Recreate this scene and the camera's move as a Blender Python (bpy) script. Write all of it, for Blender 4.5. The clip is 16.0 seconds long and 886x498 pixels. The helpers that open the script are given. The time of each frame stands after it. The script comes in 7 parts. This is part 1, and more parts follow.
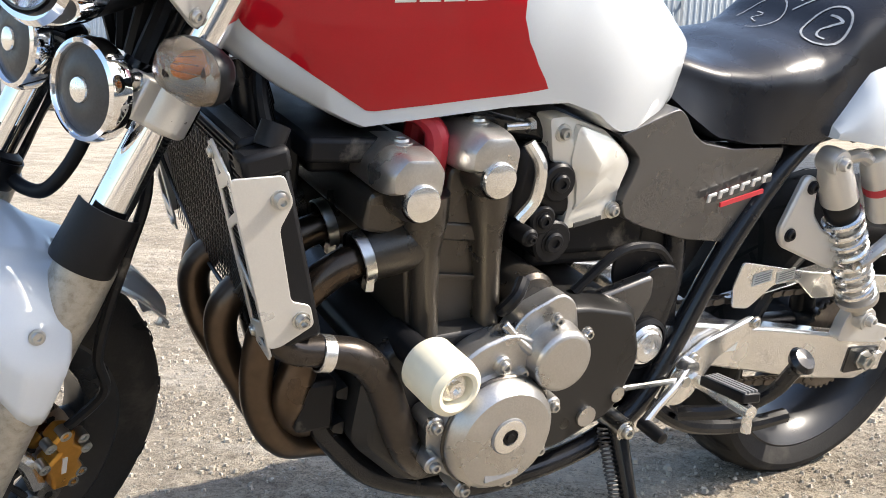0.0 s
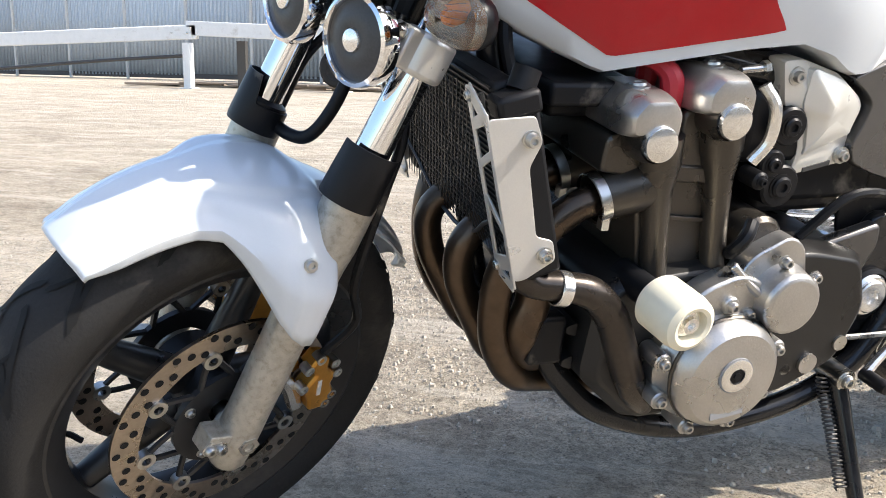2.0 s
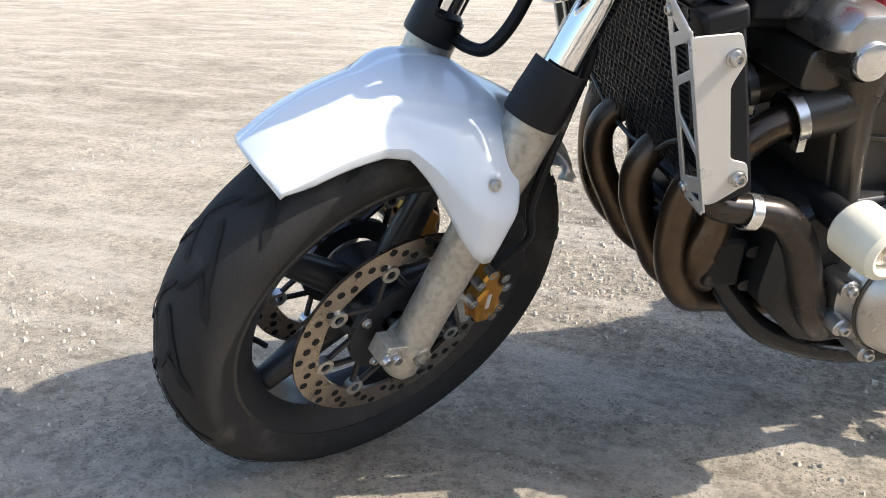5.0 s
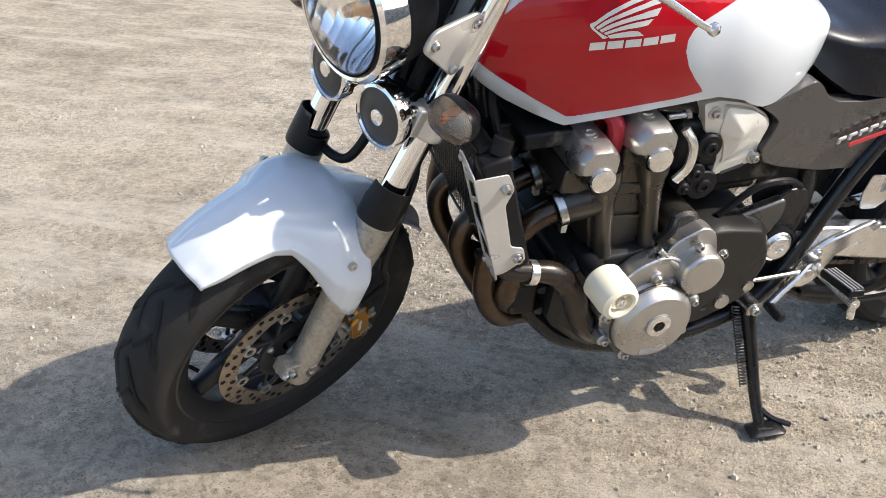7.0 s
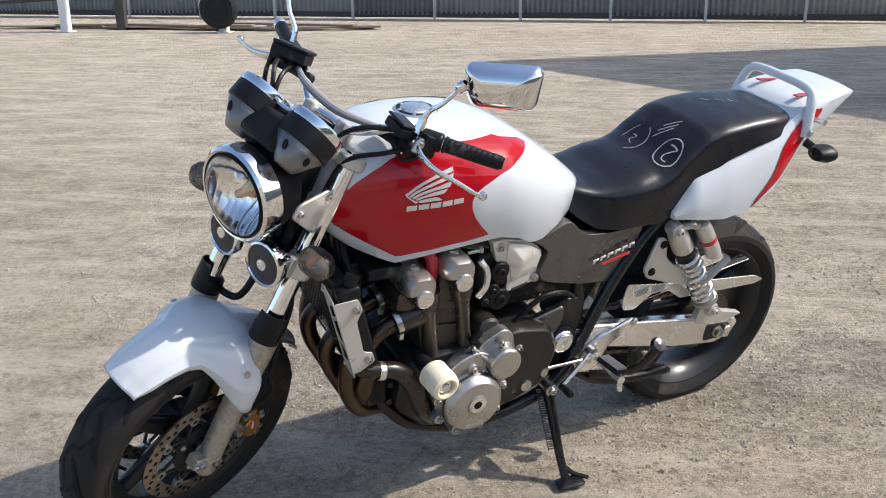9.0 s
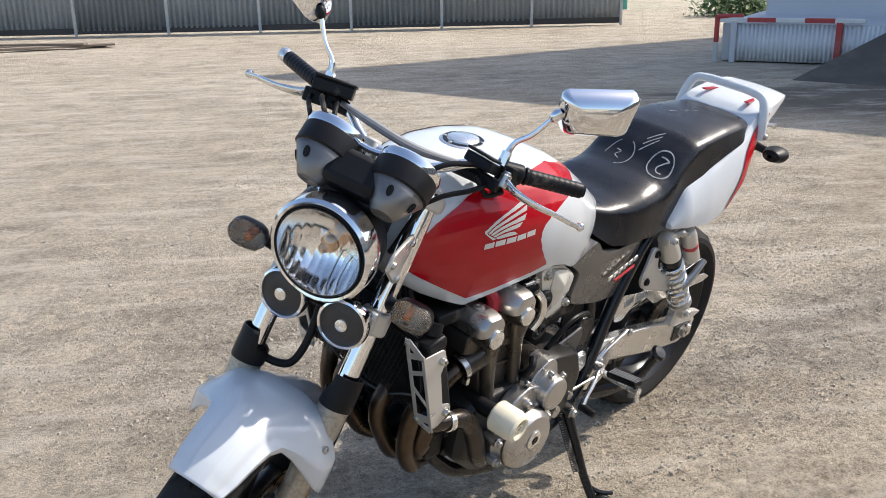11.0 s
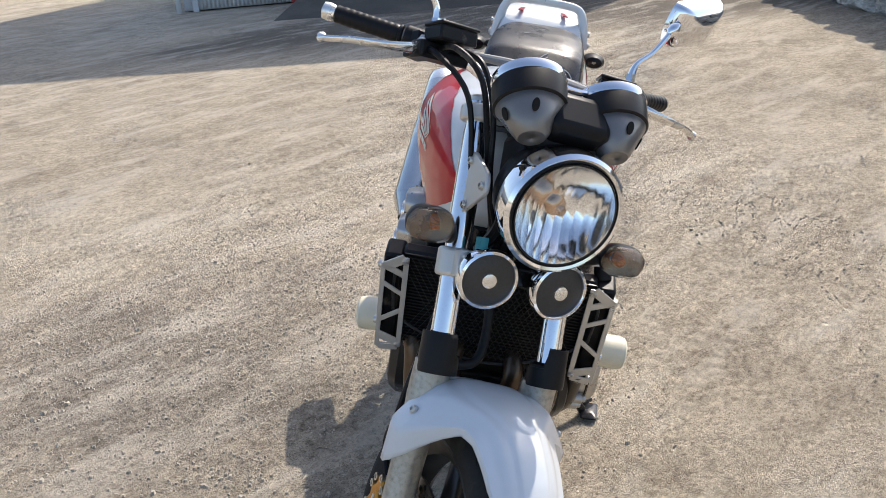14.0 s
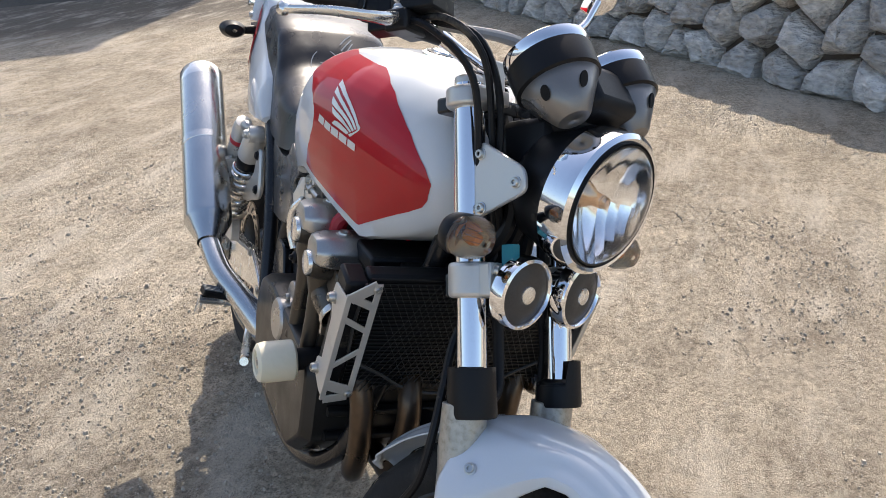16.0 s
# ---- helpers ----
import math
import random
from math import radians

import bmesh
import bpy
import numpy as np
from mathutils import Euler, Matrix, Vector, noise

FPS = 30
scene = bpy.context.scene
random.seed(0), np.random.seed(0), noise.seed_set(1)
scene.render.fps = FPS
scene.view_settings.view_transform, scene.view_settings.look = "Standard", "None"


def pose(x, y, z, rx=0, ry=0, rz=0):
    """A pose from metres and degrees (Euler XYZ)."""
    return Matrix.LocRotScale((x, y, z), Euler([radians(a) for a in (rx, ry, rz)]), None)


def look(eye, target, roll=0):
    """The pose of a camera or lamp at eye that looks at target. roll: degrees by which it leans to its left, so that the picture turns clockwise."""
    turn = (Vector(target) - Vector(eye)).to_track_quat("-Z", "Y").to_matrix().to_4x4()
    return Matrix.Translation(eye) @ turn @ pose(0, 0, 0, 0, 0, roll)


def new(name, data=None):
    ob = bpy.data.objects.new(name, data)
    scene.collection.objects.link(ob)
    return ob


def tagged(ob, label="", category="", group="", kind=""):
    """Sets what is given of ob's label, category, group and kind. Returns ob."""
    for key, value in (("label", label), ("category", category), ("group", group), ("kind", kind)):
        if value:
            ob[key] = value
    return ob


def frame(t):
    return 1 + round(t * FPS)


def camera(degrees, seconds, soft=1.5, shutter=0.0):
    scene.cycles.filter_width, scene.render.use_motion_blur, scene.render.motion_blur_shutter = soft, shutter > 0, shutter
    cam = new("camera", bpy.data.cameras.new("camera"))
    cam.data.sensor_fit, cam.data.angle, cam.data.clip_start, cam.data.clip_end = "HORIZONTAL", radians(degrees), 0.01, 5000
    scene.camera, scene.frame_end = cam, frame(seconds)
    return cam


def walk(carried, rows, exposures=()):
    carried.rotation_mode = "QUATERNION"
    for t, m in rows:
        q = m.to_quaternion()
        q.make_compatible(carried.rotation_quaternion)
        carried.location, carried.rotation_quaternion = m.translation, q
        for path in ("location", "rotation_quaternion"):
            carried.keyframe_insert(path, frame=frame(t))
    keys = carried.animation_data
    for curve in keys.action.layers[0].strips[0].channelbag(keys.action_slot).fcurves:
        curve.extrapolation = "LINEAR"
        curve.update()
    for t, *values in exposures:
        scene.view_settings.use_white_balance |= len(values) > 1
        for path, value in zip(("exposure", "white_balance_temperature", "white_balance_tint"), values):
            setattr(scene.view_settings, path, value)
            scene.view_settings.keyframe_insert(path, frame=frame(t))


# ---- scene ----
cam = camera(52.0, 16.0, soft=0.9)
PATH = [
    (0, (0.181, 0.204, 0.75), (-0.031, 2.161, 0.397), 2.2),
    (0.5, (0.164, 0.172, 0.738), (-0.088, 2.122, 0.372), 2.1),
    (1, (0.148, 0.152, 0.732), (-0.169, 2.088, 0.347), 1.8),
    (1.5, (0.125, 0.14, 0.726), (-0.292, 2.054, 0.323), 1.3),
    (2, (0.098, 0.122, 0.719), (-0.441, 2.002, 0.3), 0.7),
    (2.5, (0.078, 0.113, 0.71), (-0.576, 1.95, 0.264), 0.3),
    (3, (0.056, 0.104, 0.696), (-0.674, 1.905, 0.219), -0.3),
    (3.5, (0.039, 0.108, 0.688), (-0.733, 1.88, 0.178), -0.5),
    (3.7, (0.032, 0.11, 0.683), (-0.748, 1.875, 0.161), -0.6),
    (5.8, (0.001, 0.106, 0.921), (-0.676, 1.82, 0.143), 0.8),
    (6, (0.038, 0.077, 0.985), (-0.631, 1.776, 0.17), 0.9),
    (6.5, (0.142, -0.015, 1.087), (-0.509, 1.663, 0.213), 0.3),
    (7, (0.219, -0.151, 1.164), (-0.333, 1.553, 0.273), -0.1),
    (7.5, (0.258, -0.341, 1.229), (-0.152, 1.438, 0.41), 0.7),
    (8, (0.308, -0.453, 1.298), (0.003, 1.386, 0.571), 0.7),
    (8.5, (0.367, -0.567, 1.33), (0.077, 1.301, 0.678), 0.1),
    (9, (0.391, -0.671, 1.353), (0.088, 1.208, 0.738), -0.6),
    (9.5, (0.308, -0.704, 1.368), (0.053, 1.184, 0.757), -0.3),
    (9.7, (0.237, -0.708, 1.377), (0.03, 1.186, 0.771), -0.2),
    (11.8, (-0.651, -0.399, 1.389), (-0.028, 1.4, 0.775), -1.5),
    (12, (-0.723, -0.369, 1.382), (-0.022, 1.399, 0.762), -1.4),
    (12.5, (-0.922, -0.245, 1.405), (-0.033, 1.435, 0.782), -1.3),
    (13, (-1.147, -0.13, 1.411), (-0.095, 1.44, 0.756), -2.2),
    (13.5, (-1.337, 0.031, 1.413), (-0.166, 1.488, 0.703), -3.5),
    (14, (-1.416, 0.225, 1.396), (-0.091, 1.523, 0.648), -4.3),
    (14.5, (-1.48, 0.385, 1.399), (0.007, 1.486, 0.639), -4.1),
    (15, (-1.569, 0.565, 1.404), (0.055, 1.458, 0.653), -4.6),
    (15.5, (-1.572, 0.73, 1.368), (0.134, 1.437, 0.6), -3.5),
    (16, (-1.496, 0.932, 1.34), (0.267, 1.438, 0.544), -1.5),
]
EXPOSURE = [(0, 0.74, 6500, 10), (3.5, 0.71, 6200, 10), (6, 0.62, 6300, 10), (7, 0.40, 6350, 10), (9, -0.02, 6200, 10), (12.5, 0.14, 6450, 11), (14, 0.13, 6450, 11), (16, 0.24, 6650, 12)]
walk(cam, [(t, look(eye, target, roll)) for t, eye, target, roll in PATH], EXPOSURE)
# ---- light ----
SUN_AZ, SUN_EL = 189.2, 44.3
world = bpy.data.worlds.new("sky")
scene.world = world
world.use_nodes = True
_n = world.node_tree.nodes
_sky = _n.new("ShaderNodeTexSky")
_sky.sky_type, _sky.sun_disc = "NISHITA", False
_sky.sun_elevation, _sky.sun_rotation = radians(SUN_EL), radians(90 - (SUN_AZ - 180))
_sky.dust_density = 2.0
world.node_tree.links.new(_sky.outputs[0], _n["Background"].inputs[0])
_n["Background"].inputs[1].default_value = 0.212
sun_data = bpy.data.lights.new("sun", "SUN")
sun_data.energy, sun_data.angle, sun_data.color = 4.6, radians(0.53), (1.0, 0.92, 0.805)
sun = new("sun", sun_data)
_a, _e = radians(SUN_AZ), radians(SUN_EL)
sun.matrix_world = look((0, 0, 0), (math.cos(_a) * math.cos(_e), math.sin(_a) * math.cos(_e), -math.sin(_e)))
# ---- materials ----
def material(name, color, rough=0.5, metal=0.0, spec=0.5, coat=0.0, var=0.12, scale=12.0, bump=0.0, bscale=120.0, rvar=0.1,
             dirt=None, dirt_amount=0.0, dirt_scale=6.0, trans=0.0, ior=1.5, island=False, aniso=None, bdist=0.002):
    """A principled material with two scales of variation in colour and gloss, optional dirt and fine relief."""
    m = bpy.data.materials.new(name)
    m.use_nodes = True
    nt = m.node_tree
    N, L = nt.nodes, nt.links
    b = N["Principled BSDF"]
    tc = N.new("ShaderNodeTexCoord")
    mp = N.new("ShaderNodeMapping")
    L.new(tc.outputs["Object"], mp.inputs[0])
    if aniso:
        mp.inputs["Scale"].default_value = aniso
    n1 = N.new("ShaderNodeTexNoise")
    n1.inputs["Scale"].default_value, n1.inputs["Detail"].default_value = scale, 5
    n2 = N.new("ShaderNodeTexNoise")
    n2.inputs["Scale"].default_value, n2.inputs["Detail"].default_value = bscale, 4
    L.new(mp.outputs[0], n1.inputs[0]), L.new(mp.outputs[0], n2.inputs[0])
    add = N.new("ShaderNodeMath")
    add.operation = "ADD"
    L.new(n1.outputs[0], add.inputs[0]), L.new(n2.outputs[0], add.inputs[1])
    rng = N.new("ShaderNodeMapRange")
    rng.inputs[1].default_value, rng.inputs[2].default_value = 0.6, 1.4
    rng.inputs[3].default_value, rng.inputs[4].default_value = 1 - var, 1 + var
    L.new(add.outputs[0], rng.inputs[0])
    mix = N.new("ShaderNodeMix")
    mix.data_type, mix.blend_type = "RGBA", "MULTIPLY"
    mix.inputs[0].default_value = 1.0
    mix.inputs[6].default_value = (*color, 1)
    L.new(rng.outputs[0], mix.inputs[7])
    out = mix.outputs[2]
    if island:
        geo = N.new("ShaderNodeObjectInfo") if island == "object" else N.new("ShaderNodeNewGeometry")
        r2 = N.new("ShaderNodeMapRange")
        r2.inputs[3].default_value, r2.inputs[4].default_value = 0.7, 1.25
        L.new(geo.outputs["Random"] if island == "object" else geo.outputs["Random Per Island"], r2.inputs[0])
        m2 = N.new("ShaderNodeMix")
        m2.data_type, m2.blend_type = "RGBA", "MULTIPLY"
        m2.inputs[0].default_value = 1.0
        L.new(out, m2.inputs[6]), L.new(r2.outputs[0], m2.inputs[7])
        out = m2.outputs[2]
    if dirt:
        n3 = N.new("ShaderNodeTexNoise")
        n3.inputs["Scale"].default_value, n3.inputs["Detail"].default_value, n3.inputs["Roughness"].default_value = dirt_scale, 8, 0.65
        L.new(mp.outputs[0], n3.inputs[0])
        r3 = N.new("ShaderNodeMapRange")
        r3.inputs[1].default_value, r3.inputs[2].default_value = 0.62 - 0.3 * dirt_amount, 0.72
        L.new(n3.outputs[0], r3.inputs[0])
        r4 = N.new("ShaderNodeMath")
        r4.operation = "MULTIPLY"
        r4.inputs[1].default_value = min(1.0, 0.35 + dirt_amount)
        L.new(r3.outputs[0], r4.inputs[0])
        m3 = N.new("ShaderNodeMix")
        m3.data_type = "RGBA"
        L.new(r4.outputs[0], m3.inputs[0]), L.new(out, m3.inputs[6])
        m3.inputs[7].default_value = (*dirt, 1)
        out = m3.outputs[2]
    L.new(out, b.inputs["Base Color"])
    rr = N.new("ShaderNodeMapRange")
    rr.inputs[1].default_value, rr.inputs[2].default_value = 0.3, 0.7
    rr.inputs[3].default_value, rr.inputs[4].default_value = max(0.02, rough - rvar), min(1, rough + rvar)
    L.new(n1.outputs[0], rr.inputs[0]), L.new(rr.outputs[0], b.inputs["Roughness"])
    b.inputs["Metallic"].default_value = metal
    b.inputs["Specular IOR Level"].default_value = spec
    b.inputs["Coat Weight"].default_value, b.inputs["Coat Roughness"].default_value = coat, 0.04
    b.inputs["Transmission Weight"].default_value, b.inputs["IOR"].default_value = trans, ior
    if bump:
        bp = N.new("ShaderNodeBump")
        bp.inputs["Strength"].default_value, bp.inputs["Distance"].default_value = bump, bdist
        L.new(n2.outputs[0], bp.inputs["Height"]), L.new(bp.outputs[0], b.inputs["Normal"])
    return m


DUST = (0.42, 0.36, 0.28)
WHITE = material("pearl white paint", (0.61, 0.635, 0.65), 0.35, spec=0.15, coat=0.9, var=0.02, rvar=0.04, bscale=500)
RED = material("candy red paint", (0.42, 0.004, 0.011), 0.4, spec=0.05, coat=0.8, var=0.05, rvar=0.05, bscale=600)
GRAPHITE = material("graphite metallic paint", (0.10, 0.096, 0.093), 0.3, metal=0.6, coat=0.4, var=0.05, bscale=700)
SILVER = material("satin silver paint", (0.60, 0.58, 0.54), 0.36, metal=0.55, var=0.05, bscale=600, dirt=DUST, dirt_amount=0.05)
PGM = material("champagne silver plastic", (0.68, 0.66, 0.60), 0.34, metal=0.35, coat=0.3, var=0.03, bscale=700)
ALU = material("cast aluminium", (0.48, 0.465, 0.44), 0.33, metal=0.9, var=0.1, scale=20, bump=0.15, bscale=350, dirt=(0.25, 0.22, 0.18), dirt_amount=0.1)
CAST = material("painted engine casting", (0.080, 0.070, 0.058), 0.33, metal=0.7, var=0.1, scale=18, bump=0.2, bscale=420, dirt=(0.12, 0.10, 0.08), dirt_amount=0.15)
POLISHED = material("polished aluminium", (0.82, 0.80, 0.76), 0.22, metal=0.9, var=0.06, scale=15, bscale=300, dirt=(0.45, 0.41, 0.35), dirt_amount=0.15)
CHROME = material("chrome", (0.86, 0.86, 0.87), 0.05, metal=1.0, var=0.02, rvar=0.03)
STEEL = material("brushed stainless steel", (0.60, 0.60, 0.59), 0.24, metal=1.0, var=0.05, bscale=260, rvar=0.05)
SIGNALBOWL = material("signal reflector", (0.34, 0.29, 0.23), 0.25, metal=1.0, var=0.1)
CASEARM = material("satin grey case arm", (0.11, 0.105, 0.1), 0.32, metal=0.7, var=0.1)
COPPER = material("copper bulb cap", (0.66, 0.46, 0.32), 0.25, metal=1.0, var=0.1)
BOLT = material("zinc bolt steel", (0.55, 0.54, 0.51), 0.32, metal=1.0, var=0.1)
HEADER = material("heat-browned exhaust steel", (0.095, 0.068, 0.047), 0.32, metal=0.85, var=0.25, scale=7, bscale=60, dirt=(0.10, 0.07, 0.05), dirt_amount=0.2)
BLACK = material("satin black plastic", (0.008, 0.008, 0.009), 0.42, spec=0.22, var=0.15, bump=0.08, bscale=500, dirt=DUST, dirt_amount=0.0)
BLACKMETAL = material("gloss black frame paint", (0.010, 0.010, 0.011), 0.25, spec=0.3, coat=0.25, var=0.15, dirt=(0.12, 0.1, 0.08), dirt_amount=0.08)
DARKCASE = material("dark grey engine case", (0.022, 0.021, 0.020), 0.34, metal=0.4, var=0.12, bump=0.1, bscale=380)
RUBBER = material("tyre rubber", (0.027, 0.026, 0.025), 0.75, spec=0.15, var=0.2, scale=9, bump=0.25, bscale=260, dirt=(0.085, 0.077, 0.067), dirt_amount=0.2, dirt_scale=11)
GROOVE = material("tread groove", (0.002, 0.002, 0.002), 0.9, var=0.1)
RIM = material("black wheel paint", (0.022, 0.022, 0.023), 0.35, metal=0.2, var=0.15, dirt=(0.14, 0.12, 0.1), dirt_amount=0.12)
DISC = material("brake disc steel", (0.42, 0.36, 0.30), 0.3, metal=1.0, var=0.12, scale=25, bscale=200)
GOLD = material("gold anodised caliper", (0.58, 0.28, 0.05), 0.36, metal=0.75, var=0.12, dirt=(0.2, 0.14, 0.06), dirt_amount=0.1)
FORK = material("pitted silver fork leg", (0.46, 0.43, 0.37), 0.42, metal=0.55, var=0.2, scale=40, bscale=240, bump=0.2, dirt=(0.22, 0.20, 0.15), dirt_amount=0.5, dirt_scale=120)
SEAT = material("black seat vinyl", (0.009, 0.009, 0.011), 0.3, spec=0.42, var=0.1, bump=0.12, bscale=650, dirt=(0.06, 0.06, 0.06), dirt_amount=0.05)
CHALK = material("white chalk marker", (0.30, 0.31, 0.32), 0.9, var=0.5, scale=60, bscale=300)
IVORY = material("ivory nylon", (0.78, 0.72, 0.55), 0.45, var=0.04, dirt=(0.5, 0.42, 0.3), dirt_amount=0.05)
REDHOSE = material("red silicone lead", (0.42, 0.02, 0.03), 0.4, var=0.1)
REDDECAL = material("red decal", (0.5, 0.03, 0.04), 0.4, var=0.05)
SILVERDECAL = material("silver decal", (0.72, 0.70, 0.67), 0.35, metal=0.3, var=0.04)
BLACKDECAL = material("black print", (0.03, 0.03, 0.03), 0.5, var=0.1)
LABEL = material("pale label", (0.6, 0.6, 0.57), 0.6, var=0.05)
GREYPRINT = material("grey print", (0.25, 0.25, 0.25), 0.6, var=0.1)
GLASS = material("clear lamp glass", (0.97, 0.98, 1.0), 0.03, var=0.0, rvar=0.01, trans=1.0, ior=1.3)
SMOKE = material("clear ribbed signal lens", (0.60, 0.53, 0.45), 0.06, var=0.02, rvar=0.03, trans=0.9, ior=1.35)
AMBER = material("amber bulb", (0.85, 0.25, 0.03), 0.2, var=0.05)
REFLECT = material("lamp reflector", (0.92, 0.91, 0.89), 0.13, metal=1.0, var=0.03, scale=30, rvar=0.02)
MIRROR = material("mirror glass", (0.9, 0.9, 0.9), 0.03, metal=1.0, var=0.0, rvar=0.01)
DARKPIPE = material("blackened steel pipe", (0.06, 0.05, 0.042), 0.3, metal=0.7, var=0.2, scale=9)
WIRE = material("grey guard wire", (0.045, 0.045, 0.044), 0.4, metal=0.4, var=0.1)
DIAL = material("black dial face", (0.02, 0.02, 0.022), 0.15, var=0.05)
CARBON = material("dark woven horn face", (0.035, 0.033, 0.032), 0.45, var=0.3, scale=160, bscale=400)
PODSIL = material("warm grey gauge cup paint", (0.23, 0.215, 0.20), 0.36, metal=0.6, var=0.04, bscale=500)
CHAIN = material("oily chain steel", (0.13, 0.11, 0.09), 0.45, metal=0.8, var=0.3)
TEAL = material("teal connector plastic", (0.03, 0.25, 0.3), 0.4, var=0.1)
# ---- mesh helpers: each returns (vertices, faces) ----
def join(*some):
    V, F = [], []
    for v, f in some:
        k = len(V)
        V += [Vector(p) for p in v]
        F += [tuple(i + k for i in q) for q in f]
    return V, F


def moved(vf, m):
    return [m @ Vector(p) for p in vf[0]], vf[1]


def mirror_y(vf):
    return [Vector((p[0], -p[1], p[2])) for p in vf[0]], [tuple(reversed(q)) for q in vf[1]]


def frame_of(w):
    w = Vector(w).normalized()
    u = w.orthogonal().normalized()
    return u, w.cross(u), w


def box(c, s, m=None):
    x, y, z = (v / 2 for v in s)
    V = [Vector((a, b, d)) for a in (-x, x) for b in (-y, y) for d in (-z, z)]
    V = [(m @ v if m else v) + Vector(c) for v in V]
    return V, [(0, 1, 3, 2), (4, 6, 7, 5), (0, 4, 5, 1), (2, 3, 7, 6), (0, 2, 6, 4), (1, 5, 7, 3)]


def loft(rings, caps=True, closed=True):
    n = len(rings[0])
    V = [Vector(p) for r in rings for p in r]
    F = []
    for a in range(len(rings) - 1):
        for b in range(n if closed else n - 1):
            c = (b + 1) % n
            F.append((a * n + b, a * n + c, (a + 1) * n + c, (a + 1) * n + b))
    if caps and closed:
        F.append(tuple(reversed(range(n))))
        F.append(tuple(range((len(rings) - 1) * n, len(rings) * n)))
    return V, F


def lathe(profile, o, ax, n=32, caps=False):
    """A surface of revolution: profile of (radius, height along ax from o)."""
    u, v, w = frame_of(ax)
    o = Vector(o)
    rings = [[o + w * h + (u * math.cos(2 * math.pi * k / n) + v * math.sin(2 * math.pi * k / n)) * max(r, 1e-4) for k in range(n)] for r, h in profile]
    return loft(rings, caps)


def cyl(p0, p1, r0, r1=None, n=20, bev=0.0):
    p0, p1 = Vector(p0), Vector(p1)
    h = (p1 - p0).length
    r1 = r0 if r1 is None else r1
    prof = [(r0 - bev, 0), (r0, bev), (r1, h - bev), (r1 - bev, h)] if bev else [(r0, 0), (r1, h)]
    return lathe(prof, p0, p1 - p0, n, True)


def smooth_path(pts, k=6):
    pts = [Vector(p) for p in pts]
    if len(pts) < 3:
        return pts
    P = [pts[0] * 2 - pts[1], *pts, pts[-1] * 2 - pts[-2]]
    out = []
    for i in range(1, len(P) - 2):
        a, b, c, d = P[i - 1 : i + 3]
        for j in range(k):
            t = j / k
            out.append(0.5 * (2 * b + (c - a) * t + (2 * a - 5 * b + 4 * c - d) * t * t + (3 * b - a - 3 * c + d) * t ** 3))
    return out + [pts[-1]]


def tube(pts, r, n=10, k=6, flat=1.0):
    """A round bar along a smooth path; r is one radius or one per given point."""
    path = smooth_path(pts, k)
    m = len(path)
    rs = [r] * m if not isinstance(r, (list, tuple)) else [float(np.interp(i / (m - 1), np.linspace(0, 1, len(r)), r)) for i in range(m)]
    t = (path[1] - path[0]).normalized()
    u = t.orthogonal().normalized()
    rings = []
    for i, p in enumerate(path):
        t = (path[min(i + 1, m - 1)] - path[max(i - 1, 0)]).normalized()
        u = (u - t * u.dot(t)).normalized()
        v = t.cross(u)
        rings.append([p + (u * math.cos(2 * math.pi * a / n) + v * math.sin(2 * math.pi * a / n) * flat) * rs[i] for a in range(n)])
    return loft(rings)


def prism(poly, o, u, v, thick):
    """A flat plate: poly in the plane of u and v at o, thickened along u x v."""
    o, u, v = Vector(o), Vector(u).normalized(), Vector(v).normalized()
    w = u.cross(v).normalized() * thick
    n = len(poly)
    V = [o + u * a + v * b for a, b in poly]
    V += [p + w for p in V]
    return V, [tuple(reversed(range(n))), tuple(range(n, 2 * n))] + [(i, (i + 1) % n, n + (i + 1) % n, n + i) for i in range(n)]


def rounded(poly, r=0.01, k=4):
    """The polygon with its corners rounded."""
    out, n = [], len(poly)
    P = [Vector((*p, 0)) for p in poly]
    for i in range(n):
        a, b, c = P[i - 1], P[i], P[(i + 1) % n]
        d1, d2 = a - b, c - b
        q = min(r, d1.length * 0.45, d2.length * 0.45)
        s, e = b + d1.normalized() * q, b + d2.normalized() * q
        for j in range(k + 1):
            t = j / k
            p = s * (1 - t) ** 2 + b * 2 * t * (1 - t) + e * t * t
            out.append((p.x, p.y))
    return out


def xz_plate(poly, y0, y1):
    """A plate whose outline is given in x and z, between two y."""
    return prism([(a, b) for a, b in poly], (0, y1, 0), (1, 0, 0), (0, 0, 1), y1 - y0)


def pillow(poly, y, depth, bulge, rings=5, side=1, tilt=(0.0, 0.0)):
    """A shell panel with outline poly in x and z, standing out from y towards side with a domed face."""
    cx, cz = sum(p[0] for p in poly) / len(poly), sum(p[1] for p in poly) / len(poly)
    f = lambda x, z: y + tilt[0] * (x - cx) + tilt[1] * (z - cz)  # noqa: E731
    R = [[Vector((a, side * (f(a, b) - depth), b)) for a, b in poly]]
    R.append([Vector((a, side * (f(a, b) - 0.006), b)) for a, b in poly])
    for i in range(rings):
        s = 0.985 * (1 - i / rings) ** 0.8
        R.append([Vector((cx + (a - cx) * s, side * (f(a, b) + bulge * (1 - s ** 2.2)), cz + (b - cz) * s)) for a, b in poly])
    V, F = loft(R)
    return (V, F) if side > 0 else (V, [tuple(reversed(q)) for q in F])


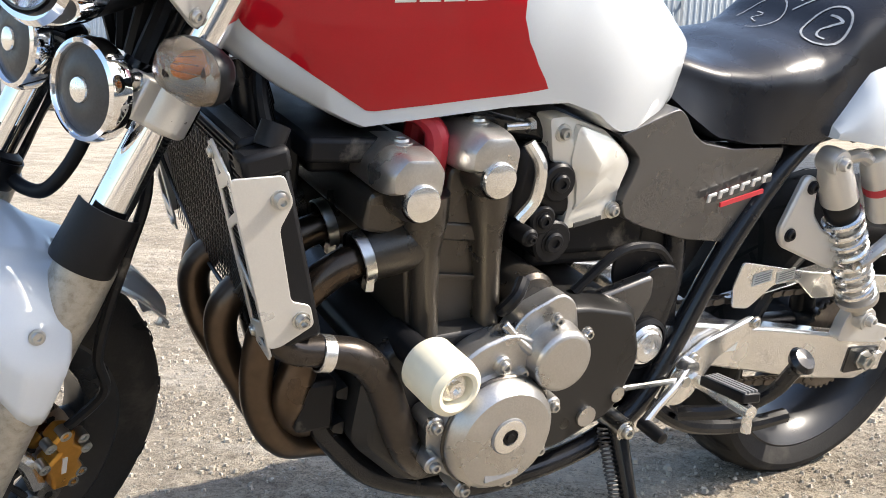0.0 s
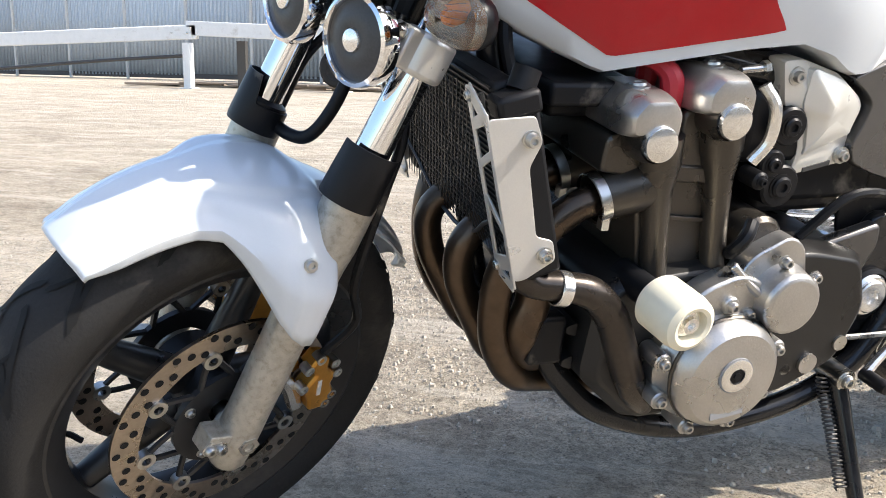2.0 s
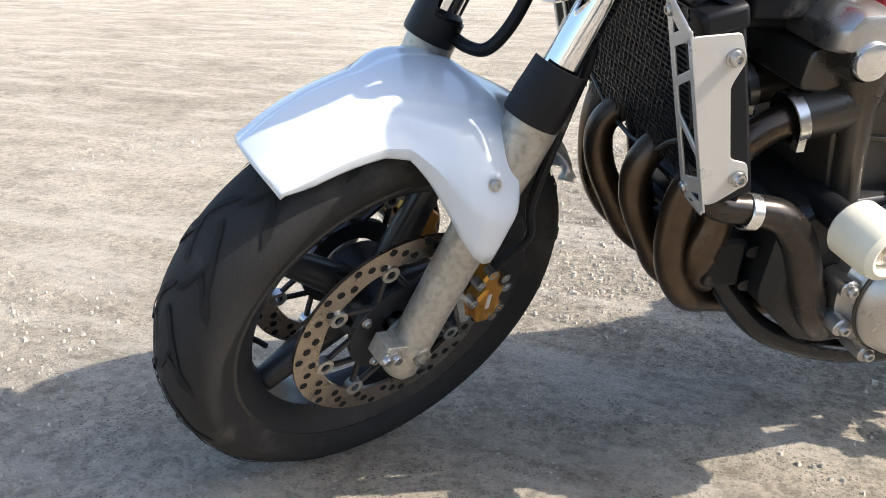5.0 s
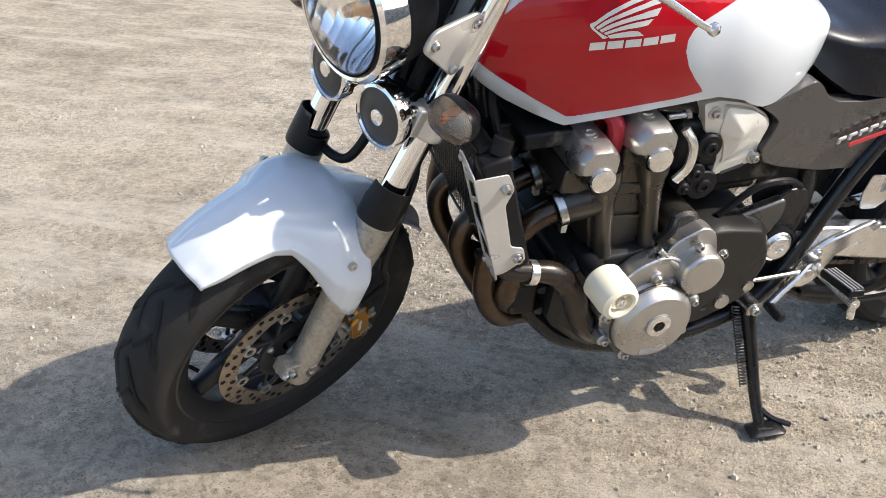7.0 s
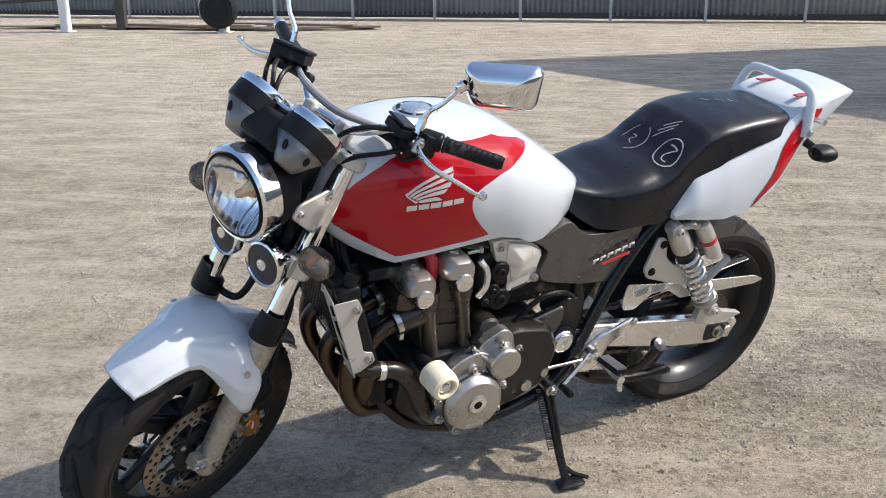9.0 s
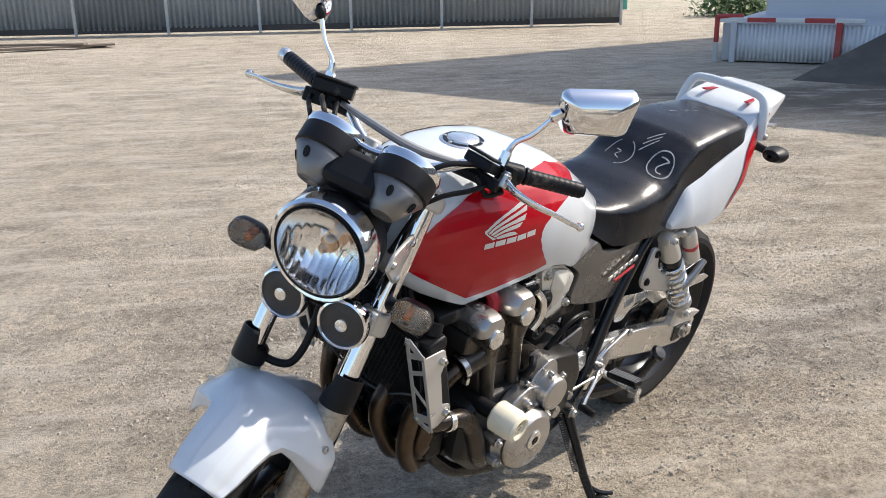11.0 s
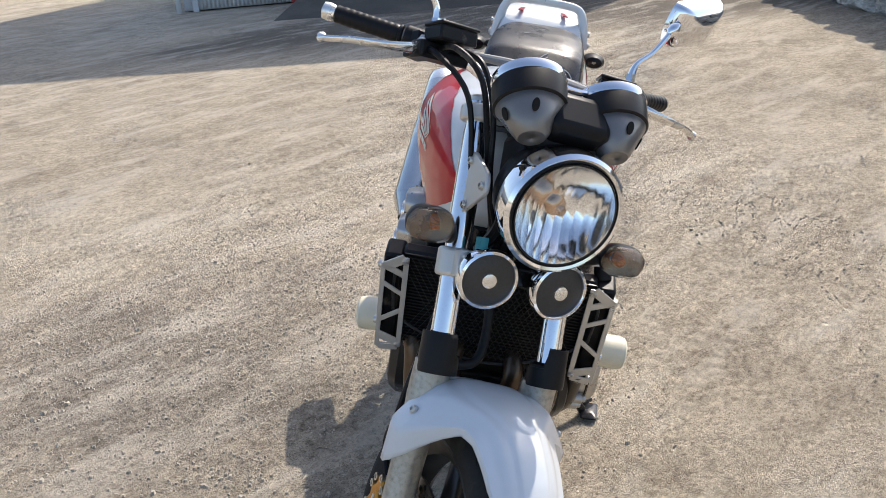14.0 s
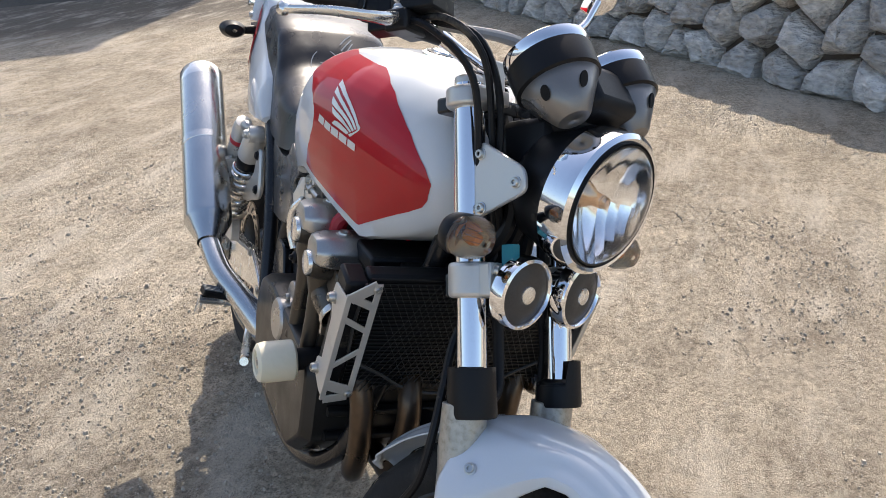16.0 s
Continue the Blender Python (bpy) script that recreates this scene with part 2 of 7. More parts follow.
def part(name, vf, mat, parent=None, label="", bevel=0.0, sharp=35, solid=0.0, sub=0):
    me = bpy.data.meshes.new(name)
    me.from_pydata([tuple(p) for p in vf[0]], [], vf[1])
    bm = bmesh.new()
    bm.from_mesh(me)
    bmesh.ops.remove_doubles(bm, verts=bm.verts, dist=1e-6)
    bmesh.ops.recalc_face_normals(bm, faces=bm.faces)
    bm.to_mesh(me)
    bm.free()
    me.materials.append(mat)
    me.shade_smooth()
    me.set_sharp_from_angle(angle=radians(sharp))
    ob = new(name, me)
    ob.parent = parent
    if solid:
        md = ob.modifiers.new("solid", "SOLIDIFY")
        md.thickness, md.offset = solid, -1
    if sub:
        md = ob.modifiers.new("sub", "SUBSURF")
        md.levels = md.render_levels = sub
    if bevel:
        md = ob.modifiers.new("bevel", "BEVEL")
        md.width, md.segments, md.limit_method, md.angle_limit = bevel, 2, "ANGLE", radians(40)
    if label:
        ob["label"] = label
    return ob


def empty(name, m=None):
    ob = new(name)
    ob.empty_display_size = 0.1
    if m is not None:
        ob.matrix_world = m
    return ob


def bolt(p, ax, r=0.007, h=0.006):
    """A button-head socket screw."""
    ax = Vector(ax).normalized()
    p = Vector(p)
    return join(lathe([(r * 1.25, -0.001), (r * 1.25, 0.001), (r, 0.0015), (r, h * 0.6), (r * 0.8, h), (r * 0.45, h), (r * 0.42, h * 0.45), (0, h * 0.45)], p, ax, 12))


def lerp_table(table, x):
    xs = [r[0] for r in table]
    return [float(np.interp(x, xs, [r[i] for r in table])) for i in range(1, len(table[0]))]
# ---- ground, fence, building, stone wall ----
def ground_material():
    m = bpy.data.materials.new("dusty compacted ground")
    m.use_nodes = True
    N, L = m.node_tree.nodes, m.node_tree.links
    b = N["Principled BSDF"]
    tc = N.new("ShaderNodeTexCoord")

    def tex(scale, detail=6, rough=0.6, kind="ShaderNodeTexNoise"):
        t = N.new(kind)
        t.inputs["Scale"].default_value = scale
        if kind == "ShaderNodeTexNoise":
            t.inputs["Detail"].default_value, t.inputs["Roughness"].default_value = detail, rough
        L.new(tc.outputs["Object"], t.inputs[0])
        return t

    def ramp(src, stops):
        r = N.new("ShaderNodeValToRGB")
        while len(r.color_ramp.elements) < len(stops):
            r.color_ramp.elements.new(0.5)
        for e, (p, c) in zip(r.color_ramp.elements, stops):
            e.position, e.color = p, (*c, 1)
        L.new(src, r.inputs[0])
        return r.outputs[0]

    def blend(kind, f, a, c):
        x = N.new("ShaderNodeMix")
        x.data_type, x.blend_type = "RGBA", kind
        if isinstance(f, float):
            x.inputs[0].default_value = f
        else:
            L.new(f, x.inputs[0])
        L.new(a, x.inputs[6]), L.new(c, x.inputs[7])
        return x.outputs[2]

    def math_node(op, x, y=0.0, clamp=False):
        q = N.new("ShaderNodeMath")
        q.operation, q.use_clamp = op, clamp
        for k, val in enumerate((x, y)):
            if isinstance(val, (int, float)):
                q.inputs[k].default_value = val
            else:
                L.new(val, q.inputs[k])
        return q.outputs[0]

    big, mid, fine, grit = tex(0.35, 5), tex(2.6, 8, 0.7), tex(34, 8, 0.8), tex(170, 3, 0.8)
    # loose darker gravel: a worn track behind the parked place and a scuffed patch beside it
    sep = N.new("ShaderNodeSeparateXYZ")
    L.new(tc.outputs["Object"], sep.inputs[0])
    X, Y = sep.outputs[0], sep.outputs[1]
    wob = math_node("MULTIPLY", math_node("SUBTRACT", mid.outputs[0], 0.5), 1.5)
    line = math_node("ADD", math_node("ADD", math_node("MULTIPLY", X, -0.447), math_node("MULTIPLY", Y, 0.894)), -1.475)
    track = math_node("SUBTRACT", 1.15, math_node("MULTIPLY", math_node("ABSOLUTE", math_node("ADD", line, wob)), 3.2), True)
    track = math_node("MULTIPLY", track, math_node("MULTIPLY", math_node("SUBTRACT", X, 0.35), 1.6, True))
    rad = math_node("SQRT", math_node("ADD", math_node("POWER", math_node("ADD", X, 0.25), 2.0), math_node("POWER", math_node("SUBTRACT", Y, 2.65), 2.0)))
    patch = math_node("SUBTRACT", 1.25, math_node("MULTIPLY", math_node("ADD", rad, wob), 1.15), True)
    loose = math_node("MULTIPLY", math_node("MAXIMUM", track, patch), ramp(tex(11, 6, 0.75).outputs[0], [(0.32, (0.3, 0.3, 0.3)), (0.52, (1, 1, 1))]))
    col = ramp(mid.outputs[0], [(0.30, (0.38, 0.324, 0.254)), (0.5, (0.54, 0.472, 0.370)), (0.72, (0.63, 0.556, 0.445))])
    col = blend("MULTIPLY", 0.85, col, ramp(big.outputs[0], [(0.32, (0.74, 0.72, 0.70)), (0.6, (1, 1, 1))]))
    scuff = tex(6.5, 9, 0.78)
    col = blend("MULTIPLY", 0.6, col, ramp(scuff.outputs[0], [(0.36, (0.62, 0.60, 0.57)), (0.46, (0.95, 0.945, 0.94)), (0.7, (1.1, 1.09, 1.08))]))
    # the trodden side of the yard is smoother than the gravelly side
    rough = math_node("MULTIPLY", math_node("ADD", X, 1.2, True), math_node("MULTIPLY", math_node("ADD", math_node("ADD", Y, math_node("MULTIPLY", X, 0.6)), -1.2), 1.5, True))
    rough = math_node("ADD", math_node("MULTIPLY", rough, 0.55), 0.42, True)
    col = blend("MULTIPLY", rough, col, ramp(fine.outputs[0], [(0.36, (0.55, 0.53, 0.50)), (0.46, (0.97, 0.965, 0.96)), (0.64, (1.16, 1.155, 1.14))]))
    col = blend("MULTIPLY", rough, col, ramp(grit.outputs[0], [(0.37, (0.45, 0.43, 0.40)), (0.46, (1.0, 1.0, 1.0)), (0.60, (1.22, 1.22, 1.2))]))
    dark = N.new("ShaderNodeRGB")
    dark.outputs[0].default_value = (0.215, 0.192, 0.163, 1)
    dk = blend("MULTIPLY", 1.0, dark.outputs[0], ramp(fine.outputs[0], [(0.38, (0.25, 0.25, 0.25)), (0.5, (0.9, 0.9, 0.9)), (0.66, (1.9, 1.85, 1.8))]))
    lo2 = math_node("MULTIPLY", loose, 0.62)
    col = blend("MIX", lo2, col, dk)
    vor = tex(55, kind="ShaderNodeTexVoronoi")
    peb = ramp(vor.outputs["Distance"], [(0.12, (1, 1, 1)), (0.22, (0, 0, 0))])
    sel = ramp(tex(9, 4).outputs[0], [(0.46, (0, 0, 0)), (0.62, (1, 1, 1))])
    mask = blend("MULTIPLY", 1.0, peb, sel)
    light = N.new("ShaderNodeRGB")
    light.outputs[0].default_value = (0.66, 0.61, 0.53, 1)
    col = blend("MIX", mask, col, light.outputs[0])
    # chips of differing tone pressed into the dust
    for cell, lo, hi in ((75, 0.70, 1.16), (28, 0.86, 1.08)):
        chip = N.new("ShaderNodeSeparateColor")
        L.new(tex(cell, kind="ShaderNodeTexVoronoi").outputs["Color"], chip.inputs[0])
        col = blend("MULTIPLY", 0.8, col, ramp(chip.outputs[0], [(0.0, (lo, lo, lo)), (0.35, (0.98, 0.975, 0.97)), (1.0, (hi, hi, hi))]))
    # short dark cracks and drag marks, in places only
    line_mark = ramp(tex(1.5, 9, 0.62).outputs[0], [(0.482, (0, 0, 0)), (0.5, (1, 1, 1)), (0.518, (0, 0, 0))])
    line_here = ramp(tex(0.8, 5, 0.6).outputs[0], [(0.52, (0, 0, 0)), (0.66, (0.75, 0.75, 0.75))])
    crack = N.new("ShaderNodeRGB")
    crack.outputs[0].default_value = (0.20, 0.175, 0.14, 1)
    col = blend("MIX", blend("MULTIPLY", 1.0, line_mark, line_here), col, crack.outputs[0])
    # fine dark specks and pale chips, thicker in worn patches
    speck = ramp(tex(115, kind="ShaderNodeTexVoronoi").outputs["Distance"], [(0.20, (1, 1, 1)), (0.31, (0, 0, 0))])
    where = ramp(tex(5.5, 6, 0.7).outputs[0], [(0.38, (0.12, 0.12, 0.12)), (0.60, (0.85, 0.85, 0.85))])
    shade = N.new("ShaderNodeRGB")
    shade.outputs[0].default_value = (0.17, 0.152, 0.128, 1)
    col = blend("MIX", blend("MULTIPLY", 1.0, speck, where), col, shade.outputs[0])
    # worn darker strips where wheels have passed
    wheel_way = N.new("ShaderNodeMapping")
    wheel_way.inputs["Scale"].default_value = (0.55, 1.25, 1.0)
    wheel_way.inputs["Rotation"].default_value = (0, 0, 0.25)
    L.new(tc.outputs["Object"], wheel_way.inputs[0])
    wn = N.new("ShaderNodeTexNoise")
    wn.inputs["Scale"].default_value, wn.inputs["Detail"].default_value, wn.inputs["Roughness"].default_value = 1.1, 10, 0.74
    L.new(wheel_way.outputs[0], wn.inputs[0])
    col = blend("MULTIPLY", 0.35, col, ramp(wn.outputs[0], [(0.38, (0.62, 0.60, 0.58)), (0.50, (1, 1, 1))]))
    # apron at the ramp's foot, dusted at its edges: asphalt tone plus painted warehouse shade
    foot = math_node("ADD", math_node("ADD", math_node("MULTIPLY", X, 0.70), math_node("MULTIPLY", Y, 0.71)), -7.5)
    shaded_apron = math_node("MULTIPLY", math_node("ADD", foot, wob, True), math_node("MULTIPLY", math_node("ADD", math_node("SUBTRACT", 9.1, Y), wob), 2.0, True))
    shaded_apron = math_node("MULTIPLY", shaded_apron, math_node("MULTIPLY", math_node("SUBTRACT", X, 2.2), 0.8, True))
    shaded_tar = N.new("ShaderNodeRGB")
    shaded_tar.outputs[0].default_value = (0.15, 0.132, 0.11, 1)
    col = blend("MIX", math_node("MULTIPLY", shaded_apron, 0.85), col, shaded_tar.outputs[0])
    # sparse dark clods and scraps, and pale scuffed streaks
    spot = ramp(tex(21, kind="ShaderNodeTexVoronoi").outputs["Distance"], [(0.06, (1, 1, 1)), (0.12, (0, 0, 0))])
    pick = ramp(tex(4.3, 5).outputs[0], [(0.56, (0, 0, 0)), (0.66, (1, 1, 1))])
    clod = N.new("ShaderNodeRGB")
    clod.outputs[0].default_value = (0.13, 0.115, 0.095, 1)
    col = blend("MIX", blend("MULTIPLY", 1.0, spot, pick), col, clod.outputs[0])
    pale = N.new("ShaderNodeRGB")
    pale.outputs[0].default_value = (0.70, 0.63, 0.52, 1)
    streak = N.new("ShaderNodeMapping")
    streak.inputs["Scale"].default_value = (0.8, 3.0, 1.0)
    streak.inputs["Rotation"].default_value = (0, 0, 0.5)
    L.new(tc.outputs["Object"], streak.inputs[0])
    sn = N.new("ShaderNodeTexNoise")
    sn.inputs["Scale"].default_value, sn.inputs["Detail"].default_value, sn.inputs["Roughness"].default_value = 1.6, 9, 0.72
    L.new(streak.outputs[0], sn.inputs[0])
    col = blend("MIX", ramp(sn.outputs[0], [(0.50, (0, 0, 0)), (0.62, (0.55, 0.55, 0.55))]), col, pale.outputs[0])
    L.new(col, b.inputs["Base Color"])
    b.inputs["Roughness"].default_value = 0.92
    b.inputs["Specular IOR Level"].default_value = 0.2
    s = N.new("ShaderNodeMath")
    s.operation = "MULTIPLY_ADD"
    s.inputs[1].default_value = 0.9
    L.new(grit.outputs[0], s.inputs[0]), L.new(fine.outputs[0], s.inputs[2])
    bp = N.new("ShaderNodeBump")
    bp.inputs["Strength"].default_value, bp.inputs["Distance"].default_value = 1.0, 0.014
    L.new(s.outputs[0], bp.inputs["Height"]), L.new(bp.outputs[0], b.inputs["Normal"])
    return m


GROUND = ground_material()
ASPHALT = material("worn asphalt ramp", (0.078, 0.070, 0.059), 0.9, var=0.3, scale=1.5, bscale=60, bump=0.5, dirt=(0.17, 0.145, 0.115), dirt_amount=0.5, dirt_scale=0.9)
ZINC = material("weathered zinc sheet", (0.36, 0.40, 0.43), 0.55, metal=0.25, var=0.14, scale=1.5, bscale=20, dirt=(0.28, 0.25, 0.21), dirt_amount=0.15, island="object")
POSTPAINT = material("grey post paint", (0.5, 0.5, 0.48), 0.55, var=0.15, dirt=(0.3, 0.25, 0.2), dirt_amount=0.2)
WHITESHEET = material("white corrugated sheet", (0.66, 0.68, 0.70), 0.5, var=0.06, scale=3, dirt=(0.35, 0.3, 0.25), dirt_amount=0.12)
REDPAINT = material("worn red rail paint", (0.42, 0.05, 0.045), 0.5, var=0.15, dirt=(0.3, 0.2, 0.16), dirt_amount=0.2)
WHITEPAINT = material("white rail paint", (0.72, 0.72, 0.70), 0.5, var=0.08, dirt=(0.35, 0.3, 0.25), dirt_amount=0.15)
WALL = material("pale grey rendered wall", (0.55, 0.56, 0.58), 0.8, var=0.06, scale=2, bscale=40, bump=0.2)
DOORBROWN = material("brown door paint", (0.10, 0.055, 0.04), 0.5, var=0.15)
SHUTTER = material("white roller shutter", (0.72, 0.73, 0.74), 0.45, var=0.04)
TEALWALL = material("teal sheet wall", (0.10, 0.40, 0.33), 0.55, var=0.08, scale=2)
STONE = material("grey and tan limestone", (0.58, 0.55, 0.50), 0.85, var=0.5, scale=9, bscale=22, bump=1.0, bdist=0.045, island="object", dirt=(0.30, 0.21, 0.115), dirt_amount=0.3, dirt_scale=3.2, aniso=(1, 1, 2.2))
MORTAR = material("earth between stones", (0.075, 0.06, 0.045), 0.95, var=0.3, scale=12, bump=0.5, bscale=80)
TIMBER = material("grey weathered planks", (0.26, 0.21, 0.16), 0.85, var=0.25, scale=6, aniso=(1, 6, 6), island="object")
LEAF = material("bush leaves", (0.07, 0.13, 0.03), 0.6, var=0.35, island=True)
RUST = material("dark steel", (0.07, 0.065, 0.06), 0.6, metal=0.3, var=0.2)


def build_ground():
    """One sheet, finest round the parked place, with clods and hollows of a few millimetres."""
    def steps(lo, hi, cell, far):
        fine = [lo + cell * i for i in range(int((hi - lo) / cell) + 1)]
        return sorted({*fine, *(lo - 0.2 * k for k in range(1, 34)), *(hi + 0.2 * k for k in range(1, 34)), *far})

    xs = steps(-1.5, 2.4, 0.011, (-15, -30, -80, -250, -900, 15, 30, 80, 250, 900))
    ys = steps(0.5, 4.1, 0.011, (-12, -30, -80, -250, -900, 15, 30, 80, 250, 900))
    V = []
    for a in xs:
        for b in ys:
            p = Vector((a, b, 0))
            h = 0.0
            if abs(a) < 9 and abs(b) < 9:
                h = 0.012 * noise.noise(p * 0.9) * min(1, max(0, math.hypot(a + 0.1, b - 2.2) - 1.3) / 1.5)
            if -1.6 < a < 2.5 and 0.4 < b < 4.2:
                calm = max(0.0, 1 - math.hypot(a + 0.3, (b - 1.0) * 1.2) / 1.4)
                wild = (0.55 + 0.9 * noise.noise(p * 1.7 + Vector((0, 0, 7)))) * (1 - 0.75 * calm)
                c = noise.noise(p * 27)
                h += max(0.12, wild) * (0.0078 * c * abs(c) ** 0.3 + 0.0040 * noise.noise(p * 52)) - 0.0022
            V.append((a, b, h))
    k, n = len(ys), len(xs)
    F = [(i * k + j, (i + 1) * k + j, (i + 1) * k + j + 1, i * k + j + 1) for i in range(n - 1) for j in range(k - 1)]
    ob = part("ground", (V, F), GROUND, sharp=180)
    tagged(ob, "dusty beige compacted gravel yard with fine grit", "ground", kind="structure")


def build_pebbles():
    rnd = random.Random(4)
    V, F = [], []
    for i in range(80000):
        x, y = rnd.uniform(-2.6, 4.6), rnd.uniform(-0.2, 6.0)
        near = abs(-0.447 * x + 0.894 * y - 1.475) < 0.35 and x > 0.4 or math.hypot(x + 0.25, y - 2.65) < 0.9 or math.hypot(x - 0.5, y - 2.7) < 0.5
        calm = max(0.0, 1 - math.hypot(x + 0.2, (y - 0.9) * 1.3) / 1.3)
        if not near and noise.noise(Vector((x * 1.3, y * 1.3, 3))) < -0.15 + 0.6 * rnd.random() + 0.5 * calm:
            continue
        r = 0.0016 + (0.0042 * rnd.random() ** 2 if rnd.random() < 0.97 else 0.008 * rnd.random())
        k = len(V)
        a0 = rnd.random() * 6
        for j in range(5):
            a = a0 + j * 1.257
            q = r * rnd.uniform(0.75, 1.25)
            V.append((x + q * math.cos(a), y + q * math.sin(a), -0.002))
        for j in range(5):
            a = a0 + j * 1.257
            q = r * rnd.uniform(0.45, 0.8)
            V.append((x + q * math.cos(a), y + q * math.sin(a), r * rnd.uniform(0.5, 0.9)))
        F += [(k + j, k + (j + 1) % 5, k + 5 + (j + 1) % 5, k + 5 + j) for j in range(5)] + [tuple(range(k + 5, k + 10))]
    m = material("small limestone chips", (0.47, 0.42, 0.345), 0.9, var=0.3, island=True)
    ob = part("pebbles", (V, F), m)
    tagged(ob, "scattered pale limestone chips on the yard", "gravel", kind="stuff")


def corrugated(length, height, pitch=0.115, depth=0.022, z0=0.0):
    n = int(length / pitch)
    prof = []
    for i in range(n):
        x = i * pitch
        prof += [(x, 0), (x + pitch * 0.42, 0), (x + pitch * 0.52, depth), (x + pitch * 0.9, depth)]
    prof.append((length, 0))
    V = [(x, y, z) for z in (z0, z0 + height) for x, y in prof]
    k = len(prof)
    return V, [(i, i + 1, k + i + 1, k + i) for i in range(k - 1)]


def build_fence():
    A, B = Vector((-28.0, 22.6, 0)), Vector((7.6, 18.7, 0))
    d = (B - A).normalized()
    ang = math.degrees(math.atan2(d.y, d.x))
    count = int((B - A).length / 1.93)
    root = empty("fence", pose(*A, 0, 0, ang))
    tagged(root, "long weathered grey corrugated metal yard fence with posts", "fence")
    for i in range(count):
        h = 2.5 if i < count - 1 else 1.15
        ob = part("sheet", corrugated(1.9, h, z0=0.10 + 0.03 * (i % 3)), ZINC, root, solid=0.002)
        ob.location = (i * 1.93 + 0.02, 0.0, 0)
    for i in range(count + 1):
        ob = part("post", box((0, 0, 1.3), (0.06, 0.06, 2.6)) if i < count else box((0, 0, 0.55), (0.055, 0.055, 1.1)), POSTPAINT, root, bevel=0.006)
        ob.location = (i * 1.93 + 0.015, -0.03, 0)
    part("bottom_rail", box((count * 0.965, 0.03, 0.10), (count * 1.93, 0.05, 0.12)), RUST, root)
    # teal shed behind the low end of the fence
    shed = empty("shed", Matrix.Translation((6.0, 26.0, 0)))
    tagged(shed, "teal ribbed sheet-metal shed wall behind the fence", "shed")
    part("wall", box((0, 0, 1.6), (5.5, 3.0, 3.2)), TEALWALL, shed)
    for i in range(22):
        part("rib", box((-2.7 + 0.25 * i, -1.515, 1.6), (0.05, 0.03, 3.2)), TEALWALL, shed)


def build_bush(c, r, n, seed):
    rnd = random.Random(seed)
    V, F = [], []
    for i in range(n):
        p = Vector((rnd.gauss(0, 1), rnd.gauss(0, 1), rnd.gauss(0, 1))).normalized() * rnd.uniform(0.35, 1.0)
        p = Vector((p.x * r[0], p.y * r[1], abs(p.z) * r[2])) * (0.75 + 0.35 * noise.noise(p * 2.5 + Vector((seed, 0, 0)))) + Vector(c)
        u = Vector((rnd.gauss(0, 1), rnd.gauss(0, 1), rnd.gauss(0, 1))).normalized() * rnd.uniform(0.04, 0.09)
        v = u.orthogonal().normalized() * u.length * 0.45
        k = len(V)
        V += [p - u, p + v, p + u, p - v]
        F.append((k, k + 1, k + 2, k + 3))
    root = empty("bush", Matrix.Translation(c))
    tagged(root, "green leafy shrub growing by the yard fence", "bush")
    inv = Matrix.Translation(-Vector(c))
    part("foliage", moved((V, F), inv), LEAF, root)
    for k in range(4):
        a = k * 1.6
        part("stem", tube([(0, 0, 0), (0.1 * math.cos(a), 0.1 * math.sin(a), r[2] * 0.4), (0.5 * r[0] * math.cos(a), 0.5 * r[1] * math.sin(a), r[2] * 0.8)], [0.03, 0.02, 0.008], 6), TIMBER, root)


def build_barrier():
    root = empty("barrier", Matrix.Translation((-9.75, 16.2, 0)) @ Matrix.Scale(1.16, 4))
    tagged(root, "white steel barrier beam on posts with a wheel hung on it", "barrier")
    for x in (0.0, 2.8):
        part("post", box((x, 0, 0.38), (0.14, 0.14, 0.76)), WHITEPAINT, root, bevel=0.012)
        part("foot_plate", box((x, 0, 0.008), (0.24, 0.24, 0.016)), WHITEPAINT, root)
    part("beam", join(box((-4.0, 0, 0.78), (8.4, 0.1, 0.24), pose(0, 0, 0, 0, -2.2, 0)), box((1.7, 0, 0.94), (3.4, 0.1, 0.24), pose(0, 0, 0, 0, 2.0, 0))), WHITEPAINT, root, bevel=0.015)
    part("joint_plate", box((-0.1, -0.06, 0.92), (0.42, 0.02, 0.2)), WHITEPAINT, root)
    for x in (-0.25, 0.05):
        part("plate_bolt", lathe([(0.02, 0), (0.02, 0.015), (0, 0.018)], (x, -0.07, 0.92), (0, -1, 0), 6), BOLT, root)
    part("lower_bar", tube([(-6, -0.05, 0.1), (-2, -0.02, 0.42), (0, 0, 0.55)], 0.03, 8), RUST, root)
    part("counter_post", box((0.75, 0.5, 0.4), (0.16, 0.1, 0.8)), RUST, root)
    part("wheel", lathe([(0.05, -0.06), (0.17, -0.06), (0.2, -0.09), (0.27, -0.09), (0.31, -0.05), (0.31, 0.05), (0.27, 0.09), (0.2, 0.09), (0.17, 0.05), (0.05, 0.05)], (2.78, -0.12, 0.38), (0, 1, 0), 32, True), RUBBER, root)
    rnd = random.Random(9)
    for i in range(14):
        p = part("plank", box((0, 0, 0), (rnd.uniform(1.2, 3.2), rnd.uniform(0.12, 0.3), 0.035)), TIMBER, bevel=0.004)
        p.matrix_world = pose(-10.8 + 0.48 * i + rnd.uniform(-0.3, 0.3), 16.9 + rnd.uniform(-0.35, 0.5), 0.018 + 0.037 * (i % 3), 0, 0, rnd.uniform(-14, 14))
        tagged(p, "loose grey weathered plank lying by the fence", "plank", group="planks by the fence")


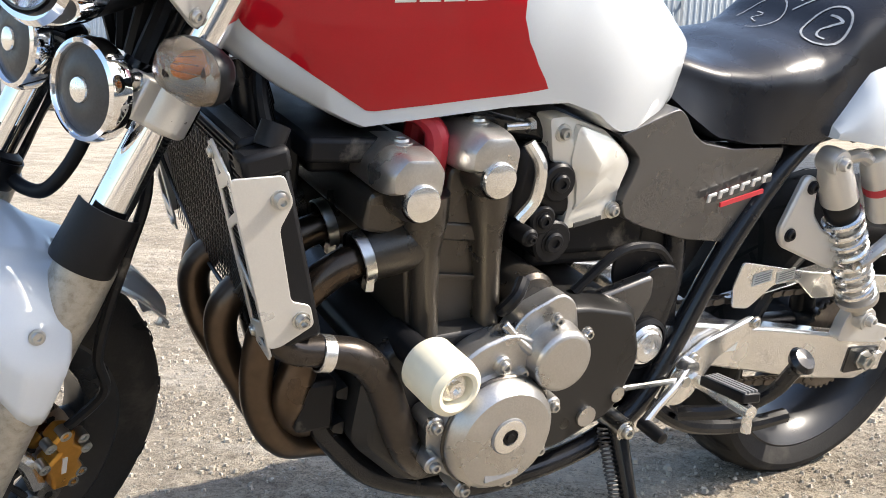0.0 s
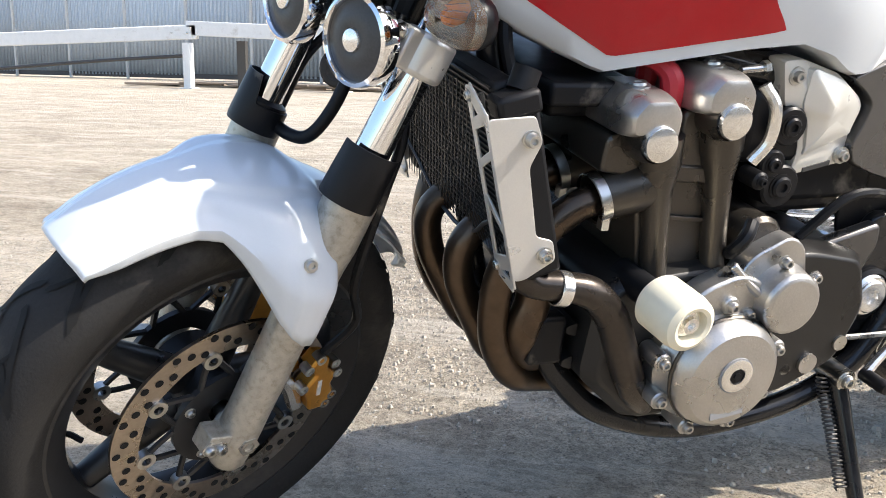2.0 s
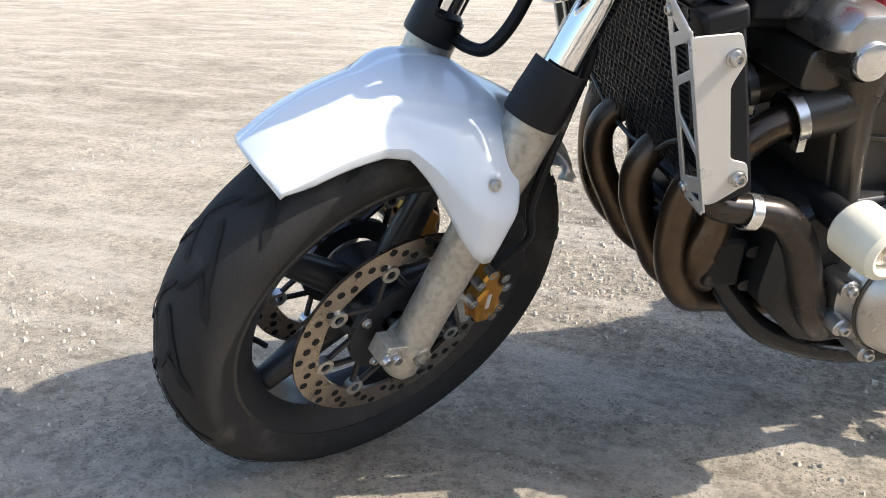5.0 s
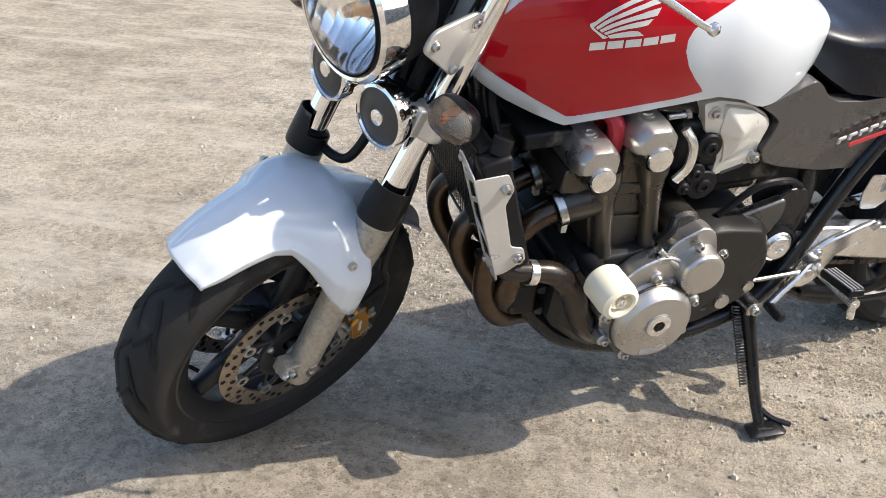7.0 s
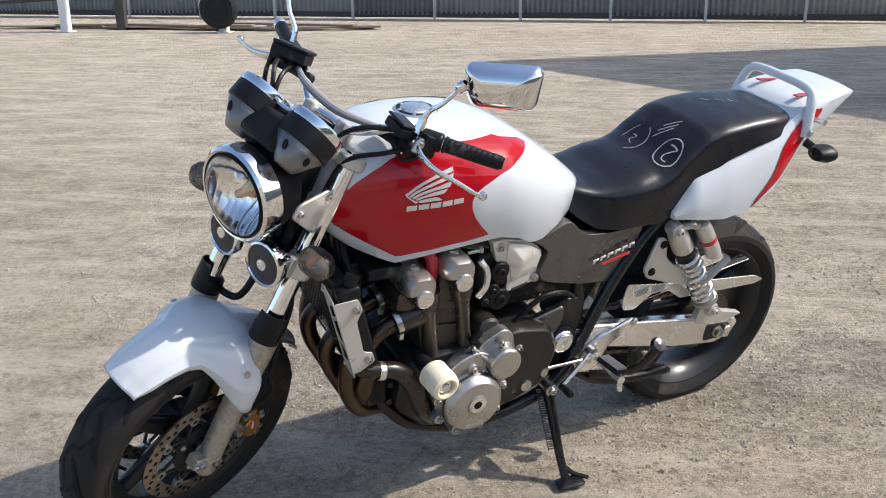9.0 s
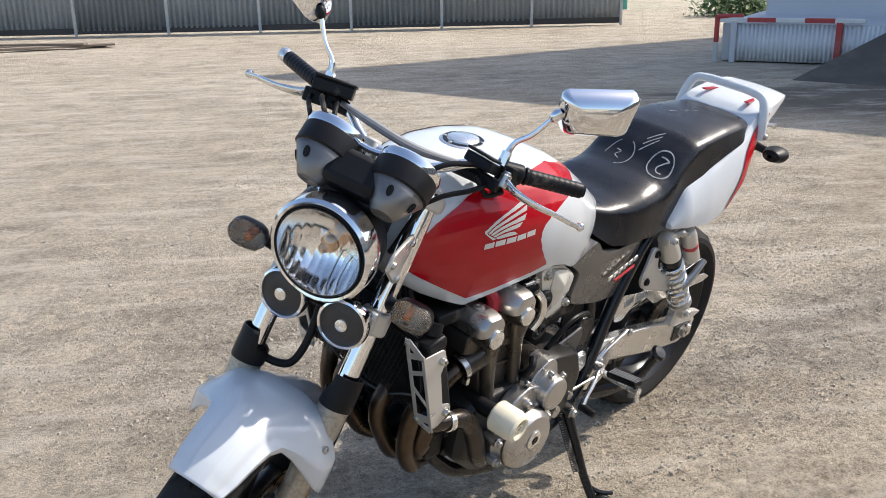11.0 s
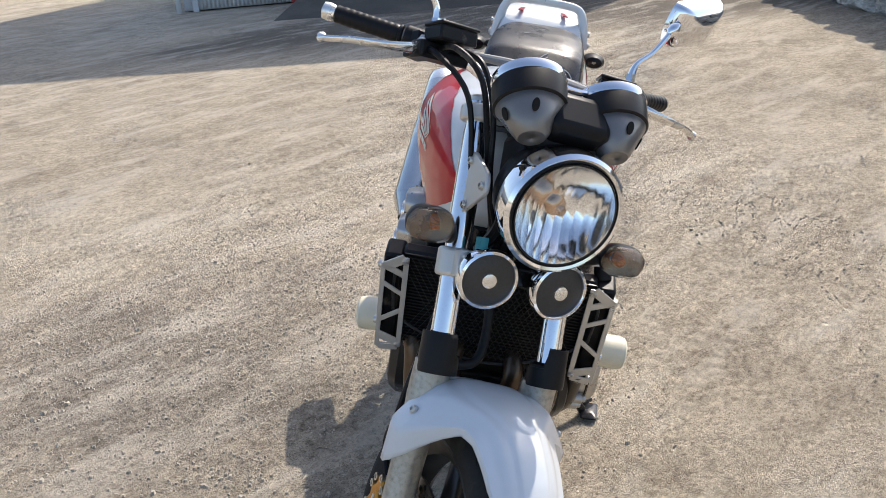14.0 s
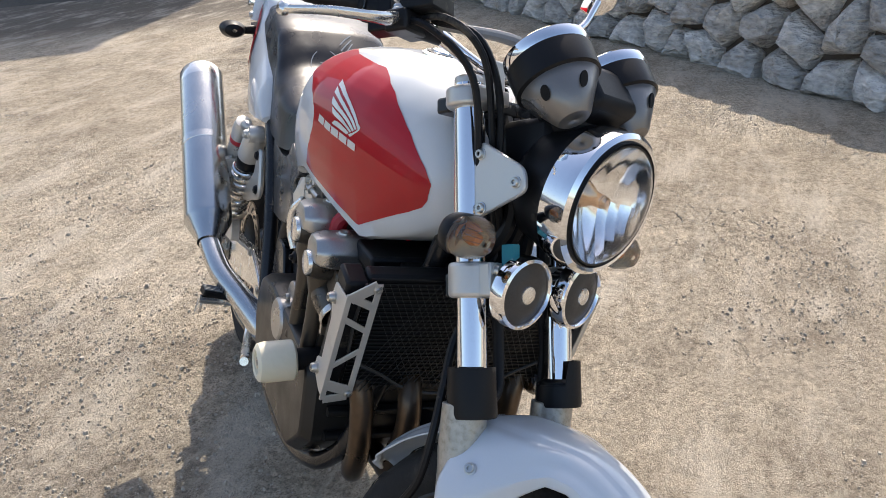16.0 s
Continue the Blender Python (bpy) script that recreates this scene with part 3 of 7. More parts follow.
DOCK = pose(5.36, 11.40, 0, 0, 0, math.degrees(math.atan2(-0.66, 0.85))) @ Matrix.Scale(1.1, 4)


def build_dock():
    """Loading dock: x runs along its front, y away from the yard."""
    root = empty("loading_dock", DOCK)
    tagged(root, "low loading dock faced with white corrugated sheet, red and white railing", "loading dock")
    part("deck", box((1.6, 1.85, 0.24), (3.2, 3.6, 0.46)), WALL, root, bevel=0.01)
    part("front_sheet", moved(corrugated(2.9, 0.44, 0.05, 0.012), Matrix.Translation((0.15, -0.006, 0.02))), WHITESHEET, root, solid=0.002)
    for x in (0.15, 1.35):
        part("front_post", box((x, -0.02, 0.25), (0.07, 0.06, 0.5)), WALL if x < 0.2 else REDPAINT, root, bevel=0.006)
    for i in range(5):
        part("rail_section", box((0.14 + 0.33 * i, -0.02, 0.51), (0.329, 0.06, 0.055)), REDPAINT if i % 2 else WHITEPAINT, root, bevel=0.006)
    part("corner_post", cyl((-0.05, -0.05, 0), (-0.05, -0.05, 0.57), 0.03), REDPAINT, root)
    part("corner_post_base", cyl((-0.05, -0.05, 0), (-0.05, -0.05, 0.24), 0.032), POSTPAINT, root)
    part("corner_rail", cyl((-0.05, -0.05, 0.55), (0.25, 0.0, 0.55), 0.028), REDPAINT, root)
    u, v = Vector((0.68, -0.73, 0)), Vector((0.915, 0.40, 0))
    o = Vector((5.22, 9.28, -0.01))
    lo, hi, top = o + u * 4.3, o + v * 2.1 + Vector((0, 0, 0.53)), o + v * 4.4 + Vector((0, 0, 0.55))
    P = [o, lo, lo + v * 2.1 + Vector((0, 0, 0.53)), hi, top, lo + v * 4.4 + Vector((0, 0, 0.55))]
    V = P + [Vector((p.x, p.y, -0.1)) for p in P]
    F = [(0, 1, 2, 3), (3, 2, 5, 4), (0, 3, 9, 6), (3, 4, 10, 9), (1, 7, 8, 2), (2, 8, 11, 5), (4, 5, 11, 10), (0, 6, 7, 1)]
    ob = part("ramp", (V, F), ASPHALT, sharp=20)
    tagged(ob, "worn dark asphalt ramp rising to the warehouse doors", "ramp", kind="structure")


FACADE_A, FACADE_B = Vector((6.75, 12.85, 0)), Vector((12.3, 6.80, 0))


def build_building():
    d = FACADE_B - FACADE_A
    ang = math.degrees(math.atan2(d.y, d.x))
    root = empty("warehouse", pose(*FACADE_A, 0, 0, ang))
    tagged(root, "tall pale grey warehouse with brown door and white roller shutter", "warehouse")
    L, h, lean = d.length, 7.5, -0.35

    def block(x0, x1, y0, y1, z0, z1):
        q = [(x0 - lean * y0, y0), (x1 - lean * y0, y0), (x1 - lean * y1, y1), (x0 - lean * y1, y1)]
        V = [Vector((a, b, z)) for z in (z0, z1) for a, b in q]
        return V, [(3, 2, 1, 0), (4, 5, 6, 7), (0, 1, 5, 4), (1, 2, 6, 5), (2, 3, 7, 6), (3, 0, 4, 7)]

    part("wall", join(block(0, 1.9, 0, 10, 0, h), block(1.9, 3.2, 0.3, 10, 0, h), block(1.9, 3.2, 0, 0.3, 2.6, h), block(3.2, 3.7, 0, 10, 0, h), block(3.7, L, 0.4, 10, 0, h), block(3.7, L, 0, 0.4, 3.4, h)), WALL, root)
    part("roof", block(-0.05, L + 0.05, -0.05, 10.05, h, h + 0.12), POSTPAINT, root)
    part("door", box((2.5, 0.24, 1.5), (1.25, 0.06, 2.1)), DOORBROWN, root, bevel=0.01)
    part("door_frame", box((1.83, 0.15, 1.5), (0.08, 0.3, 2.2)), WHITEPAINT, root)
    part("pilaster", box((3.45, -0.06, 1.8), (0.5, 0.12, 3.6)), WALL, root, bevel=0.01)
    sh = part("roller_shutter", box((5.4, 0.36, 1.95), (3.4, 0.04, 2.9)), SHUTTER, root)
    for i in range(26):
        part("slat", box((5.4, 0.33, 0.55 + 0.105 * i), (3.4, 0.03, 0.09)), SHUTTER, sh)


def clip_cell(poly, p, q):
    """The part of a polygon that lies nearer to p than to q."""
    mid, n = (p + q) / 2, q - p
    out = []
    for i, a in enumerate(poly):
        b = poly[(i + 1) % len(poly)]
        da, db = (a - mid).dot(n), (b - mid).dot(n)
        if da <= 0:
            out.append(a)
        if da * db < 0:
            out.append(a.lerp(b, da / (da - db)))
    return out


def rubble_stone(poly, rnd, gap=0.022):
    """A rough faced stone standing on the polygon (x along the wall, z up), its face towards +y."""
    c = sum(poly, Vector((0, 0))) / len(poly)
    edge = []
    for i, a in enumerate(poly):
        b = poly[(i + 1) % len(poly)]
        n = max(1, round((b - a).length / 0.11))
        edge += [a.lerp(b, k / n) for k in range(n)]
    size = max((p - c).length for p in edge)
    o = Vector((rnd.random() * 60, rnd.random() * 60, rnd.random() * 60))
    tx, tz, bulge = rnd.uniform(-0.4, 0.4), rnd.uniform(-0.45, 0.2), rnd.uniform(0.03, 0.09)
    V, F, n = [], [], len(edge)
    for f, y in ((0.93, -0.30), (1.0, -0.07), (0.93, -0.012), (0.62, bulge * 0.8), (0.28, bulge)):
        for p in edge:
            d = (p - c) * f * (1 - gap / size)
            w = noise.noise_vector(Vector((p.x * 4, p.y * 4, f)) + o)
            V.append(Vector((c.x + d.x + 0.022 * w.x, y + (tx * d.x + tz * d.y) * (1 if y > -0.1 else 0) + 0.05 * w.y * (1 if y > -0.1 else 0), c.y + d.y + 0.022 * w.z)))
    for r in range(4):
        F += [(r * n + k, r * n + (k + 1) % n, (r + 1) * n + (k + 1) % n, (r + 1) * n + k) for k in range(n)]
    F.append(tuple(range(4 * n, 5 * n)))
    return [Vector((p.x, p.y - 0.1 * p.z - 0.05, p.z)) for p in V], F


def build_stone_wall():
    A, B = Vector((1.62, -1.89, 0)), Vector((9.6, 5.08, 0))
    d = (B - A)
    ang = math.degrees(math.atan2(d.y, d.x))
    root = empty("wall_stone", pose(*A, 0, 0, ang))
    tagged(root, "retaining wall of large rough grey and tan limestone blocks", "wall", kind="structure")
    L, H = d.length, 1.40
    part("backing", ([Vector((x, y - 0.1 * z, z)) for x in (0, L) for y in (-0.55, -0.13) for z in (0, H + 0.05)], [(0, 1, 3, 2), (4, 6, 7, 5), (0, 4, 5, 1), (2, 3, 7, 6), (1, 5, 7, 3)]), MORTAR, root)
    rnd = random.Random(23)
    seeds, row = [], 0
    z = 0.09
    while z < H + 0.2:
        x = rnd.uniform(-0.3, 0.1)
        while x < L + 0.3:
            seeds.append(Vector((x + rnd.uniform(-0.10, 0.10), z + rnd.uniform(-0.10, 0.10))))
            x += rnd.uniform(0.22, 0.46)
        z += rnd.uniform(0.19, 0.26)
    for p in seeds:
        cell = [Vector(v) for v in ((p.x - 0.6, max(-0.03, p.y - 0.6)), (p.x + 0.6, max(-0.03, p.y - 0.6)), (p.x + 0.6, min(H, p.y + 0.6)), (p.x - 0.6, min(H, p.y + 0.6)))]
        for q in sorted(seeds, key=lambda s: (s - p).length)[1:14]:
            cell = clip_cell(cell, p, q)
        if len(cell) < 3 or max(v.y for v in cell) - min(v.y for v in cell) < 0.06:
            continue
        ob = part("stone", rubble_stone(cell, rnd), STONE, root, sharp=24)
    return root


def build_container():
    """A red steel waste container standing beside the ramp."""
    root = empty("waste_container", pose(10.75, 7.9, 0, 0, 0, math.degrees(math.atan2(-0.72, 0.54))))
    tagged(root, "dark red steel waste container standing beside the ramp", "container")
    part("body", loft([[Vector((x, y, z)) for x, y in ((-a, -a * 0.3), (2.6 + a, -a * 0.3), (2.6 + a, 1.5), (-a, 1.5))] for a, z in ((0.0, 0.12), (0.06, 1.0))]), REDPAINT, root, bevel=0.02)
    part("top_rim", join(box((1.3, -0.03, 1.02), (2.8, 0.06, 0.07)), box((1.3, 1.5, 1.02), (2.8, 0.06, 0.07)), box((-0.07, 0.73, 1.02), (0.06, 1.5, 0.07)), box((2.67, 0.73, 1.02), (0.06, 1.5, 0.07))), REDPAINT, root, bevel=0.01)
    for i in range(4):
        part("stiffener", box((0.45 + 0.58 * i, -0.03, 0.56), (0.08, 0.05, 0.84)), REDPAINT, root, bevel=0.008)
    for x in (0.25, 2.35):
        part("skid", box((x, 0.75, 0.06), (0.12, 1.4, 0.12)), RUST, root)


build_ground()
build_container()
build_fence()
build_barrier()
build_dock()
build_building()
build_bush((10.2, 20.6, 0), (1.6, 1.0, 1.3), 2200, 1)
build_bush((12.4, 22.0, 0), (1.8, 1.2, 2.2), 2600, 2)
build_bush((6.4, 21.5, 0.0), (1.0, 0.6, 2.6), 1800, 3)
# ---- motorcycle: x forward, y to its left, z up; rear axle above the origin ----
BIKE_POSE = Matrix.Translation((0.631, 2.080, 0.021)) @ pose(0, 0, 0, 0, 0, 217.09) @ pose(0, 0, 0, -12.14, 0, 0)
bike = empty("motorcycle", BIKE_POSE)
tagged(bike, "red and white naked motorcycle leaning on its side stand", "motorcycle")
# steering frame: turned to the left, raked
STEER = Matrix.Translation((1.4687, -0.010, 0.260)) @ pose(0, 0, 0, 0, -25, 0) @ pose(0, 0, 0, 0, 0, 24)
HUB = Vector((0.050, 0, 0.003))


def S(vf):
    return moved(vf, STEER)


LOWER = STEER @ Matrix.Translation((0.055, 0, 0.402)) @ pose(0, 0, 0, 0, 5.5, 0) @ pose(0, 0, 0, -3.2, 0, 0) @ Matrix.Translation((-0.055, 0, -0.42))


def low(vf):
    """Parts of the wheel, mudguard and lower fork, in the steering frame."""
    return moved(vf, LOWER)


def bar(vf):
    """Parts of the handlebar, in the steering frame."""
    return moved(vf, STEER @ Matrix.Translation((0, 0, -0.024)) @ Matrix.Diagonal((1, 0.925, 1, 1)))


def sides(f):
    for s in (1, -1):
        f(s)


def both(vf):
    return join(vf, mirror_y(vf))


# --- wheels ---
def tyre_profile(R, w):
    return [(R - 0.082, -w * 0.36), (R - 0.075, -w * 0.42), (R - 0.045, -w * 0.5), (R - 0.03, -w * 0.485), (R - 0.012, -w * 0.36), (R - 0.003, -w * 0.18), (R, 0),
            (R - 0.003, w * 0.18), (R - 0.012, w * 0.36), (R - 0.03, w * 0.485), (R - 0.045, w * 0.5), (R - 0.075, w * 0.42), (R - 0.082, w * 0.36)]


def tread_point(C, R, w, a, s):
    """A point on the tread: angle a round the axle, s from -1 to 1 across."""
    prof = tyre_profile(R, w)[3:10]
    y = s * w * 0.485
    r = float(np.interp(y, [p[1] for p in prof], [p[0] for p in prof]))
    return C + Vector((math.cos(a) * r, y, math.sin(a) * r))


def grooves(C, R, w, count, to):
    out = []
    for k in range(count):
        a0 = 2 * math.pi * k / count
        for side in (1, -1):
            for lead, s0, s1, sweep, off, wide in ((0, 0.03, 0.90, -0.34, 0.0, 0.0085), (1, 0.10, 0.52, 0.20, 0.25, 0.0072), (2, 0.42, 0.92, -0.16, 0.5, 0.0066)):
                pts = []
                for i in range(25):
                    t = i / 24
                    pts.append((a0 + (off + (0.25 if side < 0 else 0)) * 2 * math.pi / count + sweep * t ** 1.4, side * (s0 + (s1 - s0) * t)))
                V = []
                for i, (a, s) in enumerate(pts):
                    q = wide * (0.35 + 0.65 * math.sin(math.pi * (0.1 + 0.8 * i / 24)))
                    p0 = tread_point(C, R + 0.0028, w, a - q / R, s)
                    p1 = tread_point(C, R + 0.0028, w, a + q / R, s)
                    V += [p0, p1]
                out.append((V, [(2 * i, 2 * i + 1, 2 * i + 3, 2 * i + 2) for i in range(24)]))
    return to(join(*out))


def spoke(C, a, r0, r1, w0, w1, d0, d1):
    u, t = Vector((math.cos(a), 0, math.sin(a))), Vector((-math.sin(a), 0, math.cos(a)))
    R = []
    for k in range(5):
        f = k / 4
        r, w, d = r0 + (r1 - r0) * f, w0 + (w1 - w0) * f, d0 + (d1 - d0) * f
        R.append([C + u * r + t * (w * math.cos(b)) + Vector((0, d * math.sin(b), 0)) for b in [2 * math.pi * i / 12 for i in range(12)]])
    return loft(R)


def brake_disc(C, y, r0, r1, thick, wheel, to, arms=True):
    c = Vector((C.x, y, C.z))
    n = 72
    rows = []
    for r, h in ((r0, -thick), (r1, -thick), (r1, thick), (r0, thick), (r0, -thick)):
        rows.append([c + Vector((math.cos(2 * math.pi * k / n) * r * (1 + (0.012 * math.sin(10 * 2 * math.pi * k / n) if r == r0 else 0)), h, math.sin(2 * math.pi * k / n) * r)) for k in range(n)])
    disc = part("brake_disc", to(loft(rows, False)), DISC, wheel, "drilled steel brake disc")
    s = 1 if y > 0 else -1
    for k in range(54):
        a = 2 * math.pi * k / 54
        r = r1 - (0.0075, 0.0165, 0.0255)[k % 3] * (r1 - r0) / 0.036
        p = c + Vector((math.cos(a) * r, s * (thick + 0.0006), math.sin(a) * r))
        q = Vector((p.x, y - s * (thick + 0.0006), p.z))
        part("drill_hole", to(join(lathe([(0.0056, 0), (0.001, 0.0001)], p, (0, s, 0), 10, True), lathe([(0.0056, 0), (0.001, 0.0001)], q, (0, -s, 0), 10, True))), GROOVE, disc)
    if arms:
        carrier = [lathe([(0.045, -0.004), (0.075, -0.004), (0.075, 0.004), (0.045, 0.004), (0.045, -0.004)], c, (0, 1, 0), 32)]
        for k in range(8):
            a = 2 * math.pi * k / 8 + 0.2
            u, t = Vector((math.cos(a), 0, math.sin(a))), Vector((-math.sin(a), 0, math.cos(a)))
            for e in (-1, 1):
                part("carrier_arm", to(tube([c + u * 0.07 + t * 0.022 * e, c + u * 0.095 + t * 0.012 * e, c + u * 0.112 + t * 0.003 * e], 0.0045, 6, 3)), RIM, disc)
            b = c + u * 0.113
            part("disc_button", to(join(lathe([(0.0065, -0.006), (0.0125, -0.006), (0.0125, 0.006), (0.0065, 0.006), (0.0065, -0.006)], b, (0, 1, 0), 16))), BOLT, disc)
            if k % 2 == 0:
                part("disc_bolt", to(bolt(c + u * 0.062 + Vector((0, 0.004 * s, 0)), (0, s, 0), 0.006)), BOLT, disc)
        part("disc_carrier", to(join(*carrier)), RIM, disc, "black disc carrier")
    return disc


def wheel(name, C, R, w, to, n_spoke, phase, label):
    k = R - 0.08
    rim_prof = [(k + 0.012, -w * 0.40), (k + 0.012, -w * 0.37), (k - 0.004, -w * 0.34), (k - 0.022, -w * 0.2), (k - 0.028, 0), (k - 0.022, w * 0.2), (k - 0.004, w * 0.34), (k + 0.012, w * 0.37), (k + 0.012, w * 0.40), (k, w * 0.42),
                (k - 0.012, w * 0.36), (k - 0.032, w * 0.22), (k - 0.038, 0), (k - 0.032, -w * 0.22), (k - 0.012, -w * 0.36), (k, -w * 0.42), (k + 0.012, -w * 0.40)]
    hub = lathe([(0.018, -0.06), (0.04, -0.06), (0.052, -0.05), (0.045, -0.02), (0.045, 0.02), (0.052, 0.05), (0.04, 0.06), (0.018, 0.06)], C, (0, 1, 0), 32)
    sp = [spoke(C, phase + 2 * math.pi * i / n_spoke, 0.035, k - 0.02, 0.026, 0.017, 0.026, 0.018) for i in range(n_spoke)]
    wh = part(name, to(lathe(rim_prof, C, (0, 1, 0), 72)), RIM, bike, label)
    part("hub", to(hub), RIM, wh)
    for q in sp:
        part("spoke", to(q), RIM, wh)
    ty = part("tyre", to(lathe(tyre_profile(R, w), C, (0, 1, 0), 96)), RUBBER, wh, "black road tyre with swept tread grooves")
    part("tread_groove", grooves(C, R, w, 15, to), GROOVE, ty)
    return wh


same = lambda vf: vf  # noqa: E731
front_wheel = wheel("front_wheel", HUB, 0.305, 0.125, low, 5, 0.35, "black cast front wheel turned to the left")
for y in (0.068, -0.068):
    brake_disc(HUB, y, 0.119, 0.156, 0.0025, front_wheel, low)
part("axle_nut", low(join(lathe([(0.020, 0.118), (0.020, 0.122), (0.0145, 0.123), (0.0145, 0.134), (0.008, 0.134), (0.008, 0.128), (0, 0.128)], HUB, (0, 1, 0), 6), cyl(HUB - Vector((0, 0.12, 0)), HUB + Vector((0, 0.12, 0)), 0.011))), BOLT, front_wheel)
part("valve_stem", low(tube([HUB + Vector((0.195, 0.0, -0.07)), HUB + Vector((0.175, 0.01, -0.06)), HUB + Vector((0.165, 0.03, -0.055))], 0.004, 8)), BLACK, front_wheel)
REAR = Vector((-0.055, 0, 0.290))
rear_wheel = wheel("rear_wheel", REAR, 0.318, 0.185, same, 5, 0.1, "black cast rear wheel with wide tyre")
brake_disc(REAR, -0.085, 0.092, 0.128, 0.0025, rear_wheel, same, False)
sprocket = [lathe([(0.05, 0.078), (0.098, 0.078), (0.098, 0.084), (0.05, 0.084), (0.05, 0.078)], REAR, (0, 1, 0), 48)]
for k in range(38):
    a = 2 * math.pi * k / 38
    sprocket.append(box(REAR + Vector((math.cos(a) * 0.1, 0.081, math.sin(a) * 0.1)), (0.007, 0.006, 0.007), pose(0, 0, 0, 0, -math.degrees(a), 0)))
part("sprocket", join(*sprocket), CHAIN, rear_wheel, "worn steel chain sprocket")


# --- fork ---
def fork_leg(s):
    y = 0.1045 * s
    x = HUB.x
    leg = part("fork_leg", low(join(
        lathe([(0.020, -0.045), (0.026, -0.035), (0.028, 0.0), (0.0275, 0.05), (0.0285, 0.18), (0.0300, 0.27), (0.0325, 0.30), (0.0325, 0.362)], (x + 0.002, y, 0), (0, 0, 1), 32, True),
        cyl((x, y - 0.028 * s, 0.003), (x, y + 0.012 * s, 0.003), 0.026, n=28, bev=0.003),
        box((x + 0.030, y, -0.001), (0.05, 0.034, 0.030)))), FORK, bike, "pitted silver fork leg", bevel=0.003)
    for dx in (0.036, 0.052):
        part("pinch_bolt", low(bolt((x + dx, y + 0.017 * s, -0.003), (0, s, 0), 0.008, 0.009)), BOLT, leg)
    part("fork_tube", S(cyl((x + 0.006, y, 0.345), (x + 0.002, y, 0.80), 0.0215, n=32)), CHROME, leg, "chromed fork tube")
    # black stone guard, taller on its outer front
    n, rings = 28, []
    for f, r in ((0, 0.0345), (0.1, 0.0356), (1, 0.0345), (1, 0.0325), (0.02, 0.0325)):
        ring = []
        for k in range(n):
            a = 2 * math.pi * k / n
            top = 0.378 + (0.024 if math.cos(a - 0.9 * s) > 0.1 else -0.012)
            ring.append(Vector((x + 0.006 + math.cos(a) * r, y + math.sin(a) * r, 0.332 + (top - 0.332) * f)))
        rings.append(ring)
    part("stone_guard", S(loft(rings, False)), BLACK, leg, "black plastic stone guard")
    part("dust_seal", S(lathe([(0.022, 0.375), (0.03, 0.37), (0.031, 0.34), (0.022, 0.335)], (x + 0.005, y, 0), (0, 0, 1), 24)), BLACK, leg)
    cl = part("lower_clamp", S(join(cyl((x + 0.004, y, 0.497), (x + 0.004, y, 0.547), 0.0315, n=32, bev=0.004), box((x + 0.034, y - 0.001 * s, 0.522), (0.032, 0.03, 0.046)))), SILVER, leg, "satin silver fork clamp", bevel=0.003)
    for dz in (-0.012, 0.012):
        part("clamp_bolt", S(bolt((x + 0.050, y - 0.001 * s, 0.522 + dz), (1, 0, 0), 0.0085, 0.008)), BOLT, cl)
    tc = part("top_clamp", S(join(cyl((x + 0.002, y, 0.765), (x + 0.002, y, 0.795), 0.033, n=32, bev=0.004), cyl((x + 0.002, y, 0.79), (x + 0.002, y, 0.812), 0.021, n=24, bev=0.003), box((x + 0.02, y - 0.03 * s, 0.78), (0.04, 0.03, 0.022)))), SILVER, leg, "satin silver top clamp", bevel=0.003)
    part("clamp_bolt", S(bolt((x + 0.03, y - 0.02 * s, 0.78), (1, 0, 0), 0.007)), BOLT, tc)
    # headlight bracket: triangular plate
    tri = rounded([(0.022, 0.605), (0.022, 0.705), (0.038, 0.712), (0.108, 0.668), (0.110, 0.636)], 0.012)
    br = part("headlight_bracket", S(xz_plate([(a + x, b) for a, b in tri], s * 0.113 - 0.004, s * 0.113 + 0.004)), SILVER, bike, "satin silver headlight bracket", bevel=0.002)
    for a, b in ((0.034, 0.62), (0.034, 0.695), (0.094, 0.650)):
        part("bracket_bolt", S(bolt((a + x, s * 0.117, b), (0, s, 0), 0.007)), BOLT, br)
    part("fork_cover", S(cyl((x + 0.003, y, 0.575), (x + 0.003, y, 0.75), 0.0225, n=24)), CHROME, leg)


sides(fork_leg)
part("steering_stem", S(join(cyl((0.005, 0, 0.47), (0.005, 0, 0.82), 0.03), box((0.03, 0, 0.515), (0.06, 0.2, 0.035)), box((0.02, 0, 0.78), (0.07, 0.2, 0.024)))), BLACKMETAL, bike, bevel=0.004)


# --- front mudguard ---
FENDER = [  # angle, crown radius, half width, edge radius
    (37, 0.352, 0.061, 0.323), (44, 0.356, 0.070, 0.317), (52, 0.357, 0.075, 0.314), (59, 0.356, 0.080, 0.311), (64, 0.353, 0.090, 0.302),
    (67, 0.350, 0.112, 0.276), (70, 0.347, 0.136, 0.244), (73, 0.345, 0.155, 0.216), (77, 0.343, 0.168, 0.196), (82, 0.342, 0.172, 0.184), (86, 0.342, 0.172, 0.184), (88.5, 0.342, 0.168, 0.198), (90.5, 0.340, 0.104, 0.300), (94, 0.338, 0.084, 0.310),
    (100, 0.336, 0.080, 0.312), (112, 0.336, 0.076, 0.312), (122, 0.338, 0.068, 0.314), (131, 0.341, 0.058, 0.318), (135, 0.340, 0.044, 0.324), (137.5, 0.334, 0.020, 0.328)]


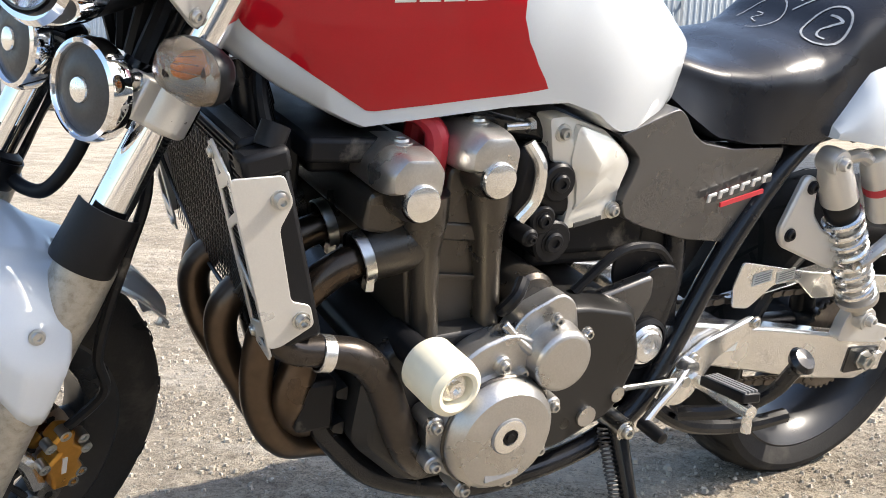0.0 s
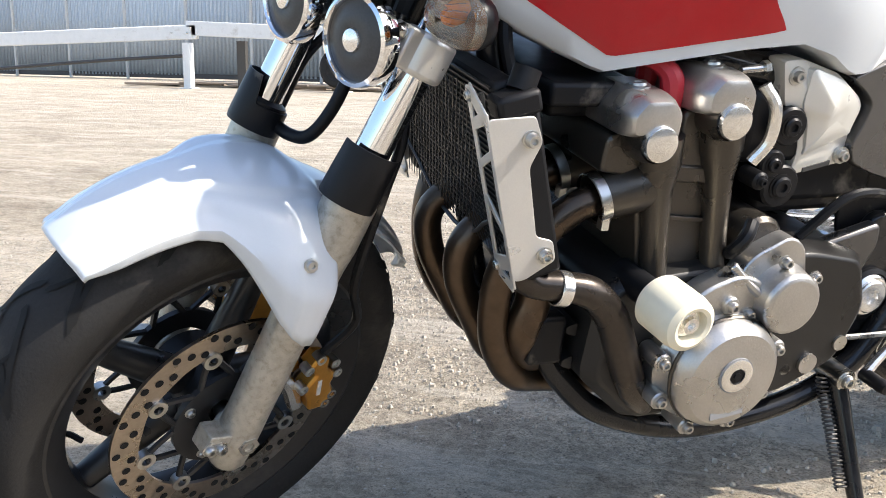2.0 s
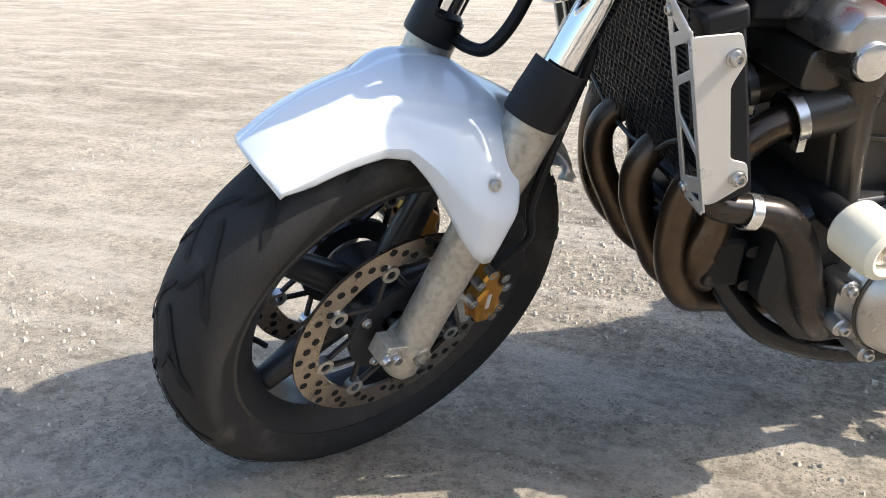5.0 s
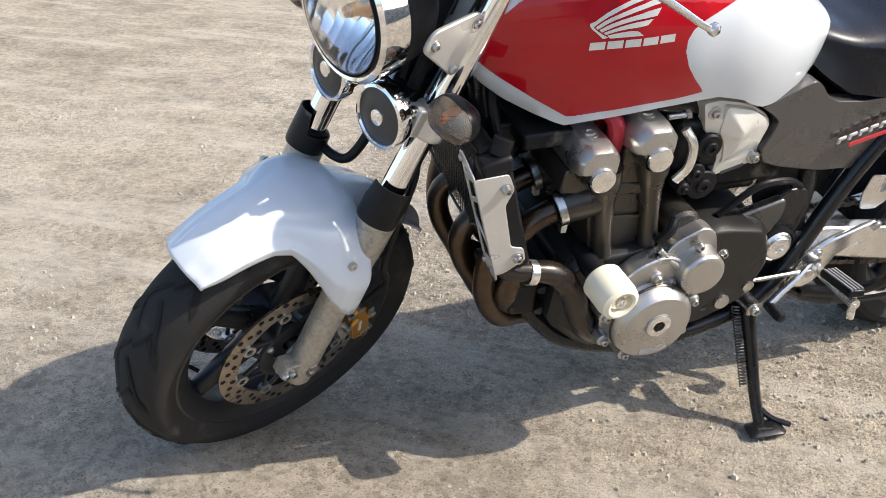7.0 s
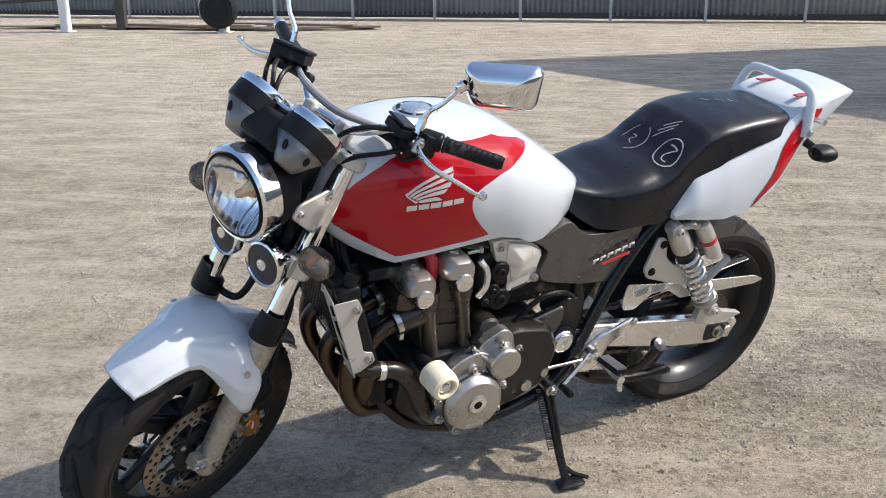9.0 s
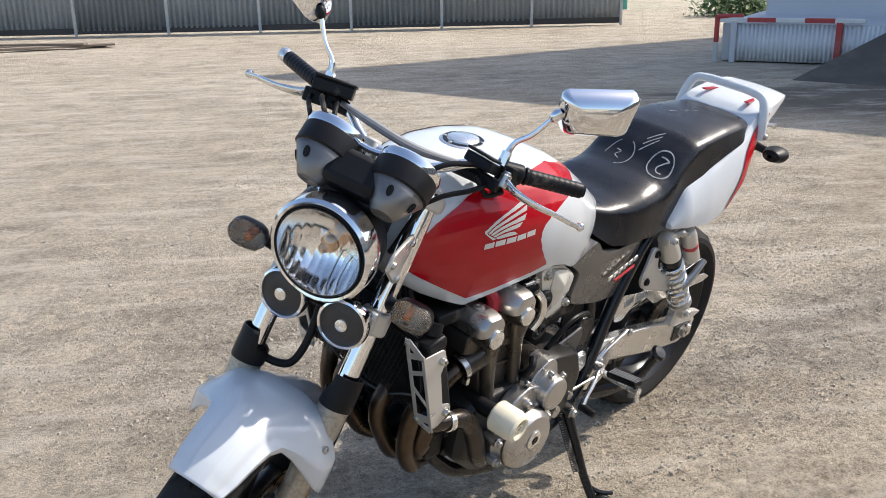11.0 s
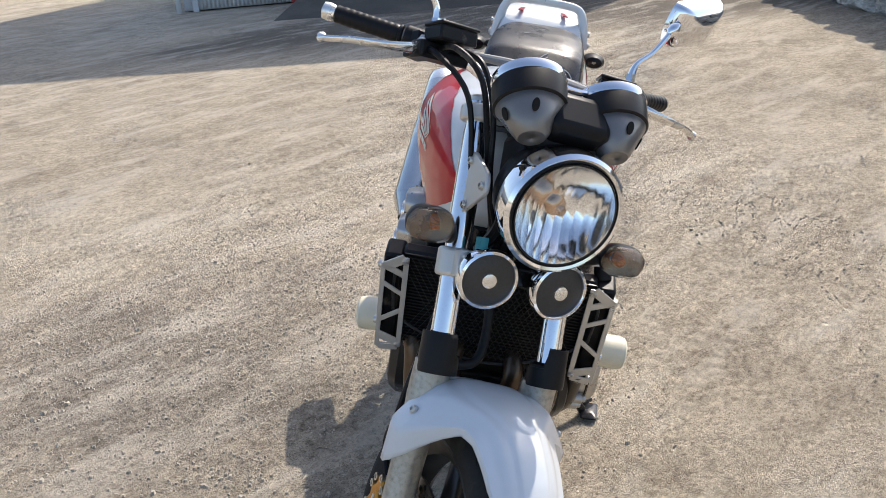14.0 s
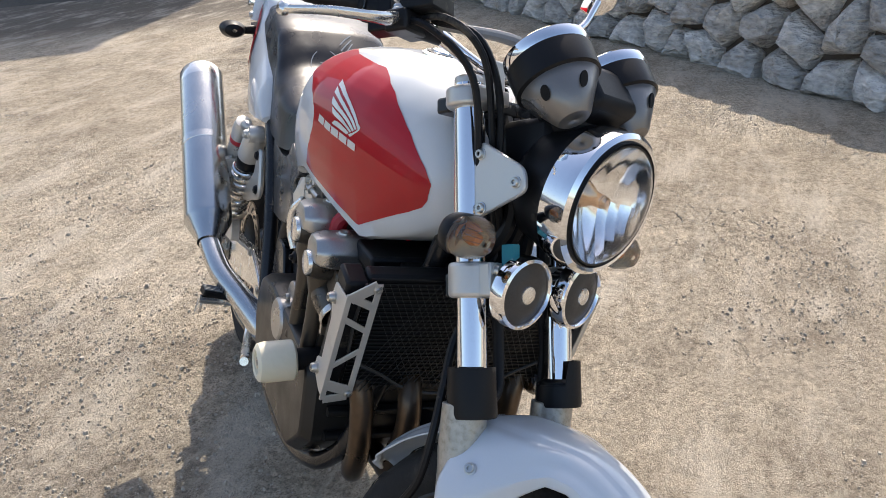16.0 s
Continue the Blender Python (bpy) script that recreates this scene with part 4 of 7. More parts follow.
def fender_shell():
    rings = []
    for i in range(106):
        a = 37 + (137.5 - 37) * i / 105
        rc, w, re = lerp_table(FENDER, a)
        ring = []
        for k in range(49):
            t = -1 + 2 * k / 48
            y = 0.93 * w * math.copysign(min(1, abs(t) * 1.25) ** 0.85, t)
            d = max(0.0, abs(t) - 0.42) / 0.58
            ridge = 0.0035 * min(1.0, max(0.0, (abs(t) - 0.24) / 0.05)) * min(1.0, max(0.0, (a - 37) / 4)) * min(1.0, max(0.0, (132 - a) / 8))
            r = rc - ridge - 0.0145 * (min(1, abs(t) / 0.6)) ** 2 - 0.0035 * min(1, abs(t) / 0.6) ** 4 * (ridge == 0) - (rc - 0.018 - re) * d ** 1.5
            ring.append(HUB + Vector((math.cos(radians(a)) * r, y, math.sin(radians(a)) * r)))
        rings.append(ring)
    return loft(rings, False, False)


fender = part("front_mudguard", low(fender_shell()), WHITE, bike, "glossy pearl white front mudguard", solid=0.003, sharp=38)
for s in (1, -1):
    part("mudguard_bolt", low(bolt((0.100, s * 0.139, 0.285), (0.3, s, 0.3), 0.007, 0.005)), BOLT, fender)


# --- calipers and brake hoses ---
def caliper(s):
    y = 0.078 * s
    poly = [(-0.046 + 0.62 * (a + 0.04), 0.078 + 0.66 * (b - 0.095)) for a, b in rounded([(0.0, 0.168), (0.012, 0.14), (-0.018, 0.12), (-0.002, 0.085), (-0.03, 0.055), (-0.045, 0.028), (-0.085, 0.036), (-0.096, 0.075), (-0.07, 0.10), (-0.072, 0.125), (-0.04, 0.140), (-0.03, 0.168)], 0.006)]
    body = part("caliper", low(join(xz_plate(poly, y + 0.006 * s, y + 0.034 * s) if s > 0 else xz_plate(poly, y - 0.034, y - 0.006), xz_plate(poly, min(y - 0.03 * s, y - 0.008 * s), max(y - 0.03 * s, y - 0.008 * s)),
                                  box((-0.068, y, 0.062), (0.02, 0.04, 0.04)))), GOLD, bike, "gold anodised brake caliper", bevel=0.004)
    for p in ((-0.026, 0.122), (-0.014, 0.104), (-0.076, 0.062), (-0.072, 0.046), (-0.066, 0.100), (-0.054, 0.116), (-0.02, 0.072)):
        part("caliper_bolt", low(join(lathe([(0.0075, -0.012), (0.0075, 0.004), (0.004, 0.004), (0.0035, 0.001), (0.0, 0.001)], (p[0], y + 0.031 * s, p[1]), (0, s, 0), 14))), BOLT, body)
    part("brand_mark", low(box((-0.045, y + 0.0348 * s, 0.076), (0.006, 0.002, 0.026), pose(0, 0, 0, 0, 20, 0))), SILVERDECAL, body)
    part("caliper_bracket", low(tube([(0.05, 0.092 * s, 0.10), (0.0, 0.092 * s, 0.075), (-0.04, 0.09 * s, 0.03)], 0.011, 8)), POLISHED, body)
    part("brake_hose", low(tube([(-0.03, 0.1 * s, 0.12), (-0.05, 0.112 * s, 0.185), (-0.005, 0.122 * s, 0.245), (0.014, 0.124 * s, 0.31), (0.018, 0.116 * s, 0.38), (0.022, 0.106 * s, 0.45), (0.03, 0.07 * s, 0.51)], 0.0065, 8)), BLACK, bike)


sides(caliper)
part("brake_hose", S(tube([(0.045, -0.125, 0.357), (0.042, -0.09, 0.350), (0.04, -0.05, 0.350), (0.035, -0.022, 0.364), (0.03, -0.012, 0.41), (0.03, -0.015, 0.48), (0.03, -0.02, 0.53)], 0.0085, 12)), BLACK, bike)


# --- headlamp, horns, signals, gauges ---
UP = Vector((math.sin(radians(25)), 0, math.cos(radians(25))))
AHEAD = Vector((math.cos(radians(25)), 0, -math.sin(radians(25))))
LAMP = Vector((0.222, 0, 0.621))
lamp = part("headlamp", S(lathe([(0.02, -0.145), (0.06, -0.135), (0.088, -0.105), (0.098, -0.06), (0.099, -0.03)], LAMP, AHEAD, 48)), BLACK, bike, "round black headlamp shell", solid=0.002)
part("chrome_rim", S(lathe([(0.098, -0.05), (0.102, -0.048), (0.1045, -0.02), (0.103, -0.006), (0.097, 0.0), (0.092, -0.002), (0.089, -0.008)], LAMP, AHEAD, 64)), CHROME, lamp, "chrome headlamp rim")
part("rim_seal", S(lathe([(0.0925, -0.003), (0.0908, 0.0005), (0.0885, -0.002)], LAMP, AHEAD, 64)), BLACK, lamp)
part("inner_ring", S(lathe([(0.0888, -0.004), (0.0874, 0.001), (0.0852, 0.0005), (0.084, -0.006)], LAMP, AHEAD, 64)), DARKCASE, lamp, "dark grey inner ring")
u, v, w = frame_of(AHEAD)
side_axis = Vector((0, 1, 0))
up_axis = w.cross(side_axis)
V, F = [], []
strips, cols, rows, R = 13, 4, 14, 0.0862
for i in range(strips):
    for half in (-1, 1):
        k0 = len(V)
        for j in range(cols + 1):
            h = -R + 2 * R * (i + j / cols) / strips
            top = math.sqrt(max(0.0, R * R - h * h))
            for k in range(rows + 1):
                e = half * top * k / rows
                bow = 0.0010 * (1 - (2 * j / cols - 1) ** 2) * (1.0 if half < 0 else 0.55)
                V.append(LAMP + side_axis * h + up_axis * e + w * (-0.010 - 0.054 * (1 - (h * h + e * e) / (R * R)) + bow))
        for j in range(cols):
            for k in range(rows):
                a = k0 + j * (rows + 1) + k
                F.append((a, a + 1, a + rows + 2, a + rows + 1))
part("reflector", S((V, F)), REFLECT, lamp, "fluted chrome reflector", sharp=16)
part("bulb", S(join(lathe([(0.015, -0.07), (0.015, -0.06), (0.008, -0.055), (0.008, -0.03), (0.0, -0.022)], LAMP, AHEAD, 16))), GLASS, lamp)
part("bulb_cap", S(lathe([(0.017, -0.069), (0.017, -0.062), (0.013, -0.056), (0.009, -0.050), (0.009, -0.036), (0.0, -0.03)], LAMP, AHEAD, 20)), COPPER, lamp)
glass = part("lens", S(lathe([(0.0885, -0.004), (0.08, 0.006), (0.06, 0.014), (0.035, 0.019), (0.0, 0.021)], LAMP, AHEAD, 48)), GLASS, lamp, "clear headlamp lens")
glass.visible_shadow = False


def horn(s):
    c = Vector((0.124, 0.068 * s, 0.501))
    ax = Vector((0.92, 0.06 * s, -0.32)).normalized()
    h = part("horn", S(lathe([(0.02, -0.05), (0.03, -0.045), (0.035, -0.022), (0.052, -0.02), (0.0535, -0.006), (0.051, 0.001), (0.0465, 0.003), (0.044, 0.0), (0.0435, -0.005)], c, ax, 48)), CHROME, bike, "round chrome-rimmed horn")
    part("horn_face", S(lathe([(0.0445, -0.004), (0.03, 0.001), (0.015, 0.003), (0.013, 0.002)], c, ax, 40)), CARBON, h)
    part("horn_button", S(lathe([(0.0135, 0.001), (0.0125, 0.005), (0.006, 0.007), (0.0, 0.0072)], c, ax, 24)), POLISHED, h)
    part("horn_bracket", S(tube([c - ax * 0.04, c - ax * 0.06 + Vector((-0.01, 0, 0.02)), Vector((0.06, 0.05 * s, 0.515))], 0.007, 8)), BLACK, h)


sides(horn)


def signal(s):
    c = Vector((0.117, 0.184 * s, 0.575))
    prof = [(0.004, 0.03), (0.018, 0.027), (0.029, 0.014), (0.031, 0.0)]
    shell = [(0.031, 0.0), (0.0315, -0.006), (0.029, -0.022), (0.02, -0.036), (0.005, -0.042)]
    tip_up = Matrix.Translation(c) @ pose(0, 0, 0, 0, 25, 0) @ Matrix.Translation(-c)

    def oblong(vf):
        """Stretched to the chamfered oblong of the lens."""
        V = []
        for p in vf[0]:
            y, z = p[1] - c.y, p[2] - c.z
            k = math.hypot(y, z)
            f = 1.0 if k < 1e-6 else 1 / ((abs(y) / k) ** 3.2 + (abs(z) / k) ** 3.2) ** (1 / 3.2)
            V.append(Vector((c.x + (p[0] - c.x) * (1.0 if p[0] > c.x else 0.8), c.y + y * 1.32 * f * (1 - 0.1 * abs(z) / 0.03), c.z + z * 0.90 * f)))
        return moved((V, vf[1]), tip_up)

    h = part("turn_signal", S(oblong(lathe(shell, c, (1, 0, 0), 32))), BLACK, bike, "clear turn signal with amber bulb on a black stalk")
    ln = part("signal_lens", S(oblong(lathe(prof, c, (1, 0, 0), 32))), SMOKE, h)
    part("signal_reflector", S(oblong(lathe([(0.030, 0.0), (0.025, -0.012), (0.012, -0.02), (0.0, -0.021)], c, (1, 0, 0), 32))), SIGNALBOWL, h)
    for k in range(7):
        z = -0.021 + 0.007 * k
        w = 0.036 * math.sqrt(max(0.05, 1 - (z / 0.028) ** 2))
        part("lens_rib", S(moved(tube([c + Vector((0.012, -w * 0.7, z)), c + Vector((0.0265, 0, z * 0.8)), c + Vector((0.012, w * 0.7, z))], 0.0006, 4), Matrix.Translation(c) @ pose(0, 0, 0, 0, 25, 0) @ Matrix.Translation(-c))), SMOKE, ln)
    part("signal_bulb", S(lathe([(0.006, -0.012), (0.008, 0.0), (0.006, 0.009), (0.0, 0.012)], c + Vector((-0.002, -0.006 * s, 0)), (0.9, 0, -0.4), 14)), AMBER, h)
    part("stalk", S(cyl(c + Vector((-0.025, -0.03 * s, 0)), (HUB.x + 0.005, 0.118 * s, 0.565), 0.012, 0.015)), BLACK, h)


sides(signal)


def gauge(s):
    tip = Vector((0.211, 0.077 * s, 0.731))
    ax = Vector((-0.42, 0, 0.907)).normalized()
    g = part("gauge", S(lathe([(0.0, 0.0), (0.022, 0.0), (0.026, 0.004), (0.056, 0.053)], tip, ax, 48)), PODSIL, bike, "round instrument with warm grey cup", solid=0.002)
    part("gauge_body", S(lathe([(0.056, 0.053), (0.0605, 0.056), (0.0615, 0.09), (0.060, 0.096)], tip, ax, 48)), BLACK, g)
    part("gauge_ring", S(lathe([(0.0605, 0.094), (0.0625, 0.1), (0.061, 0.110), (0.056, 0.114), (0.053, 0.112)], tip, ax, 48)), CHROME, g, "chrome bezel")
    part("dial", S(lathe([(0.0545, 0.110), (0.03, 0.112), (0.0, 0.1125)], tip, ax, 40)), DIAL, g)
    u, v, w = frame_of(ax)
    for k in range(5):
        a = 2 * math.pi * k / 5 + (0.6 if s > 0 else 0.2)
        q = u * math.cos(a) + v * math.sin(a)
        slope = (ax * 0.03 + q * (-0.049)).normalized()
        p = tip + ax * 0.034 + q * 0.0445
        n = (q * 0.049 - ax * 0.030).normalized()
        m = Matrix.Translation(p) @ n.to_track_quat("Z", "Y").to_matrix().to_4x4() @ Matrix.Diagonal((0.75, 1.35, 1, 1))
        part("cup_hole", S(moved(lathe([(0.0080, -0.002), (0.0080, 0.0025), (0.0, 0.0026)], (0, 0, 0), (0, 0, 1), 14), m)), GROOVE, g)


sides(gauge)
part("gauge_panel", S(box((0.198, 0, 0.776), (0.060, 0.11, 0.075), pose(0, 0, 0, 0, -25, 0))), BLACK, bike, bevel=0.016)
part("gauge_bracket", S(box((0.16, 0, 0.745), (0.08, 0.12, 0.05))), BLACK, bike, bevel=0.012)
part("cable_cover", S(box((0.12, 0, 0.70), (0.09, 0.13, 0.10))), BLACK, bike, bevel=0.012)
part("gauge_trim", S(tube([(0.170, 0.075, 0.837), (0.185, 0.03, 0.830), (0.188, 0, 0.827), (0.185, -0.03, 0.830), (0.170, -0.075, 0.837)], 0.006, 8)), CHROME, bike)
for k in range(4):
    part("wiring_loom", S(tube([(0.02 + 0.015 * k, -0.05 + 0.035 * k, 0.55), (0.07, -0.04 + 0.03 * k, 0.60 + 0.01 * k), (0.09, -0.05 + 0.03 * k, 0.68), (0.06, 0.02 * k - 0.03, 0.76)], 0.011, 8)), BLACK, bike)
part("connector", S(box((0.11, -0.085, 0.555), (0.02, 0.014, 0.03))), TEAL, bike)


# --- handlebar and controls ---
part("handlebar", bar(both(tube([(0.045, 0.0, 0.852), (0.045, 0.055, 0.852), (0.035, 0.095, 0.868), (0.015, 0.145, 0.898), (-0.005, 0.20, 0.913), (-0.05, 0.30, 0.931), (-0.086, 0.374, 0.944)], 0.0111, 14))), CHROME, bike, "chromed handlebar")
for s in (1, -1):
    part("bar_clamp", bar(join(box((0.045, 0.055 * s, 0.842), (0.042, 0.03, 0.052)), cyl((0.03, 0.055 * s, 0.80), (0.045, 0.055 * s, 0.86), 0.018))), SILVER, bike, bevel=0.004)


def controls(s):
    g0, g1 = Vector((-0.030, 0.258 * s, 0.924)), Vector((-0.088, 0.378 * s, 0.945))
    d = (g1 - g0).normalized()
    prof = [(0.015, 0), (0.0185, 0.002), (0.0185, 0.006), (0.0155, 0.009)]
    L = (g1 - g0).length
    for k in range(9):
        h = 0.012 + (L - 0.022) * k / 9
        prof += [(0.0162, h), (0.0165, h + 0.006), (0.0155, h + 0.0085)]
    prof += [(0.016, L - 0.003), (0.014, L)]
    grip = part("grip", bar(lathe(prof, g0, d, 24, True)), BLACK, bike, "black ribbed rubber grip")
    if s < 0:
        part("bar_end", bar(lathe([(0.013, 0), (0.0145, 0.003), (0.0165, 0.012), (0.015, 0.024), (0.004, 0.028)], g1, d, 24, True)), POLISHED, grip, "silver bar-end weight")
    else:
        part("bar_end", bar(lathe([(0.012, 0), (0.013, 0.004), (0.0, 0.005)], g1, d, 24)), BLACK, grip)
    sw = part("switch_housing", bar(join(cyl(g0 - d * 0.052, g0 - d * 0.002, 0.021, n=20, bev=0.004), box(g0 - d * 0.03 + Vector((0.008, 0, -0.012)), (0.036, 0.04, 0.045), pose(0, 0, 0, 0, 0, -22 * s)))), BLACK, bike, "black switch housing", bevel=0.004)
    part("switch_button", bar(box(g0 - d * 0.028 + Vector((-0.016, 0, 0.012)), (0.014, 0.016, 0.012))), REDDECAL if s < 0 else GREYPRINT, sw)
    c = Vector((0.036, 0.188 * s, 0.925))
    m = pose(0, 0, 0, -5 * s, 0, -18 * s)
    if s > 0:
        c, m = Vector((0.030, 0.178, 0.914)), m @ Matrix.Diagonal((0.85, 0.78, 0.8, 1))
    res = part("fluid_reservoir", bar(join(box(c, (0.05, 0.090, 0.026), m), box(c + Vector((0.0, 0, 0.016)), (0.054, 0.094, 0.008), m), box(c + Vector((-0.02, 0.02 * s, -0.028)), (0.035, 0.09, 0.03), m), cyl(c + Vector((-0.02, -0.07 * s, -0.03)), c + Vector((-0.02, 0.03 * s, -0.03)), 0.012))), BLACK, bike, "black square fluid reservoir", bevel=0.004)
    for dx, dy in ((0.02, 0.042), (-0.02, -0.042)):
        part("lid_screw", bar(bolt(c + m @ Vector((dx, dy * s * 0.9, 0.0202)), (0, 0, 1), 0.003, 0.001)), BOLT, res)
    pv = Vector((0.022, 0.235 * s, 0.900))
    lev = tube([pv, pv + Vector((0.014, 0.035 * s, -0.012)), pv + Vector((0.014, 0.08 * s, -0.018)), pv + Vector((-0.004, 0.13 * s, -0.019)), pv + Vector((-0.026, 0.17 * s, -0.022)), Vector((-0.016, 0.412 * s, 0.880))],
               [0.011, 0.0105, 0.008, 0.0068, 0.006, 0.006], 12, 6, 0.62)
    lv = part("lever", bar(join(lev, lathe([(0.003, -0.009), (0.0085, -0.005), (0.0095, 0), (0.0085, 0.005), (0.003, 0.009)], (-0.016, 0.414 * s, 0.880), (0, 1, 0), 16))), POLISHED, bike, "polished aluminium lever")
    part("lever_pivot", bar(join(cyl(pv + Vector((0, 0, -0.014)), pv + Vector((0, 0, 0.013)), 0.012, n=18, bev=0.002), bolt(pv + Vector((0, 0, 0.013)), (0, 0, 1), 0.008))), BOLT, lv)
    # mirror
    b = Vector((0.02, 0.215 * s, 0.945))
    t = Vector((0.046, 0.280 * s, 1.050))
    arm = part("mirror", bar(join(tube([b, b + Vector((0.005, 0.008 * s, 0.03)), b + (t - b) * 0.55, t], [0.0085, 0.006, 0.0055, 0.006], 10), cyl(b - Vector((0, 0, 0.02)), b + Vector((0, 0, 0.008)), 0.011, n=6))), CHROME, bike, "chromed mirror on a slender arm")
    mc = Vector((0.010, 0.345 * s, 1.090))
    outline = rounded([(-0.076, 0.040), (0.070, 0.046), (0.082, 0.034), (0.074, -0.040), (0.060, -0.046), (-0.060, -0.046), (-0.078, -0.01)], 0.014)
    e1, e2 = Vector((-0.349, 0.870 * s, 0.343)).normalized(), Vector((0.6, -0.033 * s, 0.8)).normalized()
    e3 = Vector((0.707, 0.485 * s, -0.51)).normalized()
    mm = Matrix((( e3.x, e1.x * s, e2.x, mc.x), (e3.y, e1.y * s, e2.y, mc.y), (e3.z, e1.z * s, e2.z, mc.z), (0, 0, 0, 1)))
    rr = []
    for f, dx in ((1.0, -0.012), (1.03, 0.0), (0.97, 0.014), (0.8, 0.027), (0.5, 0.036), (0.15, 0.039)):
        rr.append([Vector((dx, a * f * s, e * f)) for a, e in outline])
    sh = part("mirror_shell", bar(moved(loft(rr), mm)), CHROME, arm, "chromed mirror shell", sharp=50)
    part("mirror_glass", bar(moved(([Vector((-0.0125, a * 0.96 * s, e * 0.95)) for a, e in outline], [tuple(range(len(outline)))]), mm)), MIRROR, arm)
    part("mirror_joint", bar(lathe([(0.006, -0.012), (0.011, -0.006), (0.012, 0.006), (0.007, 0.016)], t, t - b, 16)), BLACK if s < 0 else CHROME, arm)


sides(controls)
cables = [[(0.0, -0.21, 0.90), (0.07, -0.19, 0.90), (0.10, -0.14, 0.85), (0.085, -0.10, 0.74), (0.05, -0.05, 0.62)],
          [(0.03, -0.17, 0.91), (0.09, -0.14, 0.88), (0.105, -0.11, 0.80), (0.08, -0.08, 0.68), (0.04, -0.02, 0.58)],
          [(0.0, -0.23, 0.90), (0.06, -0.22, 0.885), (0.095, -0.16, 0.82), (0.075, -0.12, 0.70)],
          [(0.03, 0.18, 0.91), (0.08, 0.12, 0.88), (0.10, 0.08, 0.82), (0.06, 0.05, 0.70)],
          [(0.0, 0.21, 0.89), (0.05, 0.19, 0.86), (0.08, 0.12, 0.80), (0.05, 0.08, 0.68)],
          [(0.01, 0.24, 0.88), (0.02, 0.215, 0.86), (0.03, 0.20, 0.868), (0.04, 0.18, 0.885)]]
for c in cables:
    part("cable", bar(tube(c, 0.0055, 8)), BLACK, bike, "black control cable")
part("damper_sleeve", bar(tube([(0.03, -0.16, 0.905), (0.085, -0.06, 0.895), (0.085, 0.05, 0.885), (0.04, 0.145, 0.895)], [0.006, 0.009, 0.0095, 0.006], 10)), GREYPRINT, bike, "grey sleeved cable across the handlebar")
# --- tank ---
from mathutils.bvhtree import BVHTree

TANK = [  # x, bottom z, top z, widest half width, bottom half width, height of widest
    (0.505, 0.800, 0.835, 0.06, 0.055, 0.82), (0.52, 0.788, 0.85, 0.09, 0.085, 0.825), (0.55, 0.774, 0.875, 0.125, 0.118, 0.83), (0.577, 0.766, 0.900, 0.146, 0.138, 0.815), (0.60, 0.757, 0.920, 0.164, 0.156, 0.808),
    (0.66, 0.740, 0.962, 0.192, 0.180, 0.815), (0.685, 0.738, 0.978, 0.200, 0.186, 0.825), (0.71, 0.746, 0.992, 0.209, 0.194, 0.838), (0.745, 0.766, 1.008, 0.219, 0.203, 0.855), (0.80, 0.780, 1.025, 0.230, 0.208, 0.88),
    (0.88, 0.772, 1.035, 0.232, 0.205, 0.885), (0.97, 0.754, 1.040, 0.216, 0.188, 0.885), (1.05, 0.736, 1.036, 0.190, 0.166, 0.88),
    (1.10, 0.757, 1.022, 0.170, 0.148, 0.872), (1.14, 0.775, 1.000, 0.150, 0.128, 0.866), (1.17, 0.795, 0.972, 0.130, 0.108, 0.86), (1.192, 0.815, 0.938, 0.110, 0.09, 0.86), (1.205, 0.830, 0.905, 0.085, 0.07, 0.862), (1.212, 0.845, 0.880, 0.05, 0.045, 0.862)]


def tank_section(x, n=12):
    zb, zt, ym, yb, zm = lerp_table(TANK, x)
    zb, zt, ym, yb = zb - 0.011, zm + (zt - zm) * 0.91, ym * 0.935, yb * 0.925
    half = [(yb - 0.012, zb), (yb, zb + 0.004)]
    for k in range(1, 5):
        t = k / 4
        half.append((yb + (ym - yb) * math.sin(t * math.pi / 2), zb + 0.004 + (zm - zb - 0.004) * t))
    for k in range(1, n + 1):
        t = k / n * math.pi / 2
        half.append((ym * max(0, math.cos(t)) ** 0.74, zm + (zt - zm) * math.sin(t) ** 0.86))
    half[-1] = (0, zt)
    return half


def tank_mesh():
    rings = []
    N = 56
    for i in range(N + 1):
        x = 0.505 + (1.212 - 0.505) * (0.5 - 0.5 * math.cos(math.pi * i / N))
        h = tank_section(x)
        rings.append([Vector((x, y, z)) for y, z in h] + [Vector((x, -y, z)) for y, z in reversed(h[:-1])])
    return loft(rings)


tank_vf = tank_mesh()
tank = part("fuel_tank", tank_vf, WHITE, bike, "pearl white fuel tank with red side panels", sharp=50)
tank_bvh = BVHTree.FromPolygons([tuple(p) for p in tank_vf[0]], tank_vf[1])


def on_surface(bvh, x, z, side, lift=0.0015, rise=0.0):
    """The surface point met from the side at x and z, lifted off a little."""
    d = Vector((0, -side, -rise)).normalized()
    o = Vector((x, side * 0.6, z + rise * 0.6))
    p, n, _, _ = bvh.ray_cast(o, d)
    if p is None:
        p, n, _, _ = bvh.find_nearest(Vector((x, side * 0.1, z)))
    if n.dot(d) > 0:
        n = -n
    return p + n * lift


